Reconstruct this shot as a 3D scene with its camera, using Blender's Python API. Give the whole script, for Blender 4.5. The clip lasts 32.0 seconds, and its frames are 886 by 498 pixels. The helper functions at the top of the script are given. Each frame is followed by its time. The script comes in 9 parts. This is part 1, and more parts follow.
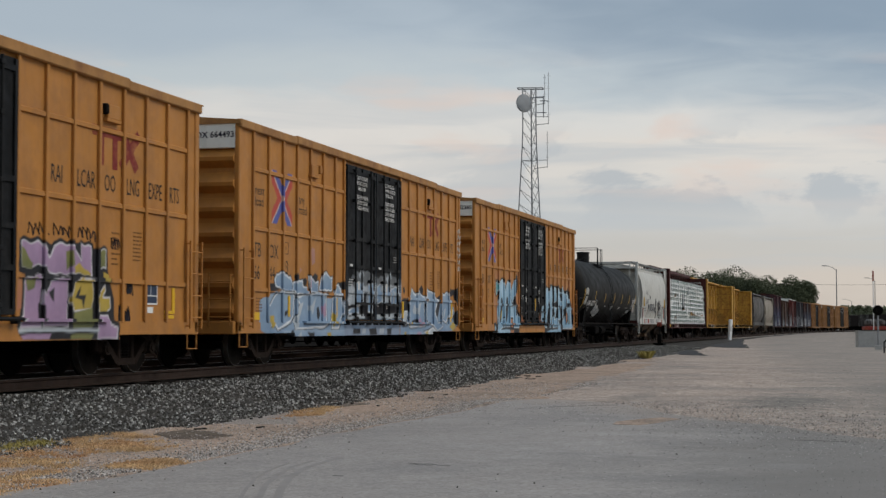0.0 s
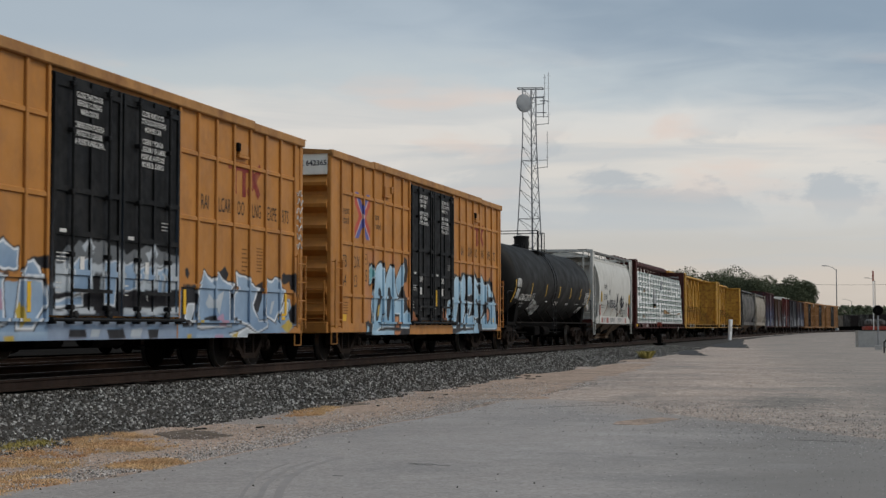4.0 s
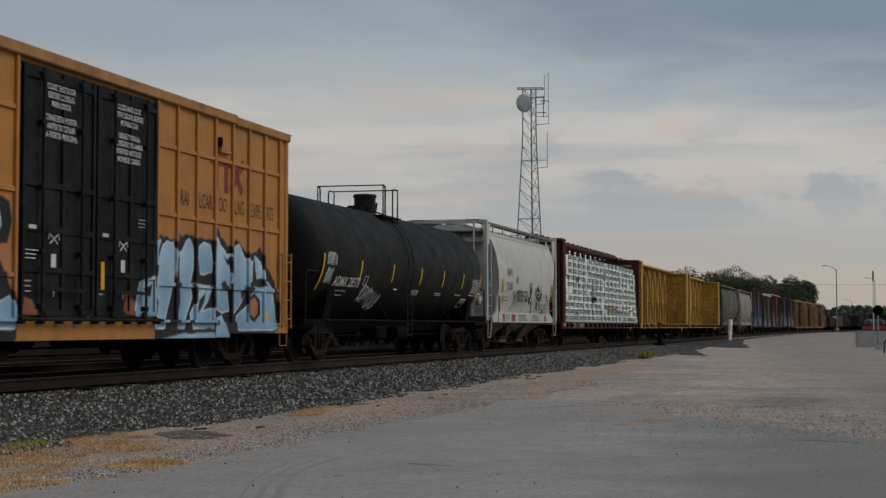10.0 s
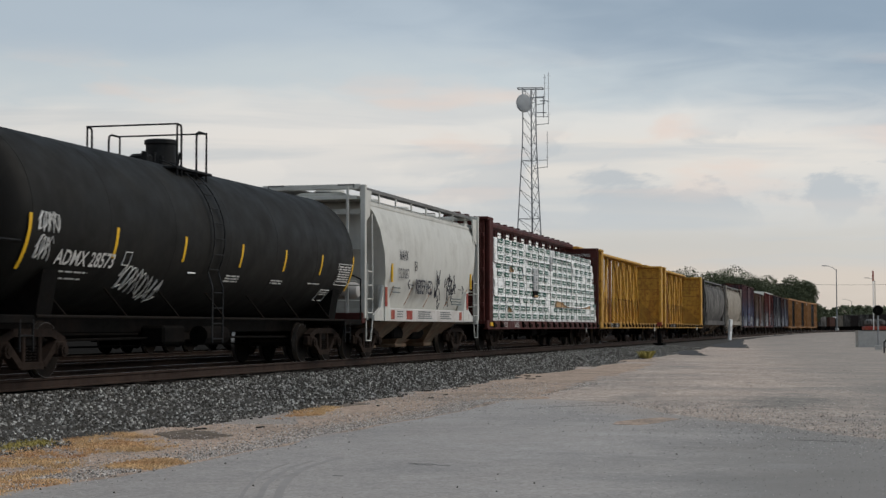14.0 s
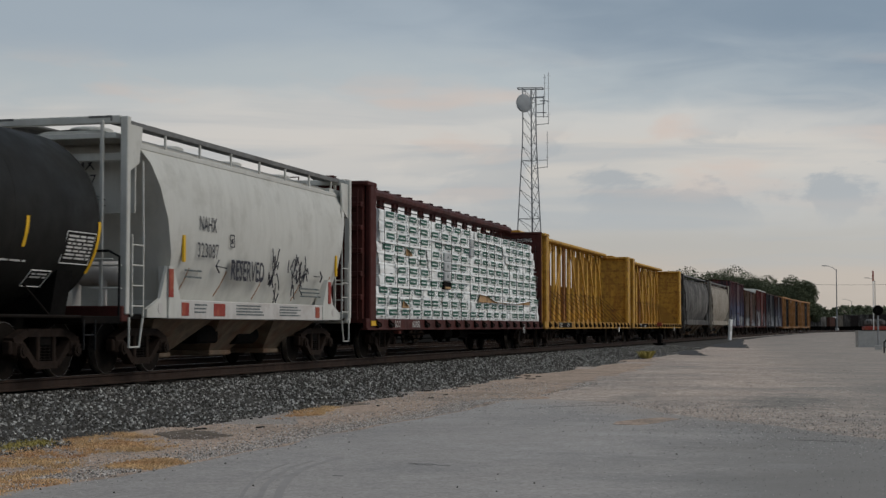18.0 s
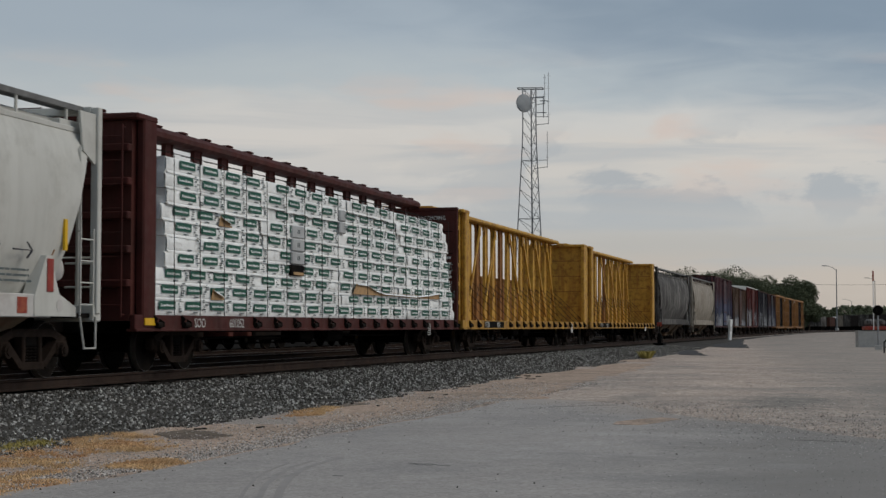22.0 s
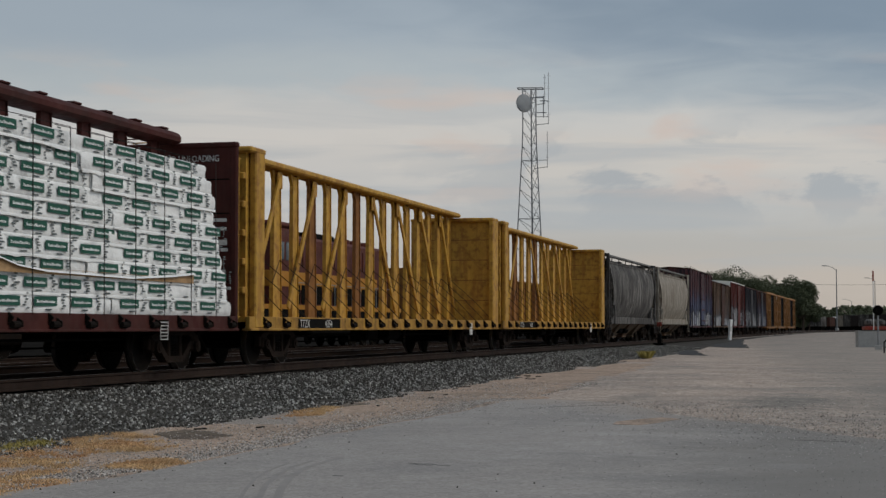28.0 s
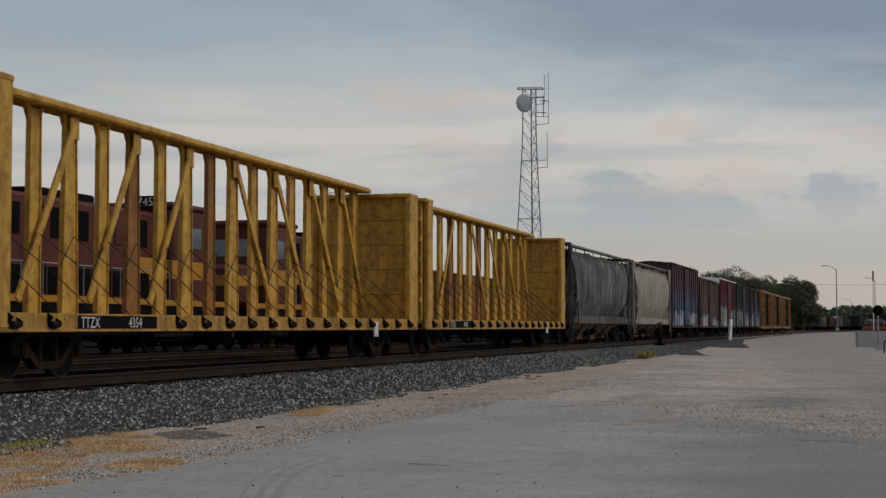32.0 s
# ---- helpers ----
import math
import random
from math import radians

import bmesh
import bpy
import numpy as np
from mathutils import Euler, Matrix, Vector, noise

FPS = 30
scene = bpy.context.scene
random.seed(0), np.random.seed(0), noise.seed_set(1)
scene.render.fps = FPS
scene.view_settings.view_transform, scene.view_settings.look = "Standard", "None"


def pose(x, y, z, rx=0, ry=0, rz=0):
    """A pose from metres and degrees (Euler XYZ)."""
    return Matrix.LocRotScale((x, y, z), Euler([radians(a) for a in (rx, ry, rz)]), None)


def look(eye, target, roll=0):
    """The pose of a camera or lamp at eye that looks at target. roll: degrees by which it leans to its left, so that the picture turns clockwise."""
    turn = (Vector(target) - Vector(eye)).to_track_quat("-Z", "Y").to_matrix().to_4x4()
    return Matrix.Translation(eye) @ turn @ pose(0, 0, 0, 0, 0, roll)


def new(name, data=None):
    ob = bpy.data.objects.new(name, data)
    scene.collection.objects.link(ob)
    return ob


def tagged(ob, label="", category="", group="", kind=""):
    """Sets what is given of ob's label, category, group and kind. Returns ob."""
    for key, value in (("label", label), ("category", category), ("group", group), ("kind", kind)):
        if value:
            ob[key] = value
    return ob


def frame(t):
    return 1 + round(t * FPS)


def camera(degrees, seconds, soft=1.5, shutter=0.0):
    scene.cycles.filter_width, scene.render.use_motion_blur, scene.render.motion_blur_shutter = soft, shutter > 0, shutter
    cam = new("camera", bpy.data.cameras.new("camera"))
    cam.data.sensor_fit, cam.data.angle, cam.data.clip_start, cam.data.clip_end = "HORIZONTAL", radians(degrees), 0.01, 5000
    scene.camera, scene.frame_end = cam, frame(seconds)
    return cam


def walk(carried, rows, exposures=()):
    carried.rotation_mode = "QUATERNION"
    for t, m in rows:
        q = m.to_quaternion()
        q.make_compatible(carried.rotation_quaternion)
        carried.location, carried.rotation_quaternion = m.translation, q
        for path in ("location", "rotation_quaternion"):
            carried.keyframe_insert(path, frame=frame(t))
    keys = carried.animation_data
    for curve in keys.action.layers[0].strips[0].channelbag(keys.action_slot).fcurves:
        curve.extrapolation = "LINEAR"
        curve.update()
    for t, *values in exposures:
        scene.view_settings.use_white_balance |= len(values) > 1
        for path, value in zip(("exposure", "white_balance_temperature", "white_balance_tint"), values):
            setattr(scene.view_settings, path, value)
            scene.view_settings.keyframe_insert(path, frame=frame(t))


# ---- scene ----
# x runs along the main track, y to the left of the camera, z = 0 at the rail heads
EYE_Z = 0.835
YAW, PITCH = radians(14.835), radians(2.805)
cam = camera(31.175, 32.0, soft=1.4, shutter=0.4)
aim = (100 * math.cos(YAW) * math.cos(PITCH), 100 * math.sin(YAW) * math.cos(PITCH), EYE_Z + 100 * math.sin(PITCH))
CAM = look((0, 0, EYE_Z), aim)

# ---------------------------------------------------------------- world and light
world = bpy.data.worlds.new("overcast_evening")
scene.world = world
world.use_nodes = True
wn, wl = world.node_tree.nodes, world.node_tree.links
wn.clear()
w_out = wn.new("ShaderNodeOutputWorld")
w_bg = wn.new("ShaderNodeBackground")
w_bg.inputs["Strength"].default_value = 1.0
wl.new(w_bg.outputs[0], w_out.inputs["Surface"])
sky = wn.new("ShaderNodeTexSky")
sky.sky_type, sky.sun_disc = "NISHITA", False
sky.sun_elevation, sky.sun_rotation = radians(42), radians(163)
SKY_GAIN = 0.06
tc = wn.new("ShaderNodeTexCoord")


def w_math(op, a, b=None, c=None):
    n = wn.new("ShaderNodeMath")
    n.operation = op
    for i, v in enumerate((a, b, c)):
        if v is None:
            continue
        if isinstance(v, (int, float)):
            n.inputs[i].default_value = v
        else:
            wl.new(v, n.inputs[i])
    return n.outputs[0]


def w_mix(fac, a, b):
    n = wn.new("ShaderNodeMix")
    n.data_type = "RGBA"
    for i, v in ((0, fac), (6, a), (7, b)):
        if isinstance(v, (int, float)):
            n.inputs[i].default_value = v
        elif isinstance(v, tuple):
            n.inputs[i].default_value = (*v, 1)
        else:
            wl.new(v, n.inputs[i])
    return n.outputs[2]


def w_noise(vec, scale, detail, rough=0.5, dist=0.0):
    n = wn.new("ShaderNodeTexNoise")
    wl.new(vec, n.inputs["Vector"])
    n.inputs["Scale"].default_value, n.inputs["Detail"].default_value = scale, detail
    n.inputs["Roughness"].default_value, n.inputs["Distortion"].default_value = rough, dist
    return n.outputs["Fac"]


def w_ramp(v, lo, hi):
    n = wn.new("ShaderNodeMapRange")
    n.interpolation_type = "SMOOTHSTEP"
    wl.new(v, n.inputs[0])
    n.inputs[1].default_value, n.inputs[2].default_value = lo, hi
    return n.outputs[0]


# a flat cloud sheet: the direction is projected on a plane overhead, so the clouds flatten towards the horizon
sep = wn.new("ShaderNodeSeparateXYZ")
wl.new(tc.outputs["Generated"], sep.inputs[0])
up = w_math("MAXIMUM", sep.outputs[2], 0.0)
den = w_math("ADD", up, 0.16)
comb = wn.new("ShaderNodeCombineXYZ")
wl.new(w_math("DIVIDE", sep.outputs[0], den), comb.inputs[0])
wl.new(w_math("DIVIDE", sep.outputs[1], den), comb.inputs[1])
big = w_noise(comb.outputs[0], 0.8, 3, 0.5, 0.2)
fine = w_noise(comb.outputs[0], 2.6, 7, 0.58, 0.25)
cover = w_math("ADD", w_math("MULTIPLY", big, 0.65), w_math("MULTIPLY", fine, 0.35))
across = w_math("SUBTRACT", w_math("MULTIPLY", sep.outputs[0], 0.256), w_math("MULTIPLY", sep.outputs[1], 0.967))
front = w_math("MULTIPLY", w_math("MULTIPLY", up, w_math("ADD", w_ramp(across, -1.0, 1.0), 0.08)), 1.85)
dark = w_ramp(w_math("ADD", cover, front), 0.56, 0.80)
low = w_ramp(up, 0.0, 0.16)
bright = w_mix(low, (0.60, 0.565, 0.55), (0.77, 0.755, 0.735))
shade = w_mix(low, (0.54, 0.53, 0.535), (0.265, 0.335, 0.42))
overhead = w_mix(dark, bright, shade)
# the sky near the horizon, by its slope over the ground: a warm haze, a cream gap and a blue-grey deck above, all stirred by noise
flat = w_math("SQRT", w_math("SUBTRACT", 1.0, w_math("MULTIPLY", up, up)))
slope = w_math("DIVIDE", up, flat)
ring = wn.new("ShaderNodeCombineXYZ")
wl.new(w_math("DIVIDE", sep.outputs[0], flat), ring.inputs[0])
wl.new(w_math("DIVIDE", sep.outputs[1], flat), ring.inputs[1])
wl.new(w_math("MULTIPLY", slope, 4.5), ring.inputs[2])
roll = w_math("SUBTRACT", w_noise(ring.outputs[0], 4.0, 3, 0.5, 0.3), 0.5)
wisp = w_math("SUBTRACT", w_noise(ring.outputs[0], 13.0, 6, 0.55, 0.6), 0.5)
round_ = wn.new("ShaderNodeCombineXYZ")
wl.new(w_math("DIVIDE", sep.outputs[0], flat), round_.inputs[0])
wl.new(w_math("DIVIDE", sep.outputs[1], flat), round_.inputs[1])
wl.new(w_math("MULTIPLY", slope, 2.0), round_.inputs[2])
puff = w_noise(round_.outputs[0], 12.0, 6, 0.55, 0.3)
level = w_math("ADD", slope, w_math("ADD", w_math("MULTIPLY", roll, 0.05), w_math("MULTIPLY", wisp, 0.022)))
band = wn.new("ShaderNodeValToRGB")
band.color_ramp.interpolation = "EASE"
stops = ((0.0, (0.60, 0.535, 0.475)), (0.10, (0.66, 0.595, 0.53)), (0.20, (0.60, 0.585, 0.555)), (0.33, (0.655, 0.657, 0.645)), (0.43, (0.785, 0.745, 0.69)), (0.52, (0.755, 0.745, 0.715)), (0.62, (0.590, 0.650, 0.680)), (0.78, (0.475, 0.555, 0.630)), (1.0, (0.43, 0.515, 0.60)))
while len(band.color_ramp.elements) < len(stops):
    band.color_ramp.elements.new(0.5)
for el, (at_, c) in zip(band.color_ramp.elements, stops):
    el.position, el.color = at_, (*c, 1)
wl.new(w_math("MULTIPLY", level, 4.0), band.inputs[0])
thin = wn.new("ShaderNodeCombineXYZ")
wl.new(w_math("DIVIDE", sep.outputs[0], flat), thin.inputs[0])
wl.new(w_math("DIVIDE", sep.outputs[1], flat), thin.inputs[1])
wl.new(w_math("MULTIPLY", slope, 15.0), thin.inputs[2])
lines = w_math("MULTIPLY", w_math("MULTIPLY", w_ramp(w_noise(thin.outputs[0], 3.2, 5, 0.55, 0.4), 0.48, 0.66), w_ramp(slope, 0.025, 0.05)), w_ramp(w_math("MULTIPLY", slope, -1.0), -0.17, -0.11))
# a heavier deck hangs over the right of the lot, its lower edge ragged
deck = w_ramp(w_math("ADD", w_math("ADD", slope, w_math("MULTIPLY", across, 0.30)), w_math("ADD", w_math("MULTIPLY", roll, 0.10), w_math("MULTIPLY", wisp, 0.05))), 0.165, 0.275)
horizon = w_mix(w_math("MULTIPLY", deck, 0.95), band.outputs[0], (0.270, 0.350, 0.440))
# heaped clouds in the cream gap, rosy where they catch the light
gap = w_math("MULTIPLY", w_ramp(slope, 0.055, 0.085), w_ramp(w_math("MULTIPLY", slope, -1.0), -0.135, -0.100))
heap = w_math("MULTIPLY", w_math("MULTIPLY", w_ramp(puff, 0.47, 0.54), gap), w_math("ADD", w_math("MULTIPLY", w_ramp(across, -0.05, 0.12), 0.75), 0.12))
rosy = w_math("MULTIPLY", w_math("MULTIPLY", w_ramp(w_noise(ring.outputs[0], 7.0, 4, 0.5, 0.4), 0.53, 0.65), w_ramp(slope, 0.06, 0.11)), w_ramp(w_math("MULTIPLY", slope, -1.0), -0.18, -0.13))
pale = w_math("MULTIPLY", w_math("MULTIPLY", w_ramp(w_math("MULTIPLY", across, -1.0), -0.12, 0.12), w_ramp(slope, 0.02, 0.07)), w_ramp(w_math("MULTIPLY", level, -1.0), -0.16, -0.115))
horizon = w_mix(w_math("MULTIPLY", pale, 0.6), horizon, (0.85, 0.81, 0.765))
horizon = w_mix(heap, horizon, (0.50, 0.535, 0.565))
horizon = w_mix(w_math("MULTIPLY", lines, 0.6), horizon, (0.535, 0.575, 0.605))
horizon = w_mix(w_math("MULTIPLY", rosy, 0.7), horizon, (0.80, 0.665, 0.59))
warm = w_mix(w_ramp(slope, 0.22, 0.34), horizon, overhead)
gain = wn.new("ShaderNodeVectorMath")
gain.operation = "SCALE"
wl.new(sky.outputs[0], gain.inputs[0])
gain.inputs["Scale"].default_value = SKY_GAIN
# the overcast is brighter on the side of the hidden sun
toward = wn.new("ShaderNodeVectorMath")
toward.operation = "DOT_PRODUCT"
wl.new(tc.outputs["Generated"], toward.inputs[0])
toward.inputs[1].default_value = (-0.20, -0.96, 0.2)
side_gain = w_math("ADD", w_math("MULTIPLY", toward.outputs["Value"], 0.24), 1.03)
lit = wn.new("ShaderNodeVectorMath")
lit.operation = "SCALE"
wl.new(w_mix(0.93, gain.outputs[0], warm), lit.inputs[0])
wl.new(side_gain, lit.inputs["Scale"])
wl.new(lit.outputs[0], w_bg.inputs["Color"])

sun = new("sun", bpy.data.lights.new("sun", "SUN"))
sun.data.energy, sun.data.angle, sun.data.color = 1.7, radians(35), (1.0, 0.92, 0.82)
sun.matrix_world = look((25, -80, 75), (0, 0, 0))
walk(cam, [(0.0, CAM), (32.0, CAM)], exposures=[(0.0, 0.0), (3.0, 0.0), (6.0, -0.02), (7.0, -0.14), (8.0, -0.21), (9.0, -0.27), (10.0, -0.43), (12.0, -0.5), (13.0, -0.09), (14.0, 0.10), (17.0, -0.06), (18.0, -0.24), (20.0, -0.23), (25.0, -0.26), (28.0, -0.31), (32.0, -0.31)])


# ---------------------------------------------------------------- mesh helpers
class Mesh:
    """Collects vertices and faces of one part."""

    def __init__(self):
        self.v, self.f, self.mi, self.slot = [], [], [], 0

    def add(self, verts, faces):
        n = len(self.v)
        self.mi.extend([self.slot] * len(faces))
        self.v.extend([tuple(p) for p in verts])
        self.f.extend([tuple(n + i for i in q) for q in faces])
        return self

    def box(self, x0, x1, y0, y1, z0, z1, m=None):
        c = [(x, y, z) for x in (x0, x1) for y in (y0, y1) for z in (z0, z1)]
        if m is not None:
            c = [m @ Vector(p) for p in c]
        return self.add(c, [(0, 1, 3, 2), (4, 6, 7, 5), (0, 4, 5, 1), (2, 3, 7, 6), (0, 2, 6, 4), (1, 5, 7, 3)])

    def cbox(self, x0, x1, y0, y1, z0, z1, c=0.02, m=None):
        """A box with chamfered edges."""
        v, f, idx = [], [], {}
        X, Y, Z = (x0, x1), (y0, y1), (z0, z1)
        c = min(c, 0.45 * min(abs(x1 - x0), abs(y1 - y0), abs(z1 - z0)))
        for i in (0, 1):
            for j in (0, 1):
                for k in (0, 1):
                    sx, sy, sz = (c, -c)[i], (c, -c)[j], (c, -c)[k]
                    for a, p in enumerate(((X[i], Y[j] + sy, Z[k] + sz), (X[i] + sx, Y[j], Z[k] + sz), (X[i] + sx, Y[j] + sy, Z[k]))):
                        idx[i, j, k, a] = len(v)
                        v.append(p if m is None else m @ Vector(p))
        for a in range(3):
            for s in (0, 1):
                o = [(0, 0), (1, 0), (1, 1), (0, 1)]
                q = []
                for b, d in o:
                    t = [b, d]
                    t.insert(a, s)
                    q.append(idx[(*t, a)])
                f.append(q if (s == 1) == (a != 1) else q[::-1])
        for a in range(3):
            b, d = [n for n in range(3) if n != a]
            for s in (0, 1):
                for t in (0, 1):
                    q = []
                    for e, ax in ((0, b), (0, d), (1, d), (1, b)):
                        k = [0, 0, 0]
                        k[a], k[b], k[d] = e, s, t
                        q.append(idx[(*k, ax)])
                    f.append(q)
        for i in (0, 1):
            for j in (0, 1):
                for k in (0, 1):
                    f.append([idx[i, j, k, 0], idx[i, j, k, 1], idx[i, j, k, 2]])
        return self.add(v, f)

    def prism(self, prof, a0, a1, axis="x"):
        """A closed profile swept along an axis. The profile holds the other two coordinates in order."""
        n = len(prof)

        def put(a, p):
            return {"x": (a, p[0], p[1]), "y": (p[0], a, p[1]), "z": (p[0], p[1], a)}[axis]

        v = [put(a0, p) for p in prof] + [put(a1, p) for p in prof]
        f = [(i, (i + 1) % n, n + (i + 1) % n, n + i) for i in range(n)]
        return self.add(v, f + [tuple(range(n))[::-1], tuple(range(n, 2 * n))])

    def rod(self, p0, p1, r, n=8, r1=None, cap=True):
        p0, p1 = Vector(p0), Vector(p1)
        d = (p1 - p0).normalized()
        u = d.orthogonal().normalized()
        w = d.cross(u)
        r1 = r if r1 is None else r1
        v = []
        for p, q in ((p0, r), (p1, r1)):
            for i in range(n):
                a = 2 * math.pi * i / n
                v.append(p + (u * math.cos(a) + w * math.sin(a)) * q)
        f = [(i, (i + 1) % n, n + (i + 1) % n, n + i) for i in range(n)]
        if cap:
            f += [tuple(range(n))[::-1], tuple(range(n, 2 * n))]
        return self.add(v, f)

    def path(self, pts, r, n=6):
        """A bent round bar through the points, in one piece."""
        pts = [Vector(p) for p in pts]
        u, v, f = None, [], []
        for k, p in enumerate(pts):
            d = (pts[min(k + 1, len(pts) - 1)] - p).normalized() + (p - pts[max(k - 1, 0)]).normalized()
            d = d.normalized() if d.length > 1e-6 else Vector((0, 0, 1))
            u = d.orthogonal() if u is None else u - d * u.dot(d)
            u = u.normalized() if u.length > 1e-5 else d.orthogonal().normalized()
            w = d.cross(u)
            v += [p + (u * math.cos(2 * math.pi * i / n) + w * math.sin(2 * math.pi * i / n)) * r for i in range(n)]
        for k in range(len(pts) - 1):
            f += [(k * n + i, k * n + (i + 1) % n, (k + 1) * n + (i + 1) % n, (k + 1) * n + i) for i in range(n)]
        last = (len(pts) - 1) * n
        return self.add(v, f + [tuple(range(n))[::-1], tuple(range(last, last + n))])

    def beam(self, p0, p1, w, h, up=(0, 0, 1)):
        """A square bar between two points: w across, h along up."""
        p0, p1 = Vector(p0), Vector(p1)
        d = (p1 - p0).normalized()
        s = d.cross(Vector(up))
        s = s.normalized() if s.length > 1e-4 else Vector((1, 0, 0))
        t = s.cross(d).normalized()
        o = [(-1, -1), (1, -1), (1, 1), (-1, 1)]
        v = [p + s * (a * w / 2) + t * (b * h / 2) for p in (p0, p1) for a, b in o]
        return self.add(v, [(0, 3, 2, 1), (4, 5, 6, 7), (0, 1, 5, 4), (1, 2, 6, 5), (2, 3, 7, 6), (3, 0, 4, 7)])

    def lathe(self, prof, axis_p, axis="x", n=24):
        """Rings of (along, radius) about an axis through axis_p."""
        v, f = [], []
        for a, r in prof:
            for i in range(n):
                t = 2 * math.pi * i / n
                c, s = r * math.cos(t), r * math.sin(t)
                o = {"x": (a, c, s), "y": (c, a, s), "z": (c, s, a)}[axis]
                v.append([o[k] + axis_p[k] for k in range(3)])
        for k in range(len(prof) - 1):
            for i in range(n):
                j = (i + 1) % n
                f.append((k * n + i, k * n + j, (k + 1) * n + j, (k + 1) * n + i))
        f += [tuple(range(n))[::-1], tuple(range((len(prof) - 1) * n, len(prof) * n))]
        return self.add(v, f)

    def mesh(self, name, mat, smooth=False):
        me = bpy.data.meshes.new(name)
        me.from_pydata([tuple(p) for p in self.v], [], self.f)
        bm = bmesh.new()
        bm.from_mesh(me)
        if len(bm.faces) < 60000:
            bmesh.ops.recalc_face_normals(bm, faces=bm.faces)
        bm.to_mesh(me)
        bm.free()
        for one in mat if isinstance(mat, (list, tuple)) else [mat]:
            me.materials.append(one)
        if max(self.mi, default=0):
            me.polygons.foreach_set("material_index", self.mi)
        if smooth:
            me.shade_smooth()
            me.set_sharp_from_angle(angle=radians(35))
        return me


def part(name, m, material, parent, label="", smooth=False, at=None):
    """One mesh object under a thing or a part."""
    data = m.mesh(name, material, smooth) if isinstance(m, Mesh) else m
    ob = new(name, data)
    ob.parent = parent
    if at is not None:
        ob.matrix_basis = at
    return tagged(ob, label)


def thing(name, label, category, group="", kind="", m=None):
    ob = new(name)
    ob.empty_display_size = 0.3
    if m is not None:
        ob.matrix_basis = m
    return tagged(ob, label, category, group, kind)


def solid(name, m, material, label, category="", group="", kind="", smooth=False):
    ob = new(name, m.mesh(name, material, smooth))
    return tagged(ob, label, category, group, kind)


def lettering(text, size, material, parent, x, y, z, turn=0, name="lettering", align="LEFT", stretch=1.0, label="", bold=0.0):
    """Flat letters that face -y (turn 0) or -x (turn -90), their lower left corner at x, y, z."""
    cu = bpy.data.curves.new("text", "FONT")
    cu.body, cu.size, cu.align_x, cu.offset = text, size, align, bold
    cu.resolution_u = 2
    tmp = new("text", cu)
    me = bpy.data.meshes.new_from_object(tmp)
    bpy.data.objects.remove(tmp)
    bpy.data.curves.remove(cu)
    me.materials.clear()
    me.materials.append(material)
    me.transform(Matrix.Diagonal((stretch, 1, 1, 1)))
    return part(name, me, material, parent, label, at=pose(x, y, z, 90, 0, turn))


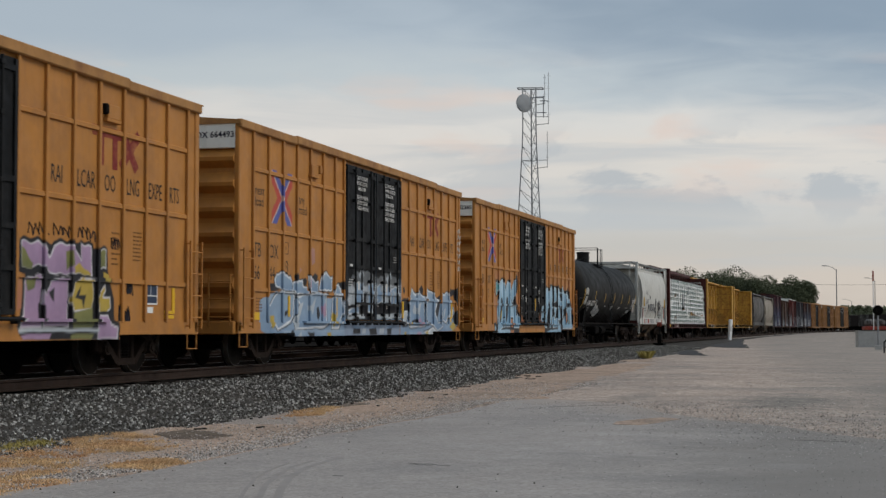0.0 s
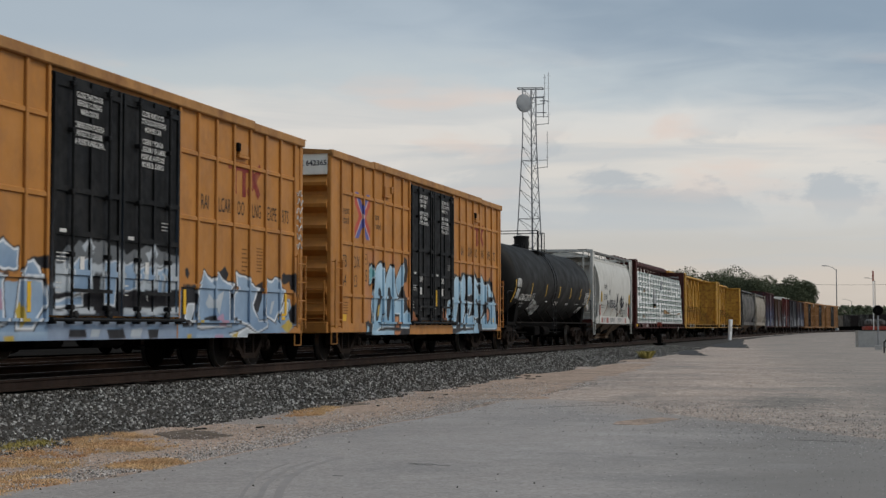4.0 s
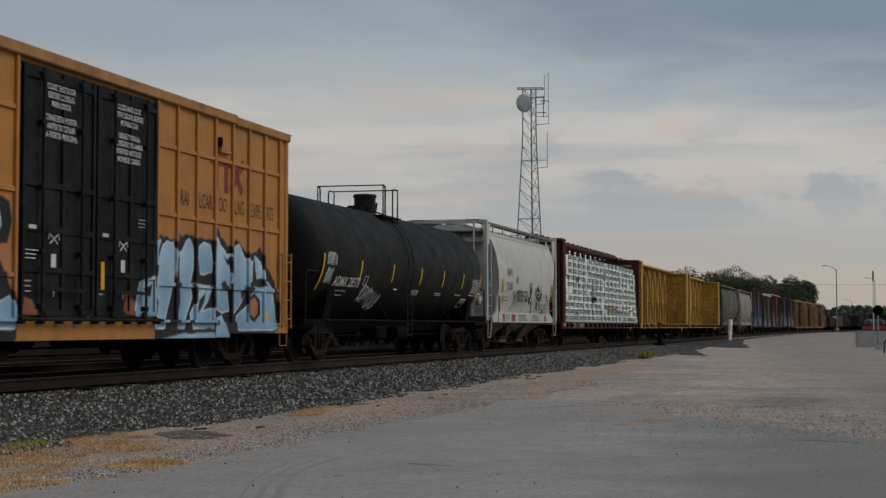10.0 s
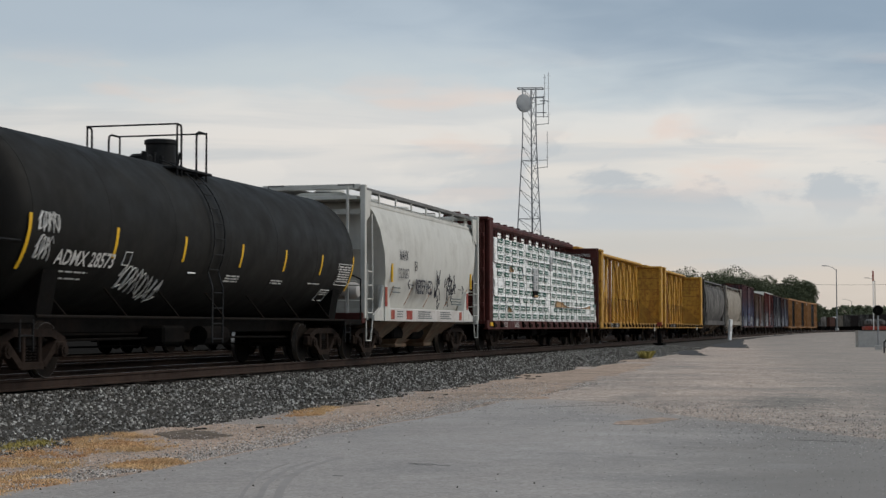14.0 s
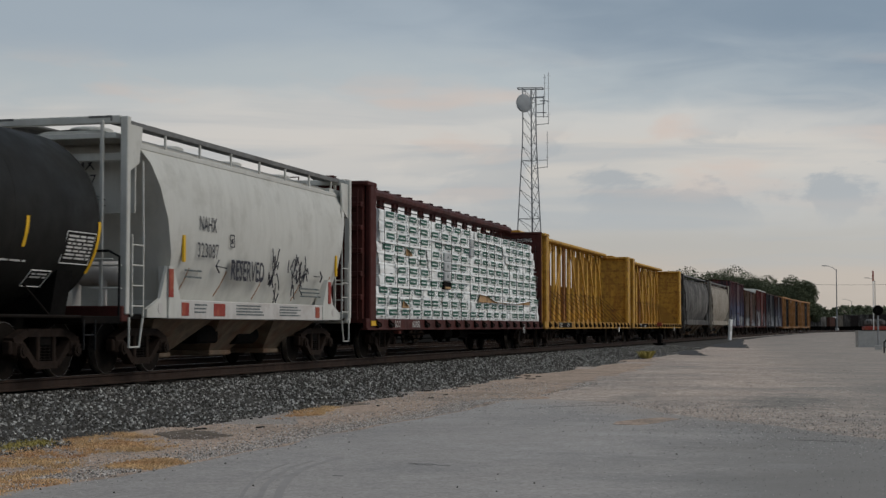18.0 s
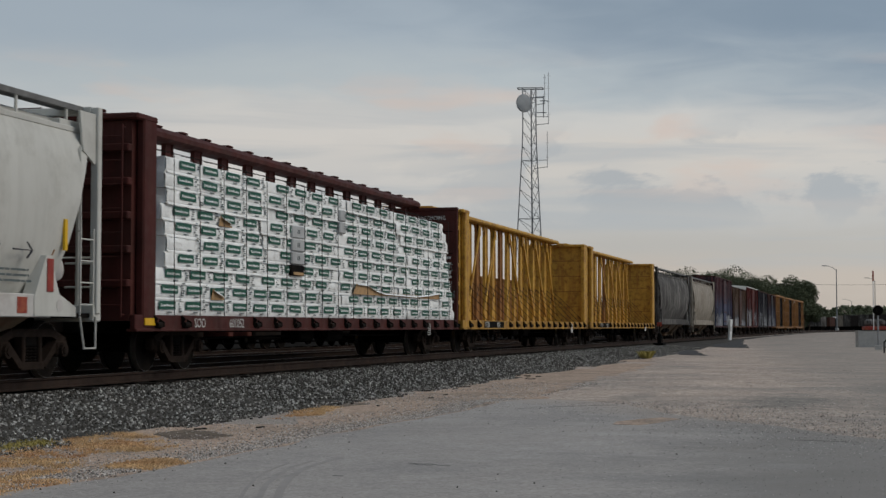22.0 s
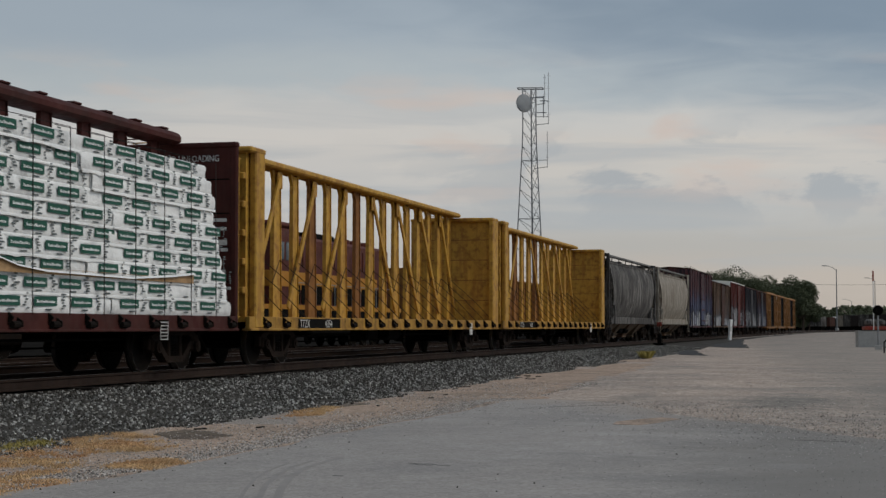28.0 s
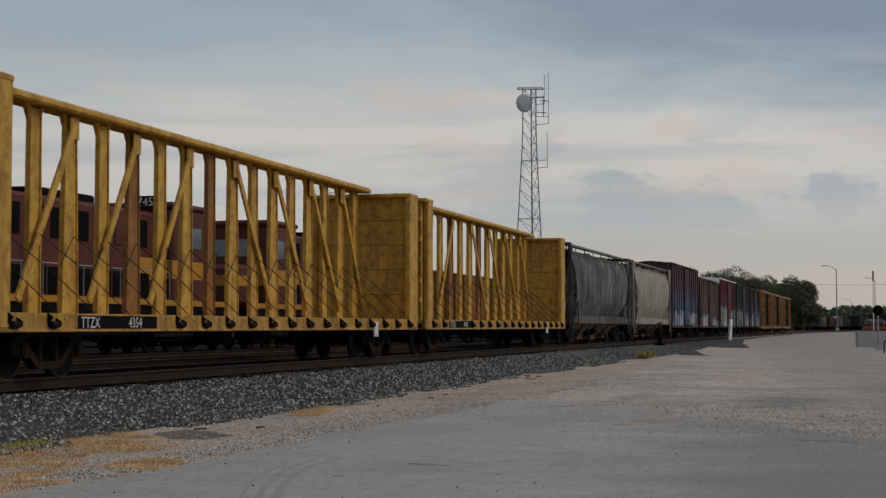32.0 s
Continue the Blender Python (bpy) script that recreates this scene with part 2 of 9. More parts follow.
# ---------------------------------------------------------------- materials
def material(name, color, rough=0.6, metal=0.0, vary=0.25, scale=6.0, bump=0.0, bump_scale=40.0, stain=None, stain_amount=0.0,
             stain_scale=1.2, streak=0.0, streak_color=(0.05, 0.035, 0.025), per_object=0.0, paint=False, spec=0.15, island=0.0):
    """A node material: base colour with variation at two scales, stains, rust or dirt that runs down, and fine relief."""
    mat = bpy.data.materials.new(name)
    mat.use_nodes = True
    nt = mat.node_tree
    nn, ln = nt.nodes, nt.links
    bsdf = nn["Principled BSDF"]
    co = nn.new("ShaderNodeTexCoord").outputs["Object"]

    def noise_tex(sc, detail, stretch=None, rough_=0.55):
        v = co
        if stretch:
            mp = nn.new("ShaderNodeMapping")
            ln.new(co, mp.inputs[0])
            mp.inputs["Scale"].default_value = stretch
            v = mp.outputs[0]
        t = nn.new("ShaderNodeTexNoise")
        ln.new(v, t.inputs["Vector"])
        t.inputs["Scale"].default_value, t.inputs["Detail"].default_value = sc, detail
        t.inputs["Roughness"].default_value = rough_
        return t.outputs["Fac"]

    def rng(v, a, b, c=0.0, d=1.0):
        r = nn.new("ShaderNodeMapRange")
        r.inputs[1].default_value, r.inputs[2].default_value, r.inputs[3].default_value, r.inputs[4].default_value = a, b, c, d
        ln.new(v, r.inputs[0])
        return r.outputs[0]

    def mix(fac, a, b, mode="MIX"):
        m = nn.new("ShaderNodeMix")
        m.data_type, m.blend_type = "RGBA", mode
        for i, v in ((0, fac), (6, a), (7, b)):
            if isinstance(v, (int, float)):
                m.inputs[i].default_value = v
            elif isinstance(v, tuple):
                m.inputs[i].default_value = (*v, 1)
            else:
                ln.new(v, m.inputs[i])
        return m.outputs[2]

    lo = tuple(c * (1 - vary) for c in color)
    hi = tuple(min(1, c * (1 + vary)) for c in color)
    col = mix(rng(noise_tex(scale, 6), 0.3, 0.7), lo, hi)
    col = mix(rng(noise_tex(scale * 7, 4), 0.3, 0.75, 0.0, 0.35), col, tuple(c * (1 - vary * 1.6) for c in color))
    if stain and stain_amount:
        t = noise_tex(stain_scale, 8, None, 0.65)
        col = mix(rng(t, 0.58 - 0.2 * stain_amount, 0.70 if stain_amount < 0.9 else 0.60, 0.0, min(1.0, 0.5 + stain_amount * 0.5)), col, stain)
    if streak:
        t = noise_tex(5.0, 5, (1.0, 1.0, 0.10), 0.6)
        heavy = 0.09 if streak > 0.85 else 0.0
        col = mix(rng(t, 0.46 - heavy, 0.66 - heavy, 0.0, streak), col, streak_color)
    for amount, out in ((per_object, "object"), (island, "island")):
        if amount:
            v = nn.new("ShaderNodeObjectInfo").outputs["Random"] if out == "object" else nn.new("ShaderNodeNewGeometry").outputs["Random Per Island"]
            hsv = nn.new("ShaderNodeHueSaturation")
            ln.new(rng(v, 0, 1, 1 - amount, 1 + amount), hsv.inputs["Value"])
            ln.new(col, hsv.inputs["Color"])
            col = hsv.outputs[0]
    if paint:
        at = nn.new("ShaderNodeAttribute")
        at.attribute_name = "spray"
        cv = nn.new("ShaderNodeAttribute")
        cv.attribute_name = "cover"
        col = mix(cv.outputs["Fac"], col, at.outputs["Color"])
    ln.new(col, bsdf.inputs["Base Color"])
    ln.new(rng(noise_tex(scale * 2.3, 4), 0.3, 0.7, max(0.05, rough - 0.1), min(1, rough + 0.12)), bsdf.inputs["Roughness"])
    bsdf.inputs["Metallic"].default_value = metal
    bsdf.inputs["Specular IOR Level"].default_value = spec
    if bump:
        b = nn.new("ShaderNodeBump")
        b.inputs["Strength"].default_value, b.inputs["Distance"].default_value = 0.6, bump
        ln.new(noise_tex(bump_scale, 5), b.inputs["Height"])
        ln.new(b.outputs[0], bsdf.inputs["Normal"])
    return mat


RUST = (0.16, 0.065, 0.03)
SOOT = (0.03, 0.026, 0.024)
M_yellow_old = material("sun_bleached_boxcar_yellow", (0.30, 0.15, 0.05), 0.65, vary=0.2, scale=1.5, stain=(0.12, 0.06, 0.03), stain_amount=0.6, streak=0.6, streak_color=(0.09, 0.05, 0.03))
M_yellow = material("boxcar_yellow", (0.425, 0.182, 0.037), 0.55, spec=0.3, vary=0.10, scale=1.1, stain=(0.27, 0.118, 0.035), stain_amount=0.4, streak=0.22, streak_color=(0.21, 0.095, 0.035), paint=True)
M_roofedge = material("galvanised_roof_edge", (0.36, 0.185, 0.065), 0.6, vary=0.2, scale=2, stain=RUST, stain_amount=0.5)
M_black = material("black_car_paint", (0.0065, 0.007, 0.0075), 0.6, spec=0.14, vary=0.4, scale=2, stain=(0.03, 0.028, 0.026), stain_amount=0.35, streak=0.25, streak_color=(0.035, 0.033, 0.03), paint=True)
M_tank = material("tank_black_paint", (0.0105, 0.010, 0.0085), 0.62, spec=0.14, vary=0.2, scale=0.8, stain=(0.021, 0.020, 0.017), stain_amount=0.35, streak=0.08, streak_color=(0.028, 0.026, 0.022))
M_iron = material("grimy_cast_steel", (0.010, 0.0075, 0.006), 0.9, metal=0.0, vary=0.4, scale=7, bump=0.004, spec=0.1, stain=(0.024, 0.015, 0.010), stain_amount=0.4)
M_under = material("black_underframe", (0.006, 0.0055, 0.005), 0.95, spec=0.06, vary=0.4, scale=5, stain=(0.014, 0.010, 0.008), stain_amount=0.4)
M_tread = material("polished_wheel_tread", (0.38, 0.36, 0.34), 0.35, metal=1.0, vary=0.2)
M_wheel = material("rusty_wheel", (0.011, 0.008, 0.006), 0.9, spec=0.1, vary=0.4, scale=9, stain=(0.012, 0.011, 0.010), stain_amount=0.6)
M_grey = material("hopper_grey_paint", (0.52, 0.515, 0.475), 0.5, vary=0.05, scale=1.0, stain=(0.36, 0.35, 0.315), stain_amount=0.4, streak=0.14, streak_color=(0.25, 0.235, 0.20))
M_white = material("white_paint", (0.74, 0.74, 0.72), 0.55, vary=0.06, scale=3, stain=(0.45, 0.43, 0.39), stain_amount=0.3)
M_maroon = material("maroon_car_paint", (0.062, 0.016, 0.013), 0.65, vary=0.2, scale=2, stain=(0.03, 0.014, 0.011), stain_amount=0.5, streak=0.25, streak_color=(0.09, 0.04, 0.03))
M_cbyellow = material("centerbeam_yellow", (0.51, 0.290, 0.045), 0.6, spec=0.25, vary=0.15, scale=1.2, stain=(0.13, 0.042, 0.016), stain_amount=0.55, stain_scale=4.5, streak=0.5, streak_color=(0.25, 0.095, 0.024), bump=0.002, bump_scale=12)
M_wrap = material("white_lumber_wrap", (0.86, 0.87, 0.85), 0.42, vary=0.05, scale=5, bump=0.045, bump_scale=13, stain=(0.42, 0.43, 0.43), stain_amount=0.3, per_object=0.09)
M_wood = material("raw_lumber", (0.42, 0.27, 0.14), 0.8, vary=0.25, scale=8)
M_green = material("green_print", (0.022, 0.095, 0.065), 0.5, vary=0.15, scale=6, bump=0.01, bump_scale=9)
M_ink = material("grey_print", (0.10, 0.12, 0.12), 0.5, vary=0.2, scale=6)
M_letter_black = material("black_stencil", (0.035, 0.028, 0.022), 0.6, vary=0.2, scale=9, stain=(0.22, 0.12, 0.05), stain_amount=0.4, stain_scale=4)
M_letter_white = material("white_stencil", (0.62, 0.61, 0.58), 0.6, vary=0.15, scale=9, stain=(0.2, 0.19, 0.18), stain_amount=0.4, stain_scale=5)
M_stencil = material("dark_stencil_paint", (0.035, 0.035, 0.045), 0.6, vary=0.2, scale=9)
M_sillwhite = material("chalky_sill_paint", (0.50, 0.48, 0.455), 0.6, vary=0.1, scale=3, stain=(0.36, 0.32, 0.29), stain_amount=0.5, stain_scale=2.5)
M_red = material("faded_red_paint", (0.27, 0.045, 0.035), 0.6, vary=0.2, scale=6, stain=(0.35, 0.14, 0.06), stain_amount=0.4, stain_scale=3)
M_stripe = material("reflector_yellow", (0.68, 0.40, 0.02), 0.4, vary=0.1)
# ---------------------------------------------------------------- the line of the tracks
D0 = 13.756
KNOTS = (0.0, 60.0, 120.0, 180.0, 260.0, 360.0, 480.0, 520.0)
BEND = (0.000233, -0.000261, 0.000018, 0.000032, -0.000576, -0.001996, -0.001996, 0.0)
GRID = np.arange(-160.0, 900.0, 0.5)
_k = np.where(GRID < 0, 0.0, np.interp(GRID, KNOTS, BEND))
_h = np.concatenate([[0], np.cumsum((_k[1:] + _k[:-1]) * 0.25)])
_x = np.concatenate([[0], np.cumsum((np.cos(_h[1:]) + np.cos(_h[:-1])) * 0.25)])
_y = np.concatenate([[0], np.cumsum((np.sin(_h[1:]) + np.sin(_h[:-1])) * 0.25)])
_h = _h - np.interp(0, GRID, _h)
_x, _y = _x - np.interp(0, GRID, _x), _y - np.interp(0, GRID, _y)


def line(s, off=0.0):
    """The point at s metres along the main track, off metres to its left, and its heading."""
    h = float(np.interp(s, GRID, _h))
    return float(np.interp(s, GRID, _x)) - off * math.sin(h), D0 + float(np.interp(s, GRID, _y)) + off * math.cos(h), h


def sweep(m, prof, offs, s_list):
    """A profile of (across, z) swept along the track."""
    n = len(prof)
    v, f = [], []
    for s in s_list:
        for a, z in prof:
            x, y, _ = line(s, offs + a)
            v.append((x, y, z))
    for k in range(len(s_list) - 1):
        for i in range(n):
            j = (i + 1) % n
            f.append((k * n + i, (k + 1) * n + i, (k + 1) * n + j, k * n + j))
    f += [tuple(range(n)), tuple(range((len(s_list) - 1) * n, len(s_list) * n))[::-1]]
    m.add(v, f)
    return m


def run(a, b):
    """Stations along the track, closer together in the bend."""
    out, s = [], a
    while s < b:
        out.append(s)
        s += 8.0 if s < 160 else 5.0
    return out + [b]


def rise(x):
    """How the ground climbs towards the far crossing."""
    t = min(1.0, max(0.0, (x - 55.0) / 110.0))
    return -0.60 + 0.38 * t * t * (3 - 2 * t)


M_rail = material("rusty_rail", (0.030, 0.018, 0.013), 0.85, spec=0.2, vary=0.3, scale=3, stain=(0.05, 0.03, 0.02), stain_amount=0.4)
M_railtop = material("polished_rail_head", (0.33, 0.31, 0.29), 0.38, metal=0.9, vary=0.2, scale=2)
M_tie = material("creosoted_tie", (0.022, 0.018, 0.015), 0.9, vary=0.4, scale=7, bump=0.006, per_object=0.3)
M_ballast = material("crushed_stone_ballast", (0.060, 0.056, 0.050), 0.95, spec=0.15, vary=0.85, scale=16, bump=0.05, bump_scale=15, stain=(0.07, 0.065, 0.06), stain_amount=0.4)
M_stone = material("broken_stone", (0.056, 0.051, 0.044), 0.85, vary=0.3, scale=12, spec=0.2)
_nn, _ln = M_stone.node_tree.nodes, M_stone.node_tree.links
_old = _nn["Principled BSDF"].inputs["Base Color"].links[0].from_socket
_pow = _nn.new("ShaderNodeMath")
_pow.operation = "POWER"
_ln.new(_nn.new("ShaderNodeNewGeometry").outputs["Random Per Island"], _pow.inputs[0])
_pow.inputs[1].default_value = 4.0
_mx = _nn.new("ShaderNodeMix")
_mx.data_type = "RGBA"
_ln.new(_pow.outputs[0], _mx.inputs[0])
_ln.new(_old, _mx.inputs[6])
_mx.inputs[7].default_value = (0.58, 0.57, 0.53, 1)
_ln.new(_mx.outputs[2], _nn["Principled BSDF"].inputs["Base Color"])
# oily ballast whose colour also carries the shade under the cars
M_bed_shade = material("oily_shaded_ballast", (0.012, 0.0105, 0.0095), 0.95, spec=0.1, vary=0.5, scale=9, bump=0.03, bump_scale=14)

RAIL = [(-0.076, -0.18), (0.076, -0.18), (0.076, -0.168), (0.012, -0.15), (0.012, -0.05), (0.037, -0.035), (0.037, -0.006), (0.030, 0.0), (-0.030, 0.0), (-0.037, -0.006), (-0.037, -0.035), (-0.012, -0.05), (-0.012, -0.15), (-0.076, -0.168)]


def build_track(off, label, a, b, ties):
    tr = thing("railway_track", label, "railway track", "tracks of the yard", "structure", pose(*line(0, off)[:2], 0))
    back = tr.matrix_basis.inverted()
    for side in (-0.755, 0.755):
        m = sweep(Mesh(), RAIL, off + side, run(a, b))
        m.v = [back @ Vector(p) for p in m.v]
        part("rail", m, M_rail, tr, "rusty steel rail")
        m = sweep(Mesh(), [(-0.026, 0.0005), (0.026, 0.0005), (0.026, 0.0025), (-0.026, 0.0025)], off + side, run(a, b))
        m.v = [back @ Vector(p) for p in m.v]
        part("rail_head", m, M_railtop, tr, "polished running surface")
    tie = Mesh().cbox(-0.115, 0.115, -1.24, 1.24, -0.37, -0.19, 0.015).mesh("tie", M_tie)
    rest = Mesh()
    rng = random.Random(int(off * 10) + 5)
    s, n = a, 0
    while s < b:
        x, y, h = line(s, off)
        m = back @ pose(x, y + rng.uniform(-0.08, 0.08), rng.uniform(-0.05, 0.004), 0, 0, math.degrees(h) + rng.uniform(-1, 1))
        if ties[0] < s < ties[1] and n < 290:
            part("tie", tie, M_tie, tr, at=m)
            n += 1
        else:
            rest.box(-0.115, 0.115, -1.3, 1.3, -0.36, -0.185, m)
        s += 0.5
    tagged(part("far_ties", rest, M_tie, tr, "far wooden ties"), kind="stuff")
    return tr


build_track(0.0, "main railway track with rusty rails on crushed stone", -118, 620, (14, 160))
build_track(4.45, "second yard track with rusty rails behind the main line", -60, 480, (30, 80))
build_track(8.75, "third yard track with shiny rails behind the others", -60, 480, (30, 80))

# crushed stone bed under all three tracks, its foot uneven
bed = Mesh()
stations = list(np.arange(-150, 10, 4.0)) + list(np.arange(10, 90, 0.5)) + list(np.arange(90, 170, 1.5)) + list(np.arange(170, 640, 6.0))
across = [(-6.2, 0), (-4.7, 0), (-4.1, 1), (-3.5, 2), (-2.9, 3), (-2.2, 4), (-1.6, 5), (-1.2, 8), (-0.88, 8), (-0.62, 6), (-0.3, 7), (0.3, 7), (0.62, 6), (1.2, 6), (2.2, 7), (3.4, 6), (4.45, 7), (6.4, 7), (8.75, 7), (12.9, 7), (14.0, 0), (15.5, 0)]
bv, bf = [], []
for s in stations:
    w = noise.noise((s * 0.11, 3.3, 0)) * 0.35 + noise.noise((s * 0.5, 1.3, 0)) * 0.12
    grow = min(1.0, max(0.0, (s - 95) / 60.0))
    for a, lv in across:
        off = a + (w * 1.4 + grow * (-0.3 * (a + 1.5)) if -4.8 < a < -1.9 else 0)
        x, y, _ = line(s, off)
        g = rise(x)
        z = {0: g - 0.12, 1: g + 0.01, 2: g * 0.82 - 0.03, 3: g * 0.6 - 0.07, 4: g * 0.30 - 0.16, 5: -0.275, 6: -0.20, 7: -0.215, 8: -0.250}[lv]
        z = min(z, -0.20)
        if lv > 1:
            z += noise.noise((x * 3.1, y * 3.1, 1.0)) * 0.022
        bv.append((x, y, z))
n = len(across)
for k in range(len(stations) - 1):
    for i in range(n - 1):
        bf.append((k * n + i, (k + 1) * n + i, (k + 1) * n + i + 1, k * n + i + 1))
bed.add(bv, bf)
solid("ballast_bed", bed, M_ballast, "grey crushed stone ballast bed under the tracks", "ballast", "", "structure", smooth=True)

# near-black sheets between the rails paint in the shade beneath the train
bed_shade = Mesh()
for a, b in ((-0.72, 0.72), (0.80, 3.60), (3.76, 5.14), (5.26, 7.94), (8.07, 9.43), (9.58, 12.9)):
    sweep(bed_shade, [(a, -0.19), (b, -0.19), (b, -0.165), (a, -0.165)], 0.0, run(-118, 430))
solid("fouled_ballast", bed_shade, M_bed_shade, "oily stone between the rails, painted near-black as shade under the cars", "ballast", "", "structure")

# loose stones on the shoulder
rng = np.random.default_rng(4)
stones = Mesh()
ICO = [(0, 0, 1), (0.9, 0, 0.2), (0.2, 0.85, 0.1), (-0.8, 0.3, 0.25), (-0.3, -0.85, 0.15), (0.1, 0.1, -0.8)]
ICO_F = [(0, 1, 2), (0, 2, 3), (0, 3, 4), (0, 4, 1), (5, 2, 1), (5, 3, 2), (5, 4, 3), (5, 1, 4)]
for i in range(95000):
    s = 13 + 85 * rng.random() ** 1.5
    a = -0.84 - 3.75 * rng.random()
    x, y, _ = line(s, a)
    if a < -3.55 and noise.noise((x * 0.4, y * 0.9, 7)) < (-3.85 - a) * 0.5 - 0.35:
        continue
    g = rise(x)
    z = float(np.interp(a, (-4.7, -4.1, -3.5, -2.9, -2.2, -1.6, -1.2), (g + 0.0, g + 0.01, g * 0.82 - 0.03, g * 0.6 - 0.07, g * 0.30 - 0.16, -0.275, -0.250)))
    r = 0.013 + 0.026 * rng.random() ** 1.8
    q = Euler(rng.random(3) * 6.28).to_matrix()
    sc = Vector((1.25, 1.0, 0.8)) * r
    stones.add([q @ Vector((p[0] * sc.x, p[1] * sc.y, p[2] * sc.z)) + Vector((x, y, z + r * 0.35)) for p in ICO], ICO_F)
for i in range(9000):
    s = 18 + 70 * rng.random() ** 1.3
    x, y, _ = line(s, 0.95 + 2.5 * rng.random() if i % 3 else -0.6 + 1.2 * rng.random())
    r = 0.010 + 0.022 * rng.random() ** 2
    q = Euler(rng.random(3) * 6.28).to_matrix()
    stones.add([q @ Vector((p[0] * r * 1.2, p[1] * r, p[2] * r * 0.8)) + Vector((x, y, -0.160)) for p in ICO], ICO_F)
solid("ballast_stones", stones, M_stone, "loose broken grey and white ballast stones", "stones", "", "stuff")
# ---------------------------------------------------------------- ground, lot and distance
def speckled(mat, scale, lo, hi):
    """Adds grit: single grains lighter or darker than the rest."""
    nn, ln = mat.node_tree.nodes, mat.node_tree.links
    bsdf = nn["Principled BSDF"]
    old = bsdf.inputs["Base Color"].links[0].from_socket
    vor = nn.new("ShaderNodeTexVoronoi")
    vor.inputs["Scale"].default_value = scale
    ln.new(nn.new("ShaderNodeTexCoord").outputs["Object"], vor.inputs["Vector"])
    one = nn.new("ShaderNodeSeparateColor")
    ln.new(vor.outputs["Color"], one.inputs[0])
    ramp = nn.new("ShaderNodeMapRange")
    ln.new(one.outputs[0], ramp.inputs[0])
    ramp.inputs[3].default_value, ramp.inputs[4].default_value = lo, hi
    hsv = nn.new("ShaderNodeHueSaturation")
    ln.new(old, hsv.inputs["Color"])
    ln.new(ramp.outputs[0], hsv.inputs["Value"])
    ln.new(hsv.outputs[0], bsdf.inputs["Base Color"])
    return mat


def ground_material():
    """Packed gravel with sandy and dark parts."""
    mat = material("packed_gravel", (0.450, 0.370, 0.312), 0.95, spec=0.15, vary=0.20, scale=0.9, bump=0.02, bump_scale=9, stain=(0.225, 0.212, 0.196), stain_amount=0.55, stain_scale=0.22)
    nn, ln = mat.node_tree.nodes, mat.node_tree.links
    bsdf = nn["Principled BSDF"]
    old = bsdf.inputs["Base Color"].links[0].from_socket
    co = nn.new("ShaderNodeTexCoord").outputs["Object"]
    vor = nn.new("ShaderNodeTexVoronoi")
    vor.inputs["Scale"].default_value = 22.0
    ln.new(co, vor.inputs["Vector"])
    ramp = nn.new("ShaderNodeMapRange")
    sepc = nn.new("ShaderNodeSeparateColor")
    ln.new(vor.outputs["Color"], sepc.inputs[0])
    ln.new(sepc.outputs[0], ramp.inputs[0])
    ramp.inputs[3].default_value, ramp.inputs[4].default_value = 0.72, 1.22
    hsv = nn.new("ShaderNodeHueSaturation")
    ln.new(old, hsv.inputs["Color"])
    ln.new(ramp.outputs[0], hsv.inputs["Value"])
    # an oily grey stain with a soft, broken edge, and a dusty one along the asphalt
    place = hsv.outputs[0]
    for (sx, sy), (rx, ry), amount in (((30.8, 1.4), (4.5, 1.3), 0.75), ((29.0, -1.2), (3.0, 1.6), 0.6), ((38.0, -0.5), (5.0, 0.9), 0.45), ((33.0, 4.6), (4.0, 0.5), 0.4)):
        mp = nn.new("ShaderNodeMapping")
        mp.vector_type = "POINT"
        mp.inputs["Location"].default_value = (-sx / rx, -sy / ry, 0)
        mp.inputs["Scale"].default_value = (1 / rx, 1 / ry, 0)
        ln.new(co, mp.inputs[0])
        le = nn.new("ShaderNodeVectorMath")
        le.operation = "LENGTH"
        ln.new(mp.outputs[0], le.inputs[0])
        nz = nn.new("ShaderNodeTexNoise")
        ln.new(co, nz.inputs["Vector"])
        nz.inputs["Scale"].default_value, nz.inputs["Detail"].default_value, nz.inputs["Roughness"].default_value = 1.6, 8, 0.7
        ad = nn.new("ShaderNodeMath")
        ad.operation = "MULTIPLY_ADD"
        ln.new(nz.outputs["Fac"], ad.inputs[0])
        ad.inputs[1].default_value = 2.2
        ln.new(le.outputs["Value"], ad.inputs[2])
        fall = nn.new("ShaderNodeMapRange")
        fall.interpolation_type = "SMOOTHSTEP"
        ln.new(ad.outputs[0], fall.inputs[0])
        fall.inputs[1].default_value, fall.inputs[2].default_value = 1.2, 2.3
        fall.inputs[3].default_value, fall.inputs[4].default_value = amount, 0.0
        mx = nn.new("ShaderNodeMix")
        mx.data_type = "RGBA"
        ln.new(fall.outputs[0], mx.inputs[0])
        ln.new(place, mx.inputs[6])
        mx.inputs[7].default_value = (0.15, 0.152, 0.142, 1)
        place = mx.outputs[2]
    ln.new(place, bsdf.inputs["Base Color"])
    return mat


